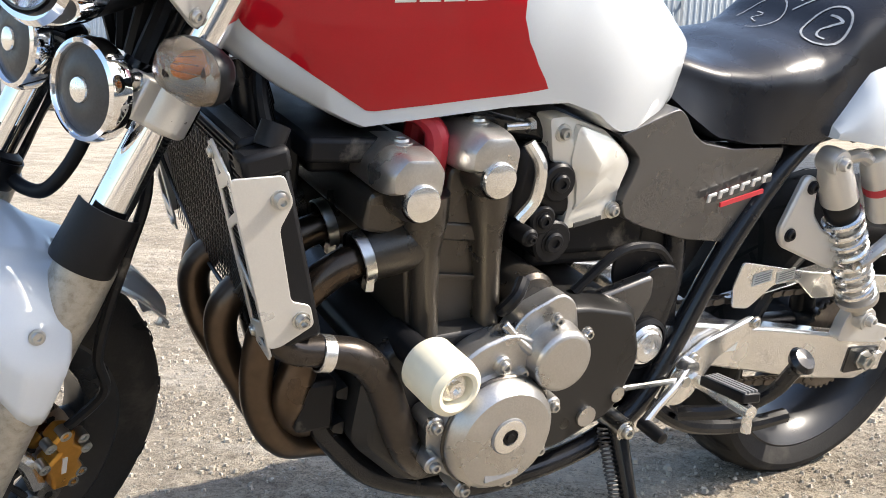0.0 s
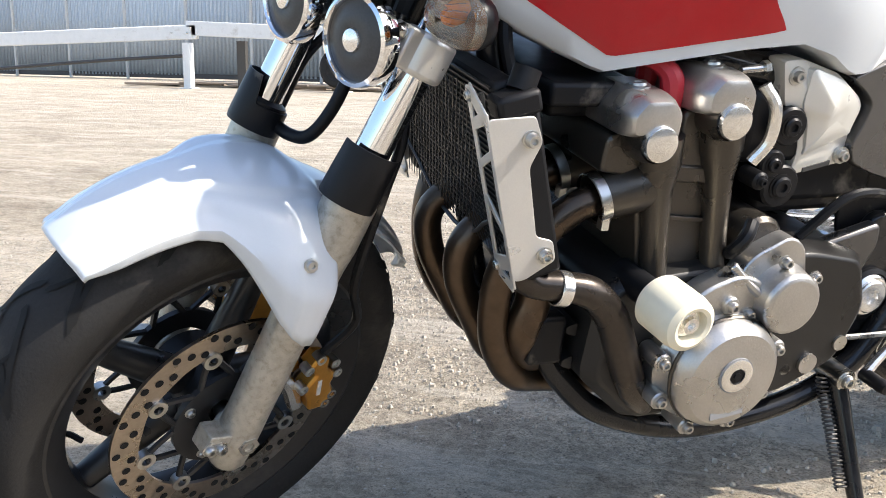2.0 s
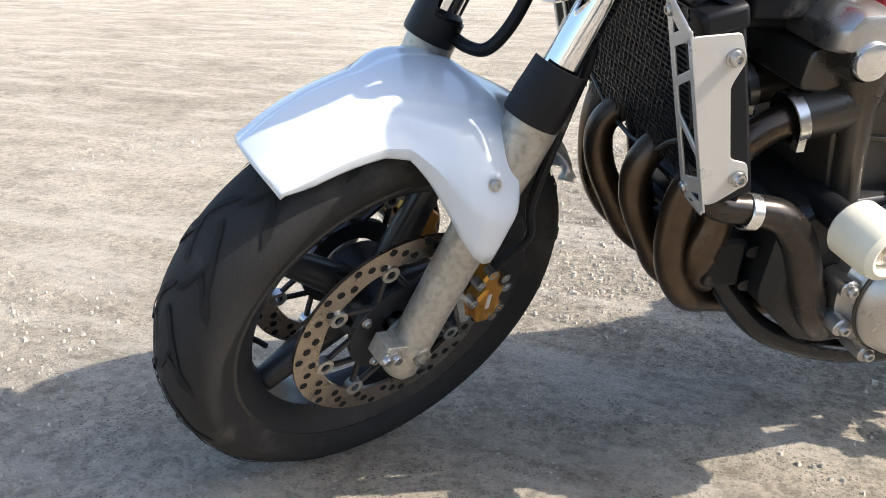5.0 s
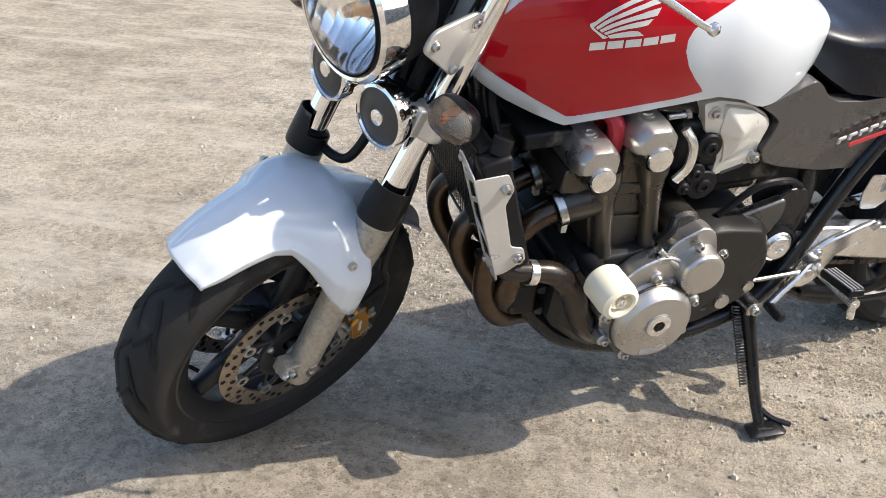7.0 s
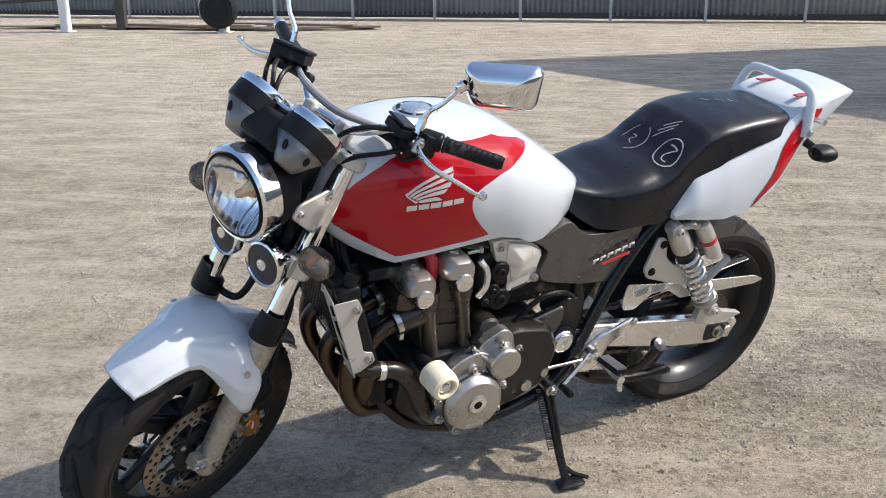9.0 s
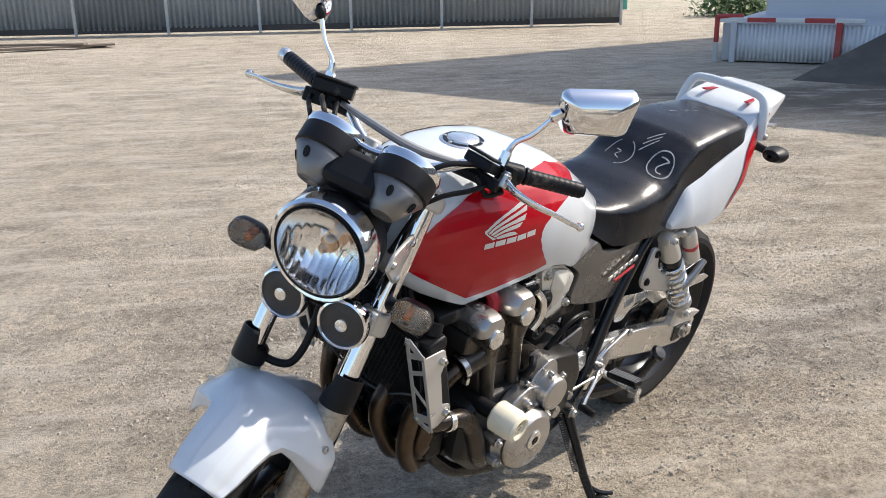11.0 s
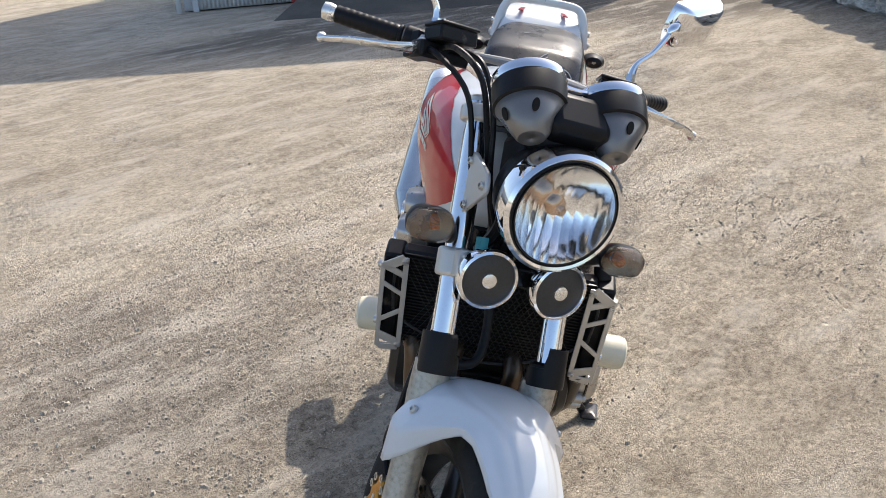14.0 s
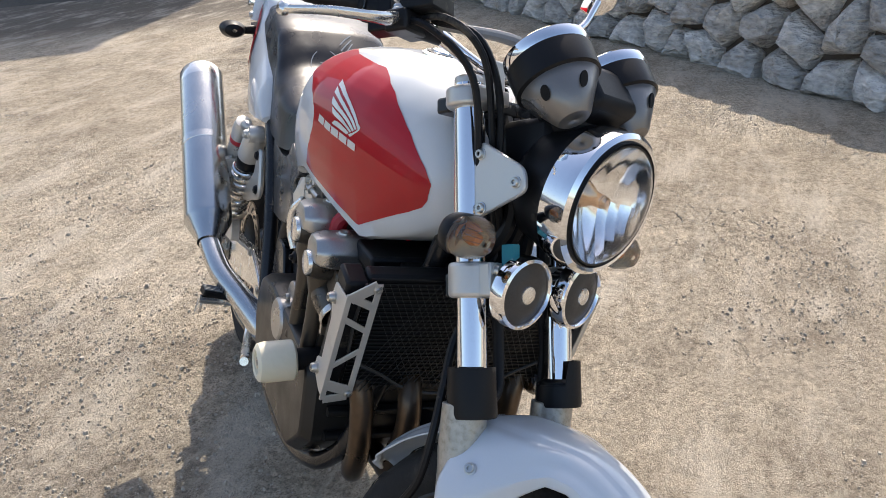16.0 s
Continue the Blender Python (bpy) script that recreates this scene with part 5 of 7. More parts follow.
def decal(bvh, rear, front, z0, z1, side, rows=30, cols=36, lift=0.0015):
    """A skin on a surface between two edges given as tables of (z, x)."""
    V = []
    for i in range(rows + 1):
        z = z0 + (z1 - z0) * i / rows
        a = float(np.interp(z, [p[0] for p in rear], [p[1] for p in rear]))
        b = float(np.interp(z, [p[0] for p in front], [p[1] for p in front]))
        for j in range(cols + 1):
            V.append(on_surface(bvh, a + (b - a) * j / cols, z, side, lift))
    k = cols + 1
    return V, [(i * k + j, i * k + j + 1, (i + 1) * k + j + 1, (i + 1) * k + j) for i in range(rows) for j in range(cols)]


RED_REAR = [(0.750, 1.04), (0.771, 0.94), (0.790, 0.838), (0.802, 0.848), (0.82, 0.866), (0.845, 0.886), (0.87, 0.898), (0.888, 0.900), (0.905, 0.894), (0.92, 0.876), (0.94, 0.828), (0.955, 0.772), (0.966, 0.710), (0.98, 0.74), (1.0, 0.815), (1.007, 0.87)]
RED_FRONT = [(0.750, 1.05), (0.781, 1.105), (0.812, 1.158), (0.826, 1.178), (0.840, 1.186), (0.865, 1.190), (0.888, 1.176), (0.928, 1.138), (0.952, 1.105), (0.975, 1.068), (0.99, 1.033), (0.999, 1.002), (1.004, 0.97), (1.007, 0.93)]
for s in (1, -1):
    panel = part("red_panel", decal(tank_bvh, RED_REAR, RED_FRONT, 0.750, 1.000, s, 80, 64), RED, tank, "candy red tank panel", sharp=180)

    def strip(pts, w0, w1, mat, name, lift=0.0026):
        pts = smooth_path([Vector((a, 0, b)) for a, b in pts], 5)
        V, m = [], len(pts)
        for i, p in enumerate(pts):
            t = (pts[min(i + 1, m - 1)] - pts[max(i - 1, 0)]).normalized()
            nn = Vector((-t.z, 0, t.x))
            w = (w0 + (w1 - w0) * i / (m - 1)) / 2
            V += [on_surface(tank_bvh, p.x + nn.x * w, p.z + nn.z * w, s, lift), on_surface(tank_bvh, p.x - nn.x * w, p.z - nn.z * w, s, lift)]
        return part(name, (V, [(2 * i, 2 * i + 1, 2 * i + 3, 2 * i + 2) for i in range(m - 1)]), mat, tank)

    def emblem(u, v):
        base = 312 - 0.1496 * (u - 537)
        return on_surface(tank_bvh, 1.042 - (u - 537) * 0.000318, 0.870 + 0.0000472 * (u - 537) + (base - v) * 0.000285, s, 0.0026)

    def patch(name, upper, lower, mat):
        up, lo = (smooth_path([Vector((a, b, 0)) for a, b in q], 4) for q in (upper, lower))
        m = min(len(up), len(lo))
        V = [emblem(p.x, p.y) for i in range(m) for p in (up[i], lo[i])]
        part(name, (V, [(2 * i, 2 * i + 1, 2 * i + 3, 2 * i + 2) for i in range(m - 1)]), mat, tank)

    patch("wing_feather", [(532, 172), (600, 112), (700, 52), (790, 8), (852, -12)], [(540, 188), (605, 132), (705, 72), (785, 38), (850, 18)], SILVERDECAL)
    patch("wing_feather", [(550, 188), (610, 140), (710, 88), (790, 52), (850, 28)], [(560, 198), (620, 156), (715, 108), (790, 78), (842, 62)], SILVERDECAL)
    patch("wing_feather", [(568, 200), (625, 164), (715, 124), (780, 100), (836, 84)], [(580, 212), (635, 180), (715, 148), (775, 132), (816, 122)], SILVERDECAL)
    patch("wing_feather", [(588, 214), (640, 188), (705, 162), (760, 146), (802, 136)], [(600, 224), (650, 202), (705, 186), (750, 176), (778, 168)], SILVERDECAL)
    patch("wing_feather", [(606, 228), (640, 216), (690, 202), (720, 198), (742, 200)], [(622, 242), (650, 238), (690, 232), (730, 226), (766, 221)], SILVERDECAL)
    patch("wing_edge", [(545, 160), (526, 172), (530, 190), (560, 218), (590, 246)], [(556, 166), (540, 178), (544, 190), (572, 214), (612, 238)], SILVERDECAL)
    for k in range(5):
        u = 537 + 78 * k
        d = 11.6 * k
        patch("brand_bar", [(u, 270 - d), (u + 34, 265 - d), (u + 68, 260 - d)], [(u, 312 - d), (u + 34, 307 - d), (u + 68, 302 - d)], SILVERDECAL)
part("fuel_cap", lathe([(0.0, 0.012), (0.03, 0.012), (0.034, 0.010), (0.036, 0.006), (0.046, 0.006), (0.052, 0.003), (0.053, -0.01)], (0.945, 0, 1.0225), (0.02, 0, 1), 48), POLISHED, tank, "polished flush fuel cap")
part("cap_inset", lathe([(0.0365, 0.0075), (0.0445, 0.0075)], (0.945, 0, 1.0225), (0.02, 0, 1), 48), BLACK, tank)
for k in range(6):
    a = 2 * math.pi * k / 6
    part("cap_screw", bolt((0.945 + math.cos(a) * 0.041, math.sin(a) * 0.041, 1.029), (0, 0, 1), 0.0035, 0.002), BOLT, tank)

# --- seat ---
SEAT_T = [  # x, top z, half width, bottom z, bottom half width
    (0.585, 0.812, 0.06, 0.775, 0.07), (0.565, 0.828, 0.085, 0.77, 0.10), (0.53, 0.828, 0.105, 0.742, 0.128), (0.48, 0.820, 0.125, 0.712, 0.145), (0.42, 0.828, 0.145, 0.705, 0.155), (0.36, 0.848, 0.156, 0.706, 0.154),
    (0.30, 0.862, 0.160, 0.704, 0.158), (0.26, 0.880, 0.160, 0.714, 0.160), (0.225, 0.914, 0.156, 0.752, 0.160), (0.17, 0.950, 0.152, 0.822, 0.160), (0.10, 0.964, 0.150, 0.866, 0.162), (0.02, 0.974, 0.146, 0.892, 0.158), (-0.06, 0.977, 0.138, 0.910, 0.150), (-0.115, 0.974, 0.128, 0.922, 0.138), (-0.142, 0.967, 0.116, 0.930, 0.124), (-0.152, 0.954, 0.100, 0.936, 0.108)]


def astray(vf):
    """The seat and tail sit a little to the left of the wheels' line."""
    return [Vector((p[0], p[1] + 0.03 * min(1.0, max(0.0, (0.45 - p[0]) / 0.5)), p[2])) for p in vf[0]], vf[1]


def seat_mesh():
    rings = []
    N = 60
    for i in range(N + 1):
        x = -0.152 + (0.585 + 0.152) * i / N
        zt, w, zb, wb = lerp_table(list(reversed(SEAT_T)), x)
        slim = 1 - 0.08 * min(1.0, max(0.0, (0.38 - x) / 0.16))
        w, wb = w * slim, wb * slim
        half = [(wb - 0.02, zb), (wb, zb + 0.006)]
        dome = 0.03 + 0.045 * max(0.0, 1 - abs(x - 0.3) / 0.18)
        zs = zt - dome
        for k in range(1, 4):
            t = k / 3
            half.append((wb + (w - wb) * t, zb + 0.006 + (max(zs, zb + 0.01) - zb - 0.006) * t))
        for k in range(1, 11):
            t = k / 10 * math.pi / 2
            half.append((w * math.cos(t) ** 0.62, zs + dome * math.sin(t) ** 0.8))
        half[-1] = (0, zt)
        rings.append([Vector((x, y, z)) for y, z in half] + [Vector((x, -y, z)) for y, z in reversed(half[:-1])])
    return loft(rings)


seat_vf = astray(seat_mesh())
seat = part("seat", seat_vf, SEAT, bike, "black vinyl seat with chalk marks", sharp=65)
seat_bvh = BVHTree.FromPolygons([tuple(p) for p in seat_vf[0]], seat_vf[1])


def chalk(pts, w=0.003, k=6):
    pts = smooth_path([Vector((a, b, 0)) for a, b in pts], k)
    V, m = [], len(pts)
    for i, p in enumerate(pts):
        t = (pts[min(i + 1, m - 1)] - pts[max(i - 1, 0)]).normalized()
        n = Vector((-t.y, t.x, 0)) * w / 2
        for q in (p + n, p - n):
            hit, nn, _, _ = seat_bvh.ray_cast(Vector((q.x, q.y, 1.5)), Vector((0, 0, -1)))
            V.append((hit if hit else Vector((q.x, q.y, 0.9))) + Vector((0, 0, 0.0015)))
    part("chalk_mark", (V, [(2 * i, 2 * i + 1, 2 * i + 3, 2 * i + 2) for i in range(m - 1)]), CHALK, seat)


def ring_pts(c, r, a0=0, a1=360, n=20):
    return [(c[0] + r * math.cos(radians(a0 + (a1 - a0) * i / n)), c[1] + r * math.sin(radians(a0 + (a1 - a0) * i / n)) * 0.92) for i in range(n + 1)]


# --- tail cowl, grab rail ---
TAIL = [  # x, bottom z, top z, half width bottom, half width top
    (0.255, 0.722, 0.745, 0.125, 0.150), (0.20, 0.712, 0.825, 0.135, 0.158), (0.10, 0.704, 0.872, 0.137, 0.156), (0.03, 0.716, 0.895, 0.134, 0.150), (-0.08, 0.768, 0.932, 0.124, 0.138), (-0.13, 0.810, 0.966, 0.116, 0.126),
    (-0.16, 0.834, 0.984, 0.110, 0.120), (-0.19, 0.856, 0.992, 0.105, 0.116), (-0.25, 0.902, 1.003, 0.098, 0.110), (-0.30, 0.945, 1.010, 0.093, 0.105), (-0.335, 0.978, 1.013, 0.088, 0.100), (-0.360, 0.994, 1.013, 0.082, 0.093), (-0.366, 0.998, 1.010, 0.078, 0.087)]


def tail_mesh():
    rings = []
    for i in range(45):
        x = -0.366 + (0.255 + 0.366) * i / 44
        zb, zt, wb, wt = lerp_table(list(reversed(TAIL)), x)
        flare = min(1.0, max(0.0, (x + 0.22) / 0.15))
        wb, wt = wb * (1.07 + 0.24 * flare), wt * (1.05 - 0.06 * flare)
        half = [(wb * 0.6, zb), (wb, zb + 0.01 * min(1, (zt - zb) / 0.1))]
        for k in range(1, 5):
            t = k / 4
            half.append((wb + (wt - wb) * t + (0.006 + 0.006 * flare) * math.sin(math.pi * t), zb + (zt - zb) * (0.08 + 0.84 * t)))
        half += [(wt * 0.93, zt), (wt * 0.5, zt + 0.004), (0, zt + 0.005)]
        rings.append([Vector((x, y, z)) for y, z in half] + [Vector((x, -y, z)) for y, z in reversed(half[:-1])])
    return loft(rings)


tail_vf = astray(tail_mesh())
tail = part("tail_cowl", tail_vf, WHITE, bike, "pearl white tail cowl with red stripe", sharp=40)
tail_bvh = BVHTree.FromPolygons([tuple(p) for p in tail_vf[0]], tail_vf[1])
for s in (1, -1):
    part("red_stripe", decal(tail_bvh, [(0.738, 0.008), (0.799, -0.062), (0.85, -0.115), (0.898, -0.160), (0.935, -0.195), (0.97, -0.222), (1.0, -0.230)], [(0.738, 0.012), (0.77, -0.008), (0.815, -0.040), (0.887, -0.074), (0.928, -0.112), (0.96, -0.150), (0.985, -0.178), (1.0, -0.2)], 0.738, 0.980, s, 48, 12, 0.003), RED, tail, "red tail stripe", sharp=180)
for s in (1, -1):
    part("top_stripe", prism([(-0.165, 0.062 * s), (-0.165, 0.078 * s), (-0.215, 0.070 * s), (-0.235, 0.056 * s)], (0, 0.03, 1.0005), (1, 0, 0), (0, 1, 0), 0.003), RED, tail, "small red flash on the cowl")
part("grab_rail", astray(both(tube([(-0.160, 0.138, 0.912), (-0.162, 0.134, 0.955), (-0.168, 0.125, 1.000), (-0.173, 0.108, 1.026), (-0.172, 0.070, 1.035), (-0.170, 0.0, 1.037)], [0.018, 0.0155, 0.0135, 0.0125, 0.0125, 0.0125], 12))), WHITE, bike, "white painted grab rail")
for s in (1, -1):
    part("rail_bolt", astray(bolt((-0.162, s * 0.154, 0.925), (0, s, 0), 0.008)), BOLT, bike)
    part("luggage_hook", astray(join(cyl((-0.195, s * 0.115, 0.95), (-0.203, s * 0.152, 0.953), 0.006), lathe([(0.009, 0), (0.009, 0.006)], (-0.203, s * 0.152, 0.953), (0, s, 0), 12, True))), BOLT, bike)
    c = Vector((-0.212, 0.190 * s + 0.025, 0.876))
    sg = part("turn_signal", moved(lathe([(0.02, 0.0), (0.026, -0.004), (0.028, 0.02), (0.02, 0.045), (0.005, 0.052)], c, (1, 0, 0), 20), Matrix.Translation(c) @ Matrix.Diagonal((1, 1.3, 0.85, 1)) @ Matrix.Translation(-c)), BLACK, bike, "black rear turn signal")
    part("signal_lens", moved(lathe([(0.025, 0.0), (0.02, -0.014), (0.005, -0.02)], c, (1, 0, 0), 20), Matrix.Translation(c) @ Matrix.Diagonal((1, 1.3, 0.85, 1)) @ Matrix.Translation(-c)), SMOKE, sg)
    part("stalk", cyl(c + Vector((0.015, -0.02 * s, 0)), (-0.205, 0.09 * s + 0.02, 0.885), 0.011, 0.014), BLACK, sg)
part("tail_light", join(box((-0.30, 0, 0.95), (0.10, 0.10, 0.045), pose(0, 0, 0, 0, 28, 0))), REDDECAL, bike, "red tail light under the cowl", bevel=0.01)
part("rear_mudguard", loft([[Vector((0.10 - 0.38 * t, y, 0.70 + 0.19 * t ** 1.4 + 0.02 * (1 - abs(y) / 0.1))) for y in (-0.1, -0.06, 0, 0.06, 0.1)] for t in [i / 10 for i in range(11)]], False, False), BLACK, bike, solid=0.004)

# --- side covers ---
COVER = rounded([(0.684, 0.726), (0.60, 0.757), (0.580, 0.763), (0.562, 0.752), (0.540, 0.728), (0.512, 0.712), (0.443, 0.702), (0.318, 0.702), (0.318, 0.690), (0.372, 0.562), (0.386, 0.548), (0.40, 0.547), (0.494, 0.560), (0.597, 0.588), (0.640, 0.606), (0.652, 0.632), (0.640, 0.662), (0.634, 0.690), (0.655, 0.708)], 0.008, 3)
INTAKE = rounded([(0.804, 0.748), (0.772, 0.750), (0.70, 0.730), (0.655, 0.702), (0.641, 0.686), (0.650, 0.655), (0.646, 0.604), (0.745, 0.593), (0.741, 0.628), (0.753, 0.667), (0.786, 0.692)], 0.006, 3)
RIDGE = rounded([(0.762, 0.742), (0.70, 0.724), (0.660, 0.700), (0.648, 0.685), (0.656, 0.655), (0.656, 0.648), (0.738, 0.622), (0.735, 0.632), (0.744, 0.668), (0.762, 0.69)], 0.01, 3)
for s in (1, -1):
    cv = part("side_cover", pillow(COVER, 0.154, 0.03, 0.0, 1, s, (0.075, 0.03)), GRAPHITE, bike, "graphite metallic side cover", bevel=0.003, sharp=40)
    if s > 0:
        for k in range(6):
            part("badge_bar", prism([(0.0, 0.0), (0.017, 0.0), (0.0195, 0.012), (0.0025, 0.012)], (0.481 - 0.0225 * k, 0.1602 - 0.0009 * k, 0.622 + 0.0053 * k), (-0.972, -0.04, 0.232), (0.226, 0.0, 0.974), -0.0035), SILVERDECAL, cv, bevel=0.0008)
            part("badge_fill", prism([(0.0, 0.0), (0.012, 0.0), (0.0138, 0.0082), (0.0018, 0.0082)], (0.4790 - 0.0225 * k, 0.1638 - 0.0009 * k, 0.6240 + 0.0053 * k), (-0.972, -0.04, 0.232), (0.226, 0.0, 0.974), -0.0006), BLACKDECAL, cv)
        part("badge_line", box((0.411, 0.1595, 0.6285), (0.092, 0.003, 0.007), pose(0, 0, 0, 0, 11.5, 2.5)), REDDECAL, cv)
    pg = part("intake_cover", pillow(INTAKE, 0.158, 0.03, 0.006, 5, s, (0.13, 0.0)), PGM, bike, "champagne silver intake cover", sharp=40)
    part("raised_face", pillow(RIDGE, 0.166, 0.012, 0.010, 5, s, (0.13, 0.05)), PGM, pg, sharp=40)
    for x, y, z in ((0.780, 0.172, 0.729), (0.658, 0.157, 0.617)):
        part("cover_bolt", join(cyl((x, s * (y - 0.03), z), (x, s * y, z), 0.012, n=16), bolt((x, s * y, z), (0, s, 0), 0.008, 0.008)), BOLT, pg)
    part("cover_print", box((0.706, s * 0.1645, 0.606), (0.05, 0.002, 0.006), pose(0, 0, 0, 0, 8, 7.4 * s)), BLACKDECAL, pg)

# --- frame ---
for s in (1, -1):
    part("frame_tube", join(tube([(1.16, 0.05 * s, 0.78), (1.12, 0.08 * s, 0.58), (1.06, 0.115 * s, 0.36), (1.02, 0.13 * s, 0.29), (0.956, 0.148 * s, 0.240), (0.82, 0.156 * s, 0.203), (0.66, 0.160 * s, 0.218), (0.55, 0.162 * s, 0.268), (0.485, 0.155 * s, 0.352), (0.391, 0.142 * s, 0.545), (0.275, 0.132 * s, 0.70), (0.10, 0.12 * s, 0.80)], 0.0175, 14),
                            tube([(1.17, 0.04 * s, 0.84), (0.95, 0.12 * s, 0.76), (0.70, 0.13 * s, 0.70), (0.53, 0.12 * s, 0.62), (0.485, 0.125 * s, 0.50), (0.50, 0.13 * s, 0.38)], 0.02, 12),
                            tube([(0.55, 0.12 * s, 0.69), (0.3, 0.12 * s, 0.70), (0.0, 0.11 * s, 0.78), (-0.15, 0.09 * s, 0.86)], 0.014, 10)), BLACKMETAL, bike, "gloss black tubular frame")
    part("pivot_plate", xz_plate(rounded([(0.585, 0.43), (0.55, 0.52), (0.49, 0.52), (0.46, 0.40), (0.50, 0.30), (0.56, 0.27), (0.60, 0.33)], 0.02), min(0.125 * s, 0.145 * s), max(0.125 * s, 0.145 * s)), BLACKMETAL, bike, bevel=0.004)
    pv = Vector((0.530, 0.154 * s, 0.392))
    pc = part("pivot_cap", lathe([(0.034, -0.012), (0.035, 0.0), (0.031, 0.004), (0.027, 0.004), (0.0265, 0.008), (0.024, 0.010), (0.011, 0.010), (0.010, 0.006), (0.006, 0.006), (0.005, 0.002), (0.0, 0.002)], pv, (0, s, 0), 36), POLISHED, bike, "polished swingarm pivot cap")
    part("pivot_seal", lathe([(0.042, -0.012), (0.043, -0.002), (0.036, 0.002)], pv, (0, s, 0), 36), BLACK, pc)

# --- swingarm, chain, shocks ---
for s in (1, -1):
    SW = rounded([(0.53, 0.352), (0.53, 0.425), (0.40, 0.408), (0.20, 0.378), (0.03, 0.346), (-0.05, 0.340), (-0.125, 0.318), (-0.140, 0.300), (-0.118, 0.258), (-0.06, 0.240), (0.10, 0.264), (0.38, 0.330)], 0.010)
    sw = part("swingarm", xz_plate(SW, min(0.112 * s, 0.146 * s), max(0.112 * s, 0.146 * s)), POLISHED, bike, "polished aluminium swingarm", bevel=0.006)
    part("axle_plate", xz_plate(rounded([(-0.01, 0.262), (-0.01, 0.315), (-0.10, 0.308), (-0.10, 0.262)], 0.006), min(0.1465 * s, 0.149 * s), max(0.1465 * s, 0.149 * s)), DARKCASE, sw)
    part("axle_nut", join(lathe([(0.021, 0), (0.021, 0.004), (0.0165, 0.004), (0.0165, 0.018), (0.009, 0.018), (0.009, 0.012), (0, 0.012)], (-0.055, 0.149 * s, 0.288), (0, s, 0), 6)), BOLT, sw)
    part("adjuster_block", box((-0.088, s * 0.155, 0.284), (0.020, 0.012, 0.036)), POLISHED, sw, bevel=0.002)
    part("shock_mount", xz_plate(rounded([(0.055, 0.385), (0.04, 0.412), (0.0, 0.412), (-0.035, 0.370), (-0.125, 0.345), (-0.06, 0.328), (0.06, 0.345)], 0.008), min(0.14 * s, 0.162 * s), max(0.14 * s, 0.162 * s)), SILVER, sw, bevel=0.003)
    a, b = Vector((0.228, 0.162 * s, 0.686)), Vector((0.018, 0.162 * s, 0.392))
    ax = (b - a).normalized()
    L = (b - a).length
    sk = part("shock_absorber", join(lathe([(0.012, 0.0), (0.022, 0.002), (0.028, 0.03), (0.030, 0.075), (0.030, 0.08)], a, ax, 28, True), cyl(a + ax * 0.08, b - ax * 0.06, 0.013)), SILVER, bike, "silver twin shock absorber with coil spring")
    part("damper_body", lathe([(0.029, 0.078), (0.03, 0.082), (0.027, 0.115), (0.024, 0.12)], a, ax, 24), BLACK, sk)
    u, v, w = frame_of(ax)
    coil = []
    turns, m = 8.5, 150
    for i in range(m + 1):
        t = i / m
        q = t * turns * 2 * math.pi
        coil.append(a + ax * (0.11 + (L - 0.11 - 0.05) * t) + (u * math.cos(q) + v * math.sin(q)) * 0.029)
    part("spring", tube(coil, 0.0062, 8, 1), POLISHED, sk, "bright coil spring")
    part("spring_seat", lathe([(0.014, -0.062), (0.037, -0.058), (0.037, -0.048), (0.02, -0.04), (0.016, 0.0), (0.01, 0.012)], b, ax, 28, True), ALU, sk)
    for p in (a, b):
        part("shock_eye", join(lathe([(0.008, -0.018), (0.02, -0.018), (0.022, -0.012), (0.022, 0.012), (0.02, 0.018), (0.008, 0.018)], p, (0, 1, 0), 24), bolt(p + Vector((0, 0.019 * s, 0)), (0, s, 0), 0.011, 0.012)), SILVER, sk)
    r0, r1 = Vector((0.146, 0.178 * s, 0.690)), Vector((0.066, 0.178 * s, 0.575))
    rs = part("shock_reservoir", lathe([(0.01, -0.012), (0.02, -0.01), (0.022, 0.0), (0.0235, 0.01), (0.0235, 0.10), (0.022, 0.118), (0.012, 0.122)], r0, r1 - r0, 28, True), SILVER, sk, "silver gas reservoir")
    part("reservoir_label", lathe([(0.0239, 0.045), (0.0239, 0.06)], r0, r1 - r0, 28), REDDECAL, rs)
    part("reservoir_link", tube([a + Vector((-0.02, 0, 0.0)), Vector((0.19, 0.18 * s, 0.700)), r0 + Vector((0.012, 0, 0.0))], 0.011, 10), ALU, sk)
    # passenger footrest bracket
    PB = rounded([(0.268, 0.660), (0.238, 0.655), (0.225, 0.595), (0.19, 0.565), (0.115, 0.535), (0.095, 0.512), (0.115, 0.492), (0.145, 0.490), (0.28, 0.538), (0.296, 0.565)], 0.012)
    pb = part("passenger_bracket", xz_plate(PB, min(0.143 * s, 0.157 * s), max(0.143 * s, 0.157 * s)), SILVER, bike, "cast silver passenger footrest bracket", bevel=0.005)
    for x, z in ((0.25, 0.64), (0.272, 0.56)):
        part("bracket_bolt", bolt((x, 0.158 * s, z), (0, s, 0), 0.0095, 0.006), BLACK, pb)
    part("passenger_footrest", join(cyl((0.118, 0.15 * s, 0.512), (0.118, 0.190 * s, 0.512), 0.014), tube([(0.118, 0.19 * s, 0.512), (0.09, 0.195 * s, 0.535), (0.04, 0.20 * s, 0.585)], [0.011, 0.012, 0.009], 10)), ALU, pb, "folded ribbed footrest")
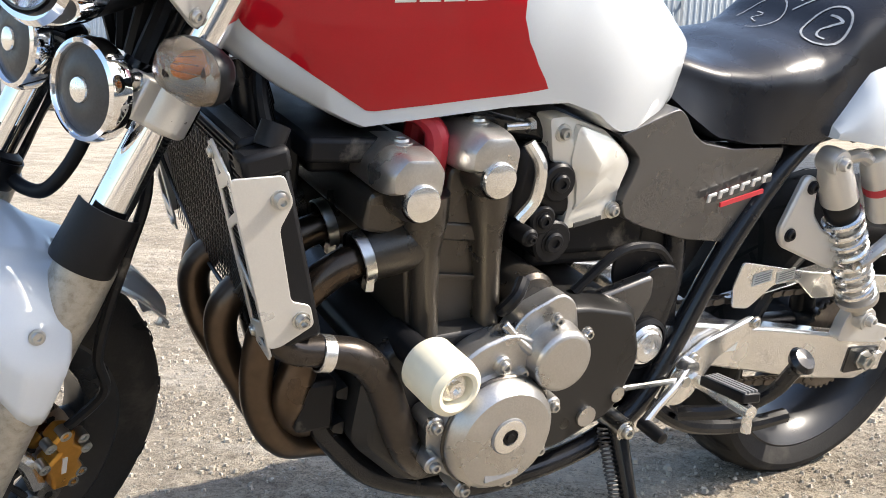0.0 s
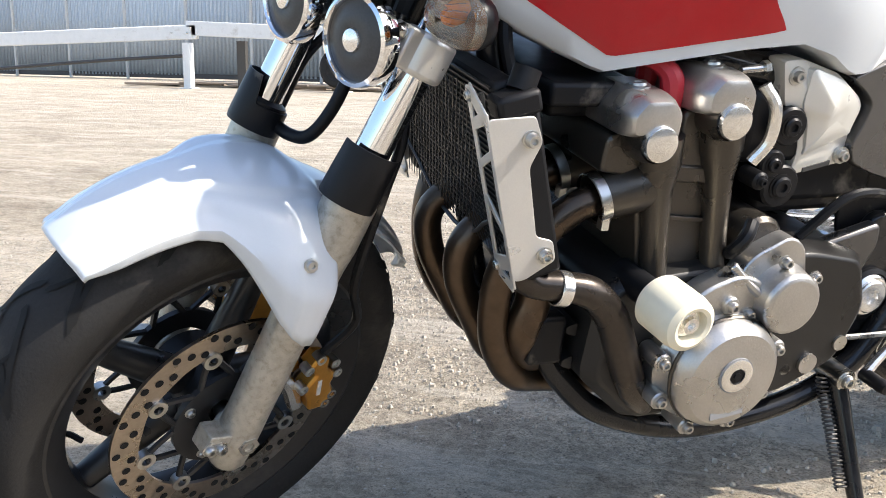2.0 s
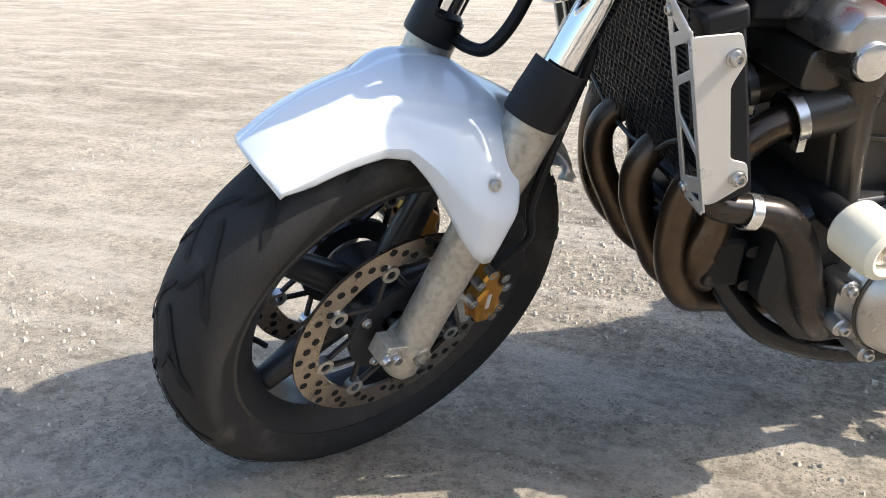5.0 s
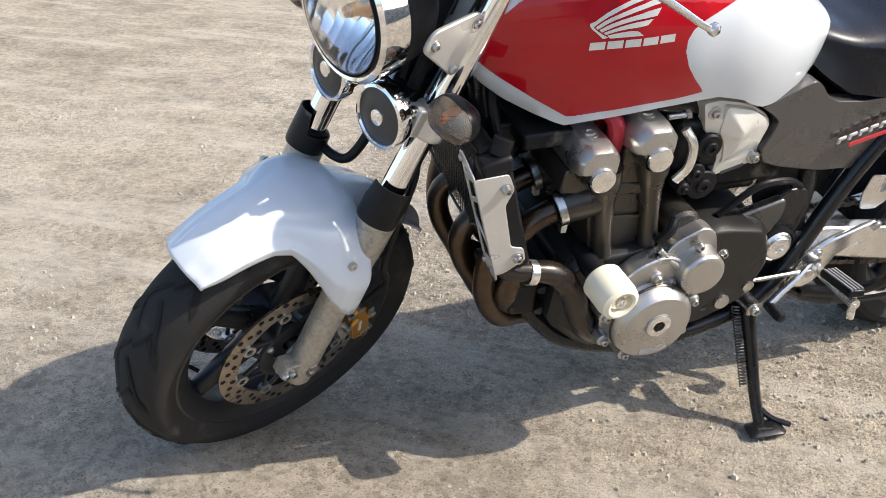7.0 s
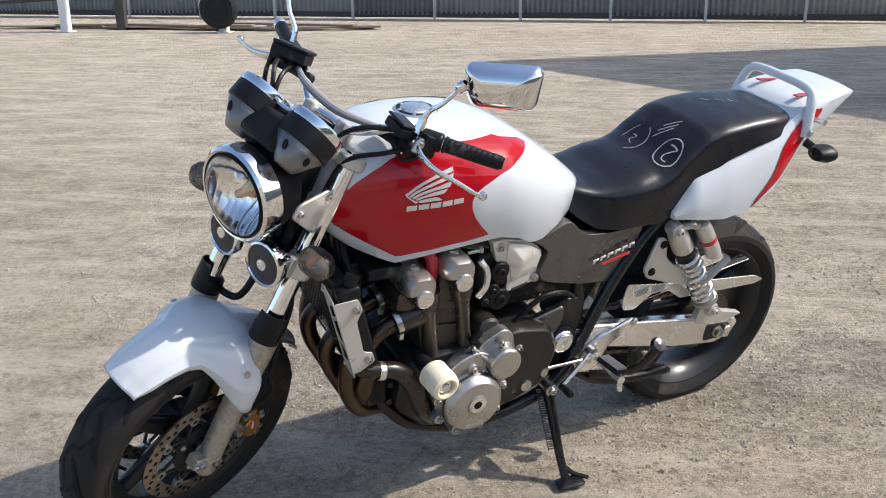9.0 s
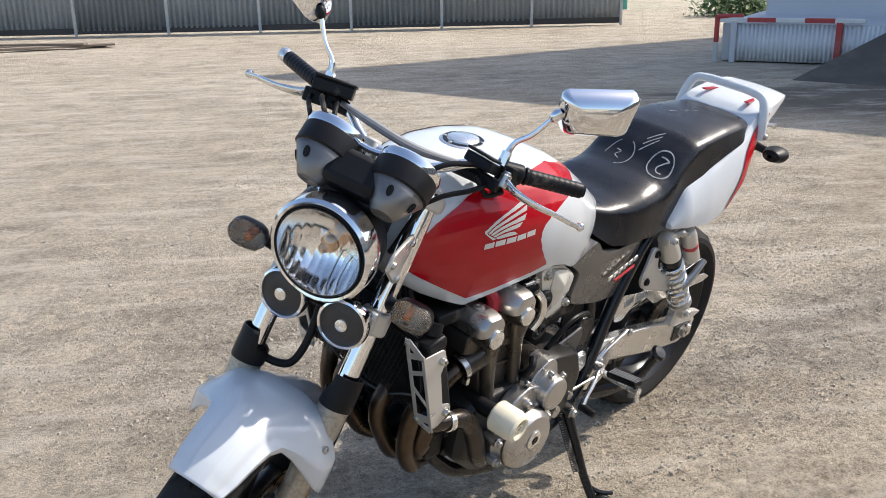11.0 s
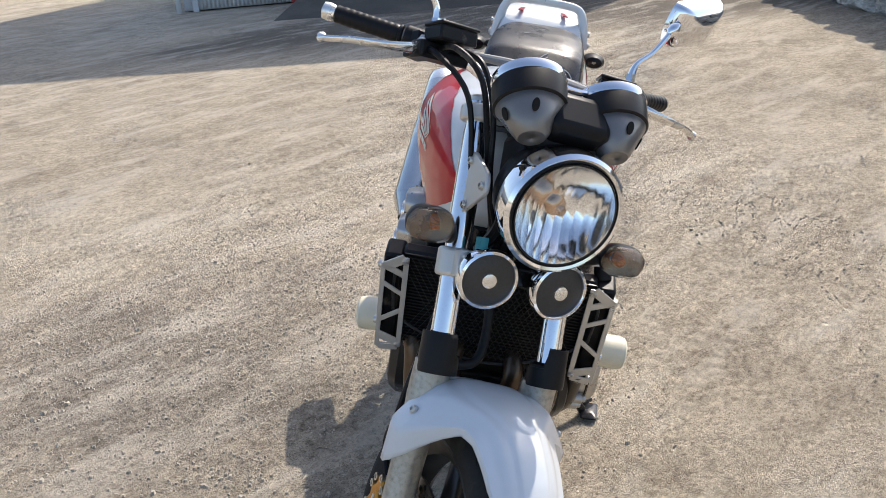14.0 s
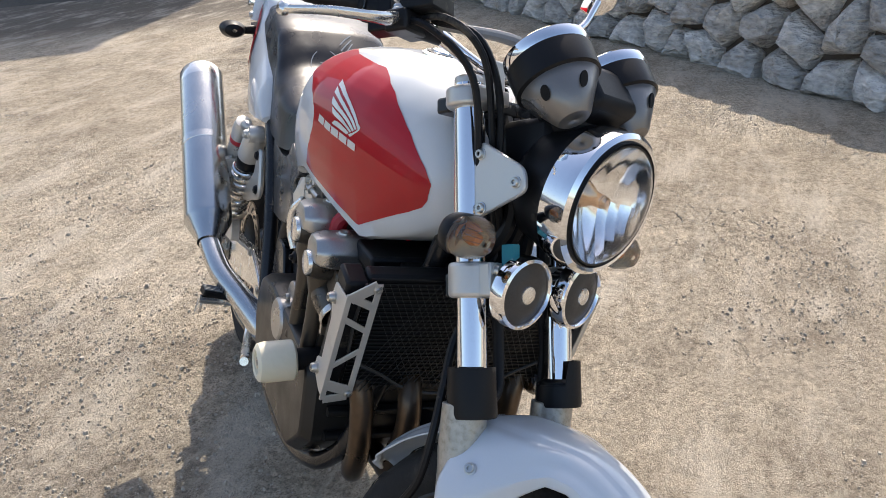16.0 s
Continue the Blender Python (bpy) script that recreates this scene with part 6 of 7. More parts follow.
    # rider footrest hanger
    HP = rounded([(0.475, 0.28), (0.455, 0.345), (0.40, 0.385), (0.300, 0.418), (0.285, 0.408), (0.30, 0.388), (0.37, 0.345), (0.40, 0.285), (0.425, 0.268)], 0.012)
    hp = part("footrest_hanger", xz_plate(HP, min(0.148 * s, 0.160 * s), max(0.148 * s, 0.160 * s)), POLISHED, bike, "polished footrest hanger plate", bevel=0.004)
    for x, z in ((0.424, 0.358), (0.298, 0.408)):
        part("hanger_bolt", bolt((x, 0.161 * s, z), (0, s, 0), 0.0095, 0.005), BOLT, hp)
    f0, f1 = Vector((0.418, 0.175 * s, 0.325)), Vector((0.432, 0.298 * s, 0.352))
    fr = part("footrest", join(tube([f0, f0 + (f1 - f0) * 0.5 + Vector((0, 0, -0.006)), f1 + Vector((0, 0, -0.012))], 0.011, 10), tube([f1 + Vector((0, -0.006 * s, -0.012)), f1 + Vector((0, 0, -0.045))], [0.007, 0.008], 8)), POLISHED, bike, "aluminium footrest with rubber pad")
    part("pad", box((f0 + f1) / 2 + Vector((-0.002, 0.006 * s, 0.01)), (0.034, 0.098, 0.016), pose(0, 0, 0, 13 * s, 0, -7 * s)), BLACK, fr, bevel=0.003)
    for k in range(4):
        part("pad_rib", box((f0 + f1) / 2 + Vector((-0.002 + 0.008 * (k - 1.5), 0.006 * s, 0.0195)), (0.003, 0.09, 0.004), pose(0, 0, 0, 13 * s, 0, -7 * s)), GREYPRINT, fr)
part("swingarm_bridge", box((0.36, 0, 0.36), (0.10, 0.23, 0.06)), POLISHED, bike, bevel=0.01)
CG = rounded([(0.29, 0.490), (0.10, 0.458), (-0.215, 0.425), (-0.255, 0.404), (-0.22, 0.394), (-0.03, 0.400), (0.08, 0.404), (0.14, 0.445), (0.20, 0.440), (0.25, 0.40), (0.29, 0.405), (0.30, 0.44)], 0.008)
guard = part("chain_guard", join(xz_plate(CG, 0.098, 0.102), box((0.06, 0.083, 0.452), (0.46, 0.036, 0.003), pose(0, 0, 0, 0, 9.5, 0))), POLISHED, bike, "polished chain guard with warning labels", bevel=0.002)
for x in (0.175, 0.235):
    part("warning_label", box((x, 0.1028, 0.458), (0.045, 0.001, 0.022), pose(0, 0, 0, 0, 10, 0)), LABEL, guard)
    for k in range(4):
        part("label_line", box((x, 0.1036, 0.451 + 0.0045 * k), (0.036, 0.001, 0.0016), pose(0, 0, 0, 0, 10, 0)), GREYPRINT, guard)
part("swingarm_label", box((0.325, 0.1468, 0.368), (0.03, 0.001, 0.034)), LABEL, bike)
# chain: side plates and rollers
links = []
pts = []
r1, r2 = 0.1, 0.036
c2 = Vector((0.60, 0.081, 0.375))
for i in range(120):
    t = i / 120
    if t < 0.34:
        pts.append(Vector((0.60, 0.081, 0.375 + r2)).lerp(Vector((0.0, 0.081, 0.315 + r1)), t / 0.34))
    elif t < 0.58:
        a = math.pi / 2 + math.pi * (t - 0.34) / 0.24
        pts.append(Vector((math.cos(a) * r1, 0.081, 0.315 + math.sin(a) * r1)))
    elif t < 0.92:
        q = (t - 0.58) / 0.34
        pts.append(Vector((0.0, 0.081, 0.315 - r1)).lerp(Vector((0.60, 0.081, 0.375 - r2)), q) - Vector((0, 0, 0.02 * math.sin(math.pi * q))))
    else:
        a = -math.pi / 2 + math.pi * (t - 0.92) / 0.08
        pts.append(c2 + Vector((math.cos(a) * r2, 0, math.sin(a) * r2)))
for i, p in enumerate(pts):
    q = pts[(i + 1) % len(pts)]
    d = q - p
    ang = -math.degrees(math.atan2(d.z, d.x))
    y = 0.0085 if i % 2 else 0.006
    links += [box((p + q) / 2 + Vector((0, e * y, 0)), (d.length * 1.25, 0.0016, 0.011), pose(0, 0, 0, 0, ang, 0)) for e in (1, -1)]
    links.append(cyl(p - Vector((0, 0.009, 0)), p + Vector((0, 0.009, 0)), 0.0042, n=8))
part("drive_chain", join(*links), CHAIN, bike, "oily drive chain")
# chalk marks on the seat: a ringed 2 with strokes, and a fainter ring
chalk(ring_pts((0.256, 0.102), 0.036), 0.0035)
chalk([(0.273, 0.118), (0.275, 0.104), (0.263, 0.097), (0.250, 0.106), (0.239, 0.118)], 0.0035)
chalk([(0.239, 0.118), (0.237, 0.105), (0.238, 0.091)], 0.0035, 3)
for k in range(3):
    chalk([(0.245 - 0.016 * k, 0.022), (0.225 - 0.016 * k, 0.04), (0.205 - 0.012 * k, 0.055)], 0.003, 3)
chalk(ring_pts((0.272, -0.02), 0.042, 20, 160), 0.0025)
chalk(ring_pts((0.272, -0.02), 0.042, 210, 280), 0.002)
chalk([(0.287, -0.01), (0.277, -0.028), (0.262, -0.02), (0.259, -0.035)], 0.0022)
for k in range(3):
    chalk([(0.06 - 0.03 * k, -0.02 + 0.02 * k), (0.045 - 0.03 * k, 0.0 + 0.02 * k)], 0.0025, 2)

# --- engine ---
# The cylinders lean forward: local block axes
TILT_E = pose(0, 0, 0, 0, 12, 0)


def yloft(outline, ys, scale=None):
    """A casting whose outline in x and z runs across the engine, from y to y, with a scale per station."""
    cx, cz = sum(p[0] for p in outline) / len(outline), sum(p[1] for p in outline) / len(outline)
    scale = scale or [1] * len(ys)
    return loft([[Vector((cx + (a - cx) * s, y, cz + (b - cz) * s)) for a, b in outline] for y, s in zip(ys, scale)])


barrel = rounded([(0.995, 0.61), (0.862, 0.622), (0.838, 0.46), (0.962, 0.44)], 0.012)
part("cylinder_block", yloft(barrel, [-0.176, -0.168, 0.168, 0.176], [0.97, 1, 1, 0.97]), CAST, bike, "painted cast cylinder block", bevel=0.003)
for s in (1, -1):
    for x0, z0, x1, z1 in ((0.976, 0.640, 0.946, 0.448), (0.890, 0.655, 0.858, 0.466)):
        part("cylinder_pillar", lathe([(0.031, -0.02), (0.029, 0.012), (0.020, 0.05), (0.0175, 0.10), (0.0175, 0.19), (0.021, 0.205)], (x0 - 0.004, 0.182 * s, z0), (x1 - x0, 0, z1 - z0), 20, True), CAST, bike)
    part("cylinder_seam", box((0.908, 0.176 * s, 0.548), (0.10, 0.012, 0.006), pose(0, 0, 0, 0, -6, 0)), CAST, bike, bevel=0.001)
    part("cylinder_web", box((0.930, 0.170 * s, 0.610), (0.10, 0.03, 0.024), pose(0, 0, 0, 0, -6, 0)), CAST, bike, bevel=0.004)
head = rounded([(1.050, 0.615), (1.045, 0.660), (0.96, 0.672), (0.955, 0.648), (0.945, 0.648), (0.942, 0.690), (0.862, 0.690), (0.858, 0.625), (0.97, 0.600)], 0.01)
part("cylinder_head", yloft(head, [-0.182, -0.172, 0.172, 0.182], [0.97, 1, 1, 0.97]), CAST, bike, "painted cast cylinder head", bevel=0.004)
for cx, cz, name in ((1.003, 0.685, "front"), (0.905, 0.710, "rear")):
    cam_out = rounded([(cx - 0.040, cz - 0.026), (cx + 0.040, cz - 0.020), (cx + 0.041, cz + 0.008), (cx + 0.022, cz + 0.031), (cx - 0.022, cz + 0.031), (cx - 0.041, cz + 0.008)], 0.007)
    cc = part("cam_cover", yloft(cam_out, [-0.219, -0.217, -0.208, -0.192, -0.18, -0.12, -0.112, 0.112, 0.12, 0.18, 0.192, 0.208, 0.217, 0.219], [0.55, 0.74, 0.9, 0.98, 1, 1, 0.9, 0.9, 1, 1, 0.98, 0.9, 0.74, 0.55]), ALU, bike, "cast aluminium cam cover", sharp=32)
    for s in (1, -1):
        p = Vector((cx - 0.005, 0.200 * s, cz - 0.024))
        part("cam_boss", lathe([(0.033, -0.06), (0.029, 0.002), (0.0245, 0.018)], p, (0, s, 0), 28), CAST, cc)
        part("cam_plug", lathe([(0.0222, 0.008), (0.0222, 0.022), (0.021, 0.0245), (0.019, 0.0255), (0.0, 0.0256)], p, (0, s, 0), 36), POLISHED, cc, "chrome cam end plug")
        part("cover_bolt", lathe([(0.015, -0.004), (0.015, 0.001), (0.011, 0.002), (0.010, 0.005), (0.005, 0.005), (0.005, 0.003), (0.0, 0.003)], (cx + 0.002, 0.165 * s, cz + 0.031), (0.1, 0, 1), 20), BOLT, cc)
for s in (1, -1):
    part("water_pipe", tube([(0.852, 0.20 * s, 0.725), (0.838, 0.212 * s, 0.70), (0.836, 0.212 * s, 0.66), (0.85, 0.205 * s, 0.63)], 0.008, 10), POLISHED, bike)
    part("spark_lead", tube([(0.955, 0.10 * s, 0.66), (0.955, 0.10 * s, 0.735), (1.0, 0.105 * s, 0.745), (1.08, 0.08 * s, 0.742)], [0.014, 0.014, 0.008, 0.007], 10), REDHOSE, bike, "red spark plug lead")
    part("spark_lead", tube([(0.955, 0.16 * s, 0.66), (0.955, 0.16 * s, 0.72), (0.975, 0.14 * s, 0.74), (1.02, 0.1 * s, 0.745)], [0.015, 0.015, 0.01, 0.008], 10), REDHOSE, bike, "red spark plug lead")
    part("hose_clip", join(cyl((0.875, 0.18 * s, 0.738), (0.845, 0.185 * s, 0.742), 0.005), lathe([(0.009, 0), (0.009, 0.008)], (0.848, 0.185 * s, 0.742), (-1, 0, 0.1), 6, True)), BOLT, bike)
case = rounded([(1.02, 0.46), (0.99, 0.48), (0.83, 0.49), (0.70, 0.50), (0.60, 0.48), (0.57, 0.40), (0.60, 0.31), (0.70, 0.265), (0.95, 0.255), (1.03, 0.33)], 0.02)
part("crankcase", yloft(case, [-0.20, -0.18, 0.18, 0.20], [0.93, 1, 1, 0.93]), DARKCASE, bike, "dark grey crankcase", bevel=0.004)
part("crankcase_rib", join(*[yloft(rounded([(1.03, 0.45 - 0.05 * k), (1.045, 0.445 - 0.05 * k), (1.045, 0.435 - 0.05 * k), (1.03, 0.43 - 0.05 * k)], 0.003), [-0.16, 0.16]) for k in range(3)]), DARKCASE, bike)


def side_casings(s):
    def put(name, vf, *more, **named):
        return part(name, vf if s > 0 else moved(vf, Matrix.Diagonal((1, 0.78, 1, 1))), *more, **named)

    c = Vector((0.858, 0.2 * s, 0.358))
    gen = put("generator_cover" if s > 0 else "clutch_cover", join(
        lathe([(0.088, 0.0), (0.088, 0.022), (0.083, 0.028), (0.079, 0.05), (0.075, 0.064), (0.066, 0.073), (0.045, 0.0765), (0.0, 0.077)], c, (0, s, 0), 56) if s > 0 else lathe([(0.088, 0.0), (0.088, 0.012), (0.080, 0.022), (0.070, 0.032), (0.045, 0.036), (0.0, 0.037)], c, (0, s, 0), 56),
        xz_plate(rounded([(0.935, 0.44), (0.90, 0.475), (0.845, 0.492), (0.80, 0.47), (0.775, 0.42), (0.80, 0.36), (0.92, 0.36)], 0.02), min(0.2 * s, 0.238 * s), max(0.2 * s, 0.238 * s))), ALU, bike, "bright cast aluminium engine side cover", bevel=0.004)
    if s < 0:
        c = c - Vector((0, 0.04 * s, 0))
    put("cover_inset", lathe([(0.024, 0.0755), (0.0235, 0.080), (0.020, 0.081), (0.0115, 0.081)], c + Vector((0.001, 0, 0.010)), (0, s, 0), 36), POLISHED, gen)
    put("plug_recess", lathe([(0.0118, 0.0805), (0.011, 0.0795), (0.006, 0.0795), (0.0055, 0.0815), (0.0, 0.0815)], c + Vector((0.001, 0, 0.010)), (0, s, 0), 6), BLACK, gen)
    put("plug_ring", lathe([(0.0255, 0.0762), (0.0255, 0.0785), (0.0238, 0.0788)], c + Vector((0.001, 0, 0.010)), (0, s, 0), 36), GREYPRINT, gen)
    if s > 0:
        put("cover_step", lathe([(0.0805, 0.046), (0.0815, 0.049), (0.0795, 0.052)], c, (0, s, 0), 48), CAST, gen)
    put("brand_mark", box(c + Vector((0.0, 0.0745 * s, -0.048)), (0.05, 0.003, 0.011), pose(0, 0, 0, 6 * s, 6, 0)), GREYPRINT, gen)
    if s < 0:
        c = c + Vector((0, 0.04 * s, 0))
    for a in (-150, -112, -70, -25, 168, 128, 88, 48, 12):
        q = Vector((math.cos(radians(a)) * 0.092, 0, math.sin(radians(a)) * 0.092))
        put("cover_screw", join(cyl(c + q, c + q + Vector((0, 0.044 * s, 0)), 0.0125, n=14, bev=0.002), bolt(c + q + Vector((0, 0.044 * s, 0)), (0, s, 0), 0.0078, 0.008)), ALU, gen)
    e = Vector((0.778, 0.2 * s, 0.452))
    st = put("starter_cover", join(lathe([(0.048, 0.0), (0.047, 0.03), (0.044, 0.045), (0.043, 0.058), (0.038, 0.063), (0.0, 0.064)], e, (0, s, 0), 40),
                                    xz_plate(rounded([(0.86, 0.46), (0.83, 0.51), (0.775, 0.535), (0.75, 0.52), (0.735, 0.47), (0.75, 0.41), (0.82, 0.41)], 0.015), min(0.195 * s, 0.228 * s), max(0.195 * s, 0.228 * s)),
                                    tube([(0.86, 0.225 * s, 0.50), (0.835, 0.234 * s, 0.475), (0.81, 0.24 * s, 0.455)], 0.007, 8)), ALU, bike, "bright cast starter gear cover", bevel=0.003)
    for a in (150, 80, -20, -75):
        q = Vector((math.cos(radians(a)) * 0.053, 0, math.sin(radians(a)) * 0.053))
        put("cover_screw", bolt(e + q + Vector((0, 0.038 * s, 0)), (0, s, 0), 0.0075, 0.009), ALU, st)
    put("starter_motor", cyl((0.80, 0.07 * s, 0.515), (0.80, 0.20 * s, 0.515), 0.036, n=28, bev=0.006), CAST, bike)
    SC = rounded([(0.735, 0.355), (0.745, 0.44), (0.72, 0.468), (0.672, 0.470), (0.635, 0.440), (0.625, 0.39), (0.64, 0.345), (0.675, 0.318), (0.715, 0.325)], 0.02)
    arm = rounded([(0.76, 0.462), (0.695, 0.474), (0.548, 0.512), (0.542, 0.475), (0.562, 0.43), (0.66, 0.405), (0.75, 0.41)], 0.012)
    put("case_arm", xz_plate(arm, min(0.135 * s, 0.158 * s), max(0.135 * s, 0.158 * s)), CASEARM, bike, "satin grey rear case arm", bevel=0.006)
    put("arm_bolt", bolt((0.612, 0.159 * s, 0.466), (0, s, 0), 0.010, 0.004), BLACK, bike)
    inner = rounded([(0.60, 0.62), (0.43, 0.64), (0.42, 0.55), (0.50, 0.40), (0.56, 0.42), (0.60, 0.50)], 0.012)
    put("inner_panel", xz_plate(inner, min(0.118 * s, 0.124 * s), max(0.118 * s, 0.124 * s)), BLACK, bike, bevel=0.002)
    put("sprocket_cover", pillow(SC, 0.168, 0.04, 0.012, 5, s, (0.1, 0.05)), DARKCASE, bike, "dark grey sprocket cover", sharp=50)
    put("case_screw", bolt((0.690, 0.186 * s, 0.455), (0, s, 0), 0.009), BLACK, bike)
    # crash protector
    m0, m1 = Vector((0.978, 0.16 * s, 0.470)), Vector((0.972, 0.238, 0.467)) if s > 0 else Vector((0.978, -0.216, 0.466))
    cp = part("crash_protector", lathe([(0.010, 0.0), (0.033, 0.0), (0.0365, 0.004), (0.0365, 0.052), (0.034, 0.064), (0.026, 0.069), (0.021, 0.067), (0.020, 0.055), (0.0, 0.054)], m1, m1 - m0, 40), IVORY, bike, "ivory nylon crash protector")
    part("protector_bolt", join(lathe([(0.017, 0.0545), (0.017, 0.058), (0.0105, 0.0585), (0.0105, 0.0655), (0.0055, 0.0655), (0.0055, 0.06), (0.0, 0.06)], m1, m1 - m0, 24)), POLISHED, cp)
    part("protector_stem", cyl(m0, m1, 0.020, n=20), BLACK, cp)


sides(side_casings)
for p, r in (((0.82, 0.21, 0.60), 0.012), ((0.79, 0.19, 0.615), 0.02), ((0.76, 0.18, 0.58), 0.03), ((0.72, 0.17, 0.66), 0.03), ((0.775, 0.19, 0.665), 0.026)):
    for s in (1, -1):
        part("throttle_fitting", join(cyl((p[0], (p[1] - 0.05) * s, p[2]), (p[0], (p[1] - 0.012) * s, p[2]), r, n=16, bev=0.003), bolt((p[0], (p[1] - 0.012) * s, p[2]), (0, s, 0), r * 0.5)), BLACK, bike)
for at, size in (((0.78, 0, 0.66), (0.10, 0.32, 0.10)), ((0.66, 0, 0.62), (0.20, 0.26, 0.16)), ((0.45, 0, 0.62), (0.24, 0.20, 0.16)), ((0.68, 0, 0.55), (0.16, 0.24, 0.06))):
    part("throttle_body", box(at, size), BLACK, bike, bevel=0.012)
part("breather_hose", tube([(0.84, 0.19, 0.50), (0.855, 0.215, 0.515), (0.845, 0.222, 0.535), (0.83, 0.21, 0.55)], 0.009, 10), BLACK, bike)
part("clutch_hose", tube([(0.70, 0.16, 0.50), (0.64, 0.17, 0.56), (0.57, 0.165, 0.56), (0.52, 0.15, 0.53)], 0.007, 8), BLACK, bike)

# --- exhaust ---
for y0, y1, y2 in ((0.165, 0.135, 0.085), (0.055, 0.06, 0.035), (-0.055, -0.06, -0.035), (-0.165, -0.135, -0.085)):
    outer = abs(y0) > 0.1
    pts = [(1.03, y0, 0.578), (1.07, y0, 0.562), (1.105, y0 * 0.98, 0.53), (1.135 if outer else 1.160, y1 * 1.05, 0.485), (1.142 if outer else 1.162, y1, 0.43), (1.132, y1 * 0.95, 0.365), (1.095, y1 * 0.88, 0.307), (1.03, y2 * 1.1, 0.278), (0.85, y2 * 0.9, 0.245), (0.62, y2 * 0.6 - 0.03, 0.235)]
    hd = part("header_pipe", tube(pts, 0.0205, 16), HEADER, bike, "heat-browned exhaust header pipe")
    fl = part("exhaust_port", lathe([(0.036, -0.02), (0.034, 0.02), (0.031, 0.045), (0.030, 0.06)], (0.985, y0, 0.592), (0.93, 0, -0.27), 24), CAST, hd)
    part("port_clamp", join(lathe([(0.032, 0.048), (0.0335, 0.049), (0.0335, 0.062), (0.032, 0.063)], (0.985, y0, 0.592), (0.93, 0, -0.27), 24), box((1.036, y0 * 1.02 + math.copysign(0.02, y0), 0.553), (0.010, 0.012, 0.016))), BOLT, hd)
part("collector", join(tube([(0.62, -0.04, 0.235), (0.575, -0.085, 0.245), (0.52, -0.150, 0.295), (0.455, -0.205, 0.352), (0.385, -0.245, 0.392), (0.300, -0.263, 0.436)], [0.05, 0.045, 0.034, 0.027, 0.0265, 0.026], 18)), STEEL, bike, "steel link pipe")
m0, m1 = Vector((0.308, -0.263, 0.432)), Vector((-0.186, -0.240, 0.744))
ml = (m1 - m0).length
muf = part("muffler", lathe([(0.029, 0.0), (0.030, 0.008), (0.055, 0.062), (0.0575, 0.068), (0.0575, ml - 0.05), (0.052, ml - 0.045)], m0, m1 - m0, 56), STEEL, bike, "brushed stainless steel muffler")
part("muffler_cap", lathe([(0.0575, ml - 0.05), (0.0578, ml - 0.012), (0.052, ml - 0.001), (0.046, ml), (0.024, ml), (0.023, ml - 0.03)], m0, m1 - m0, 48), POLISHED, muf)
part("muffler_strap", lathe([(0.0575, 0.30), (0.0585, 0.301), (0.0585, 0.322), (0.0575, 0.323)], m0, m1 - m0, 48), STEEL, muf)
part("muffler_bracket", join(box(m0 + (m1 - m0) * 0.42 + Vector((0.01, 0.06, 0.0)), (0.03, 0.03, 0.06)), bolt(m0 + (m1 - m0) * 0.42 + Vector((0.0, 0.055, 0.02)), (0.5, 0.4, 0.5), 0.009, 0.02)), SILVER, muf)

# --- radiator ---
rt, rb = Vector((1.203, 0, 0.717)), Vector((1.141, 0, 0.500))
ru = (rt - rb).normalized()
rn = Vector((ru.z, 0, -ru.x))
rm = Matrix.Translation((rt + rb) / 2) @ Matrix((( rn.x, 0, ru.x, 0), (0, 1, 0, 0), (rn.z, 0, ru.z, 0), (0, 0, 0, 1))) @ Matrix.Diagonal((1, 1.02, 1, 1))
rad = part("radiator", moved(box((-0.018, 0, 0), (0.03, 0.36, 0.232)), rm), BLACK, bike, "black radiator behind a wire mesh guard", bevel=0.006)
for s in (1, -1):
    part("side_tank", moved(join(box((-0.02, 0.196 * s, -0.014), (0.045, 0.032, 0.208)), box((-0.02, 0.196 * s, 0.096), (0.052, 0.036, 0.028))), rm), BLACK, rad, bevel=0.006)
part("filler_neck", moved(cyl((-0.03, 0.190, 0.105), (-0.045, 0.185, 0.125), 0.016), rm), BLACK, rad)
fins = [box((-0.001, 0, -0.112 + 0.008 * k), (0.003, 0.355, 0.0022)) for k in range(29)]
for f in fins:
    part("cooling_fin", moved(f, rm), DARKCASE, rad)
net = []
for k in range(-34, 35):
    y = 0.0115 * k
    for e in (1, -1):
        a, b = (y - 0.058 * e, -0.112), (y + 0.058 * e, 0.112)
        lim = 0.185
        if max(a[0], b[0]) <= lim and min(a[0], b[0]) >= -lim:
            net.append(cyl((0.012 + 0.0008 * e, a[0], a[1]), (0.012 + 0.0008 * e, b[0], b[1]), 0.0007, n=4))
part("mesh_guard", moved(join(*net, tube([(0.013, 0.187, 0.114), (0.013, 0.187, -0.02), (0.013, 0.12, -0.075), (0.013, 0.05, -0.118), (0.013, -0.05, -0.118), (0.013, -0.12, -0.075), (0.013, -0.187, -0.02), (0.013, -0.187, 0.114)], 0.003, 6, 2)), rm), WIRE, rad, "grey wire mesh guard")
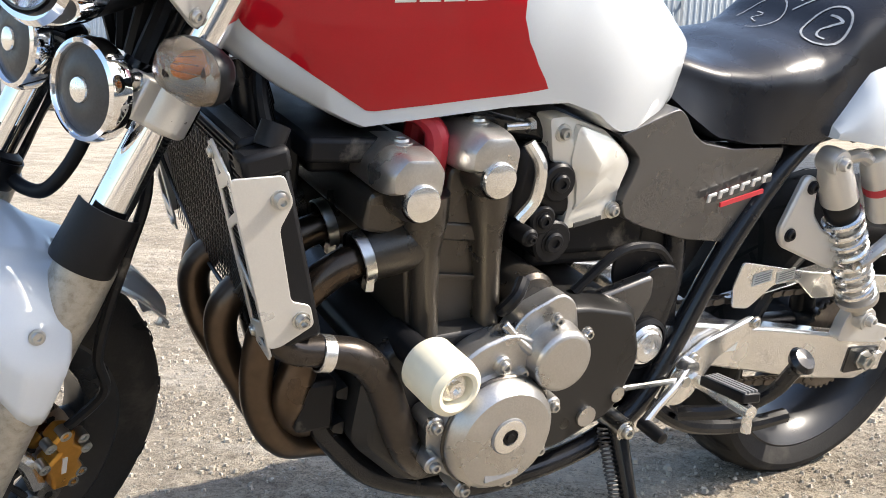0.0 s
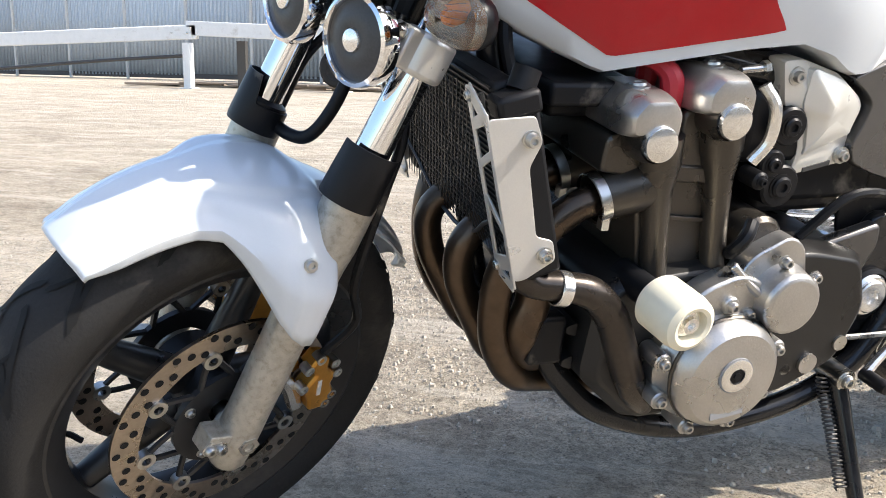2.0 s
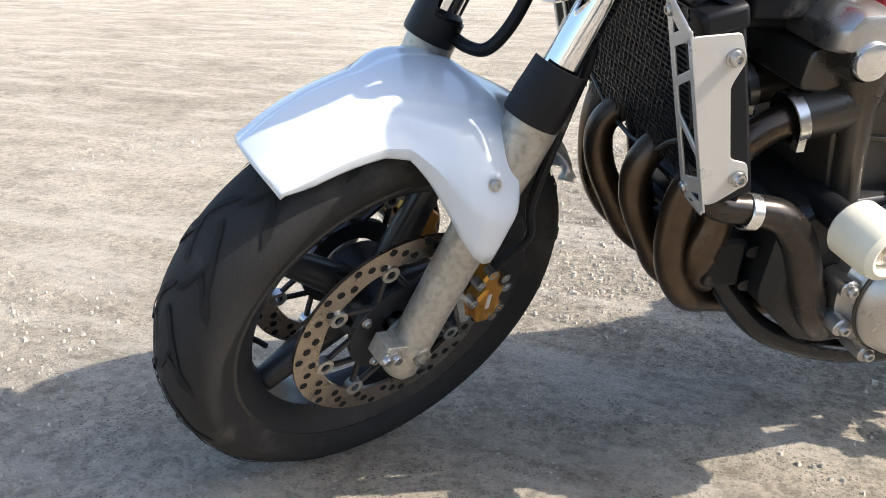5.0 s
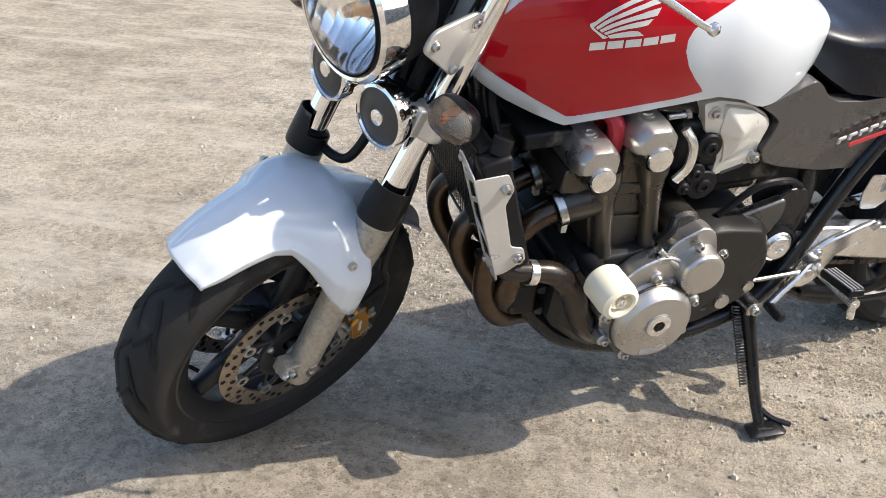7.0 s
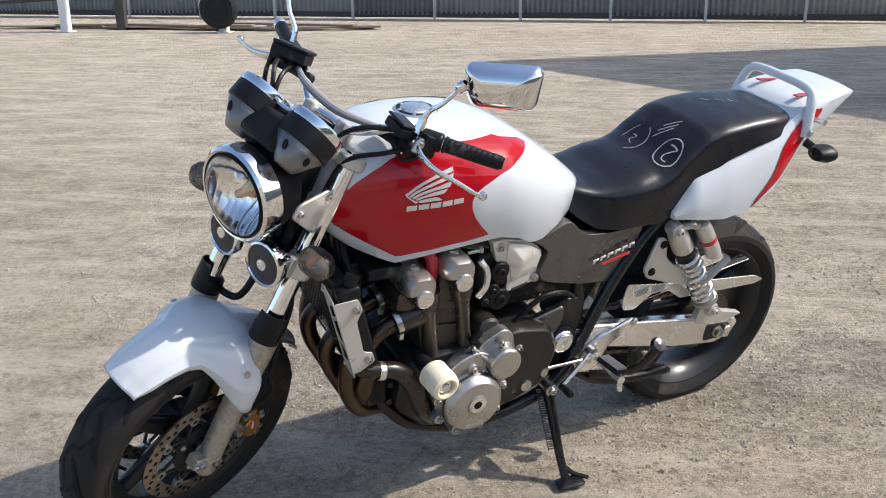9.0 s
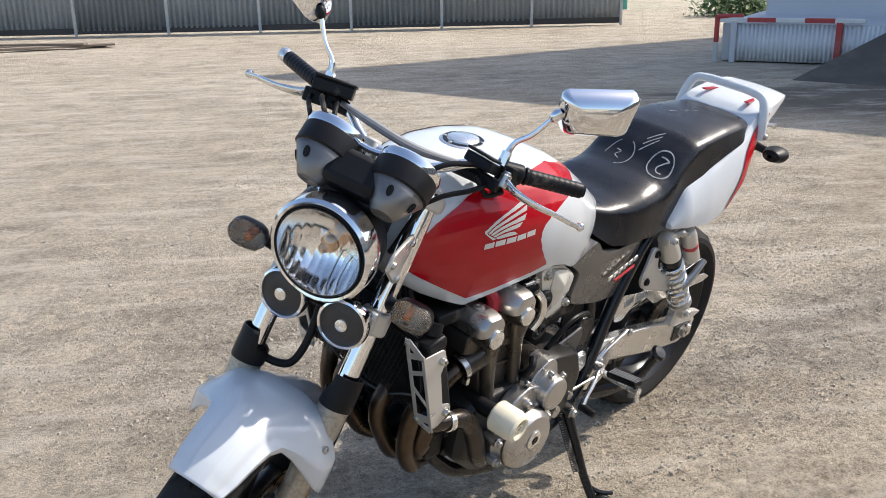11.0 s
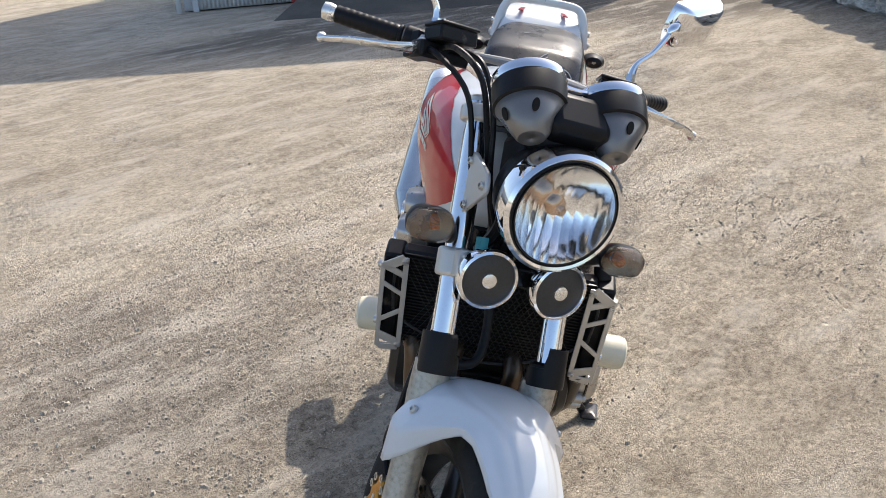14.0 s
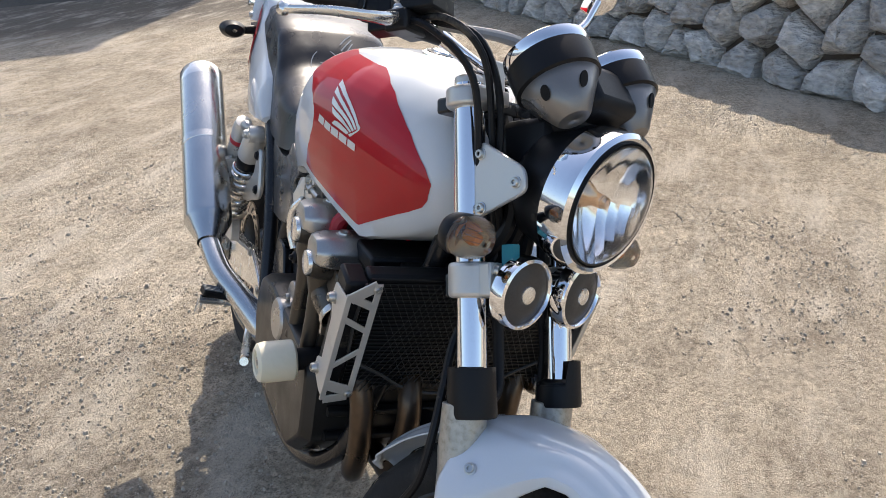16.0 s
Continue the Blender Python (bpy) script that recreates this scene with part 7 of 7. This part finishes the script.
for s in (1, -1):
    plate = rounded([(0.021, 0.094), (-0.034, 0.082), (-0.038, 0.050), (-0.018, 0.026), (-0.014, -0.060), (-0.034, -0.072), (-0.034, -0.098), (0.008, -0.110), (0.021, -0.108)], 0.006)
    gp = part("radiator_side_guard", moved(xz_plate(plate, min(0.2135 * s, 0.2165 * s), max(0.2135 * s, 0.2165 * s)), rm), SILVER, bike, "silver plate radiator side guard", bevel=0.001)
    # front flange: a truss of bars with openings
    def strut(y0, z0, y1, z1, w=0.010):
        d = Vector((0, y1 - y0, z1 - z0))
        return box((0.021, (y0 + y1) / 2 * s, (z0 + z1) / 2), (0.003, w, d.length), pose(0, 0, 0, -math.degrees(math.atan2((y1 - y0) * s, z1 - z0)), 0, 0))
    tr = join(strut(0.212, -0.118, 0.212, 0.100, 0.009), strut(0.170, -0.105, 0.170, 0.120, 0.010), strut(0.17, 0.075, 0.21, 0.095, 0.014), strut(0.172, 0.118, 0.21, 0.09, 0.02), strut(0.172, 0.028, 0.211, 0.052), strut(0.172, -0.012, 0.211, -0.045), strut(0.172, -0.10, 0.211, -0.085, 0.02), strut(0.172, -0.112, 0.21, -0.118, 0.016))
    part("guard_truss", moved(tr, rm), SILVER, gp, "open truss flange", bevel=0.001)
    for x, z in ((-0.024, 0.058), (-0.020, -0.086)):
        part("guard_bolt", moved(bolt((x, 0.217 * s, z), (0, s, 0), 0.0085, 0.010), rm), BOLT, gp)
    for z in (0.11, -0.105):
        part("guard_screw", moved(bolt((0.0225, 0.172 * s, z), (1, 0, 0), 0.006, 0.004), rm), BOLT, gp)
part("coolant_hose", tube([(1.15, 0.19, 0.505), (1.125, 0.195, 0.483), (1.085, 0.20, 0.477), (1.046, 0.203, 0.466), (1.013, 0.205, 0.432), (0.988, 0.205, 0.380), (0.960, 0.20, 0.322), (0.925, 0.18, 0.277)], [0.019, 0.019, 0.019, 0.021, 0.022, 0.022, 0.022, 0.022], 16), DARKPIPE, bike, "thick blackened coolant pipe")
part("hose_band", join(lathe([(0.0205, -0.008), (0.0225, -0.007), (0.0225, 0.007), (0.0205, 0.008)], (1.088, 0.20, 0.4745), (1, 0, 0.2), 24)), POLISHED, bike)
part("lower_hose", tube([(1.11, 0.12, 0.50), (1.09, 0.14, 0.44), (1.10, 0.14, 0.385), (1.07, 0.11, 0.33), (1.0, 0.08, 0.32)], 0.024, 14), HEADER, bike)
part("oil_filter", cyl((1.03, 0.02, 0.36), (1.10, 0.02, 0.345), 0.036, n=28, bev=0.005), BLACK, bike, "black oil filter")
part("oil_cooler_bracket", box((1.07, 0.145, 0.375), (0.05, 0.03, 0.07)), BLACK, bike, bevel=0.006)
for k in range(5):
    part("cable_loom", tube([(1.10, 0.12 - 0.02 * k, 0.56), (1.13 - 0.01 * k, 0.125 - 0.03 * k, 0.66), (1.15 - 0.01 * k, 0.10 - 0.03 * k, 0.75), (1.14, 0.07 - 0.03 * k, 0.82)], 0.008, 8), BLACK, bike)
part("ignition_coil", join(box((1.06, 0.10, 0.69), (0.07, 0.04, 0.05)), box((1.06, -0.10, 0.69), (0.07, 0.04, 0.05)), box((1.05, 0, 0.70), (0.12, 0.30, 0.03)), box((1.12, 0, 0.66), (0.05, 0.20, 0.10))), BLACK, bike, bevel=0.006)

# --- stands, gear lever ---
stand = part("side_stand", join(tube([(0.575, 0.175, 0.275), (0.572, 0.22, 0.20), (0.570, 0.275, 0.11), (0.568, 0.318, 0.055)], [0.017, 0.014, 0.012, 0.012], 12), tube([(0.570, 0.29, 0.09), (0.545, 0.315, 0.072), (0.512, 0.338, 0.066)], [0.007, 0.0065, 0.006], 8)), BLACKMETAL, bike, "black side stand")
part("stand_foot", moved(loft([[Vector((a * k, b * k, z)) for a, b in rounded([(0.045, 0.02), (-0.035, 0.028), (-0.04, -0.02), (0.035, -0.025)], 0.012)] for k, z in ((1, 0), (1.02, 0.005), (0.6, 0.012))]), Matrix.Translation((0.566, 0.330, 0.0585)) @ pose(0, 0, 0, 10.5, 0, 0)), BLACKMETAL, stand)
part("stand_pivot", join(cyl((0.575, 0.15, 0.275), (0.575, 0.20, 0.275), 0.017, n=20), bolt((0.575, 0.20, 0.275), (0, 1, 0), 0.011, 0.01)), BOLT, stand)
coil = []
for i in range(161):
    t = i / 160
    q = t * 26 * 2 * math.pi
    p = Vector((0.600, 0.175, 0.27)).lerp(Vector((0.592, 0.262, 0.125)), t)
    coil.append(p + Vector((math.cos(q) * 0.0085, math.sin(q) * 0.0075, math.sin(q) * 0.004)))
part("stand_spring", tube(coil, 0.0016, 5, 1), RUST, stand)
part("centre_stand", both(tube([(0.46, 0.11, 0.26), (0.36, 0.13, 0.205), (0.22, 0.14, 0.185), (0.12, 0.145, 0.19)], 0.014, 10)), BLACKMETAL, bike, "black centre stand folded up")
part("centre_stand_tang", join(tube([(0.40, 0.14, 0.24), (0.34, 0.19, 0.265), (0.295, 0.225, 0.31), (0.282, 0.246, 0.365)], [0.013, 0.012, 0.012, 0.013], 10), lathe([(0.004, -0.012), (0.02, -0.006), (0.024, 0.004), (0.018, 0.012), (0.0, 0.014)], (0.281, 0.250, 0.380), (0, 0.6, 0.8), 20)), BLACKMETAL, bike)
gl = part("gear_lever", join(tube([(0.440, 0.168, 0.348), (0.475, 0.185, 0.330), (0.520, 0.197, 0.304), (0.546, 0.205, 0.287)], [0.012, 0.011, 0.010, 0.011], 10, 6, 0.7), cyl((0.440, 0.16, 0.348), (0.440, 0.18, 0.348), 0.016)), POLISHED, bike, "polished gear lever with rubber tip")
part("lever_rubber", lathe([(0.0, 0.0), (0.011, 0.001), *[(0.0105 + 0.0008 * (k % 2), 0.005 + 0.006 * k) for k in range(7)], (0.009, 0.048), (0.0, 0.0495)], (0.546, 0.200, 0.285), (0.0, 1, 0), 16), BLACK, gl)
part("gear_rod", join(cyl((0.458, 0.180, 0.335), (0.612, 0.188, 0.345), 0.0045, n=8), cyl((0.612, 0.172, 0.345), (0.612, 0.203, 0.345), 0.012, n=14), cyl((0.458, 0.17, 0.335), (0.458, 0.19, 0.335), 0.009, n=12)), BOLT, gl)
part("neutral_switch", join(cyl((0.665, 0.17, 0.318), (0.665, 0.205, 0.318), 0.016, n=16), cyl((0.70, 0.17, 0.31), (0.70, 0.20, 0.31), 0.009, n=10)), ALU, bike)
part("brake_pedal", tube([(0.425, -0.168, 0.300), (0.50, -0.19, 0.27), (0.60, -0.215, 0.275), (0.64, -0.225, 0.285)], 0.010, 10), POLISHED, bike, "polished rear brake pedal")

build_pebbles()
build_stone_wall()
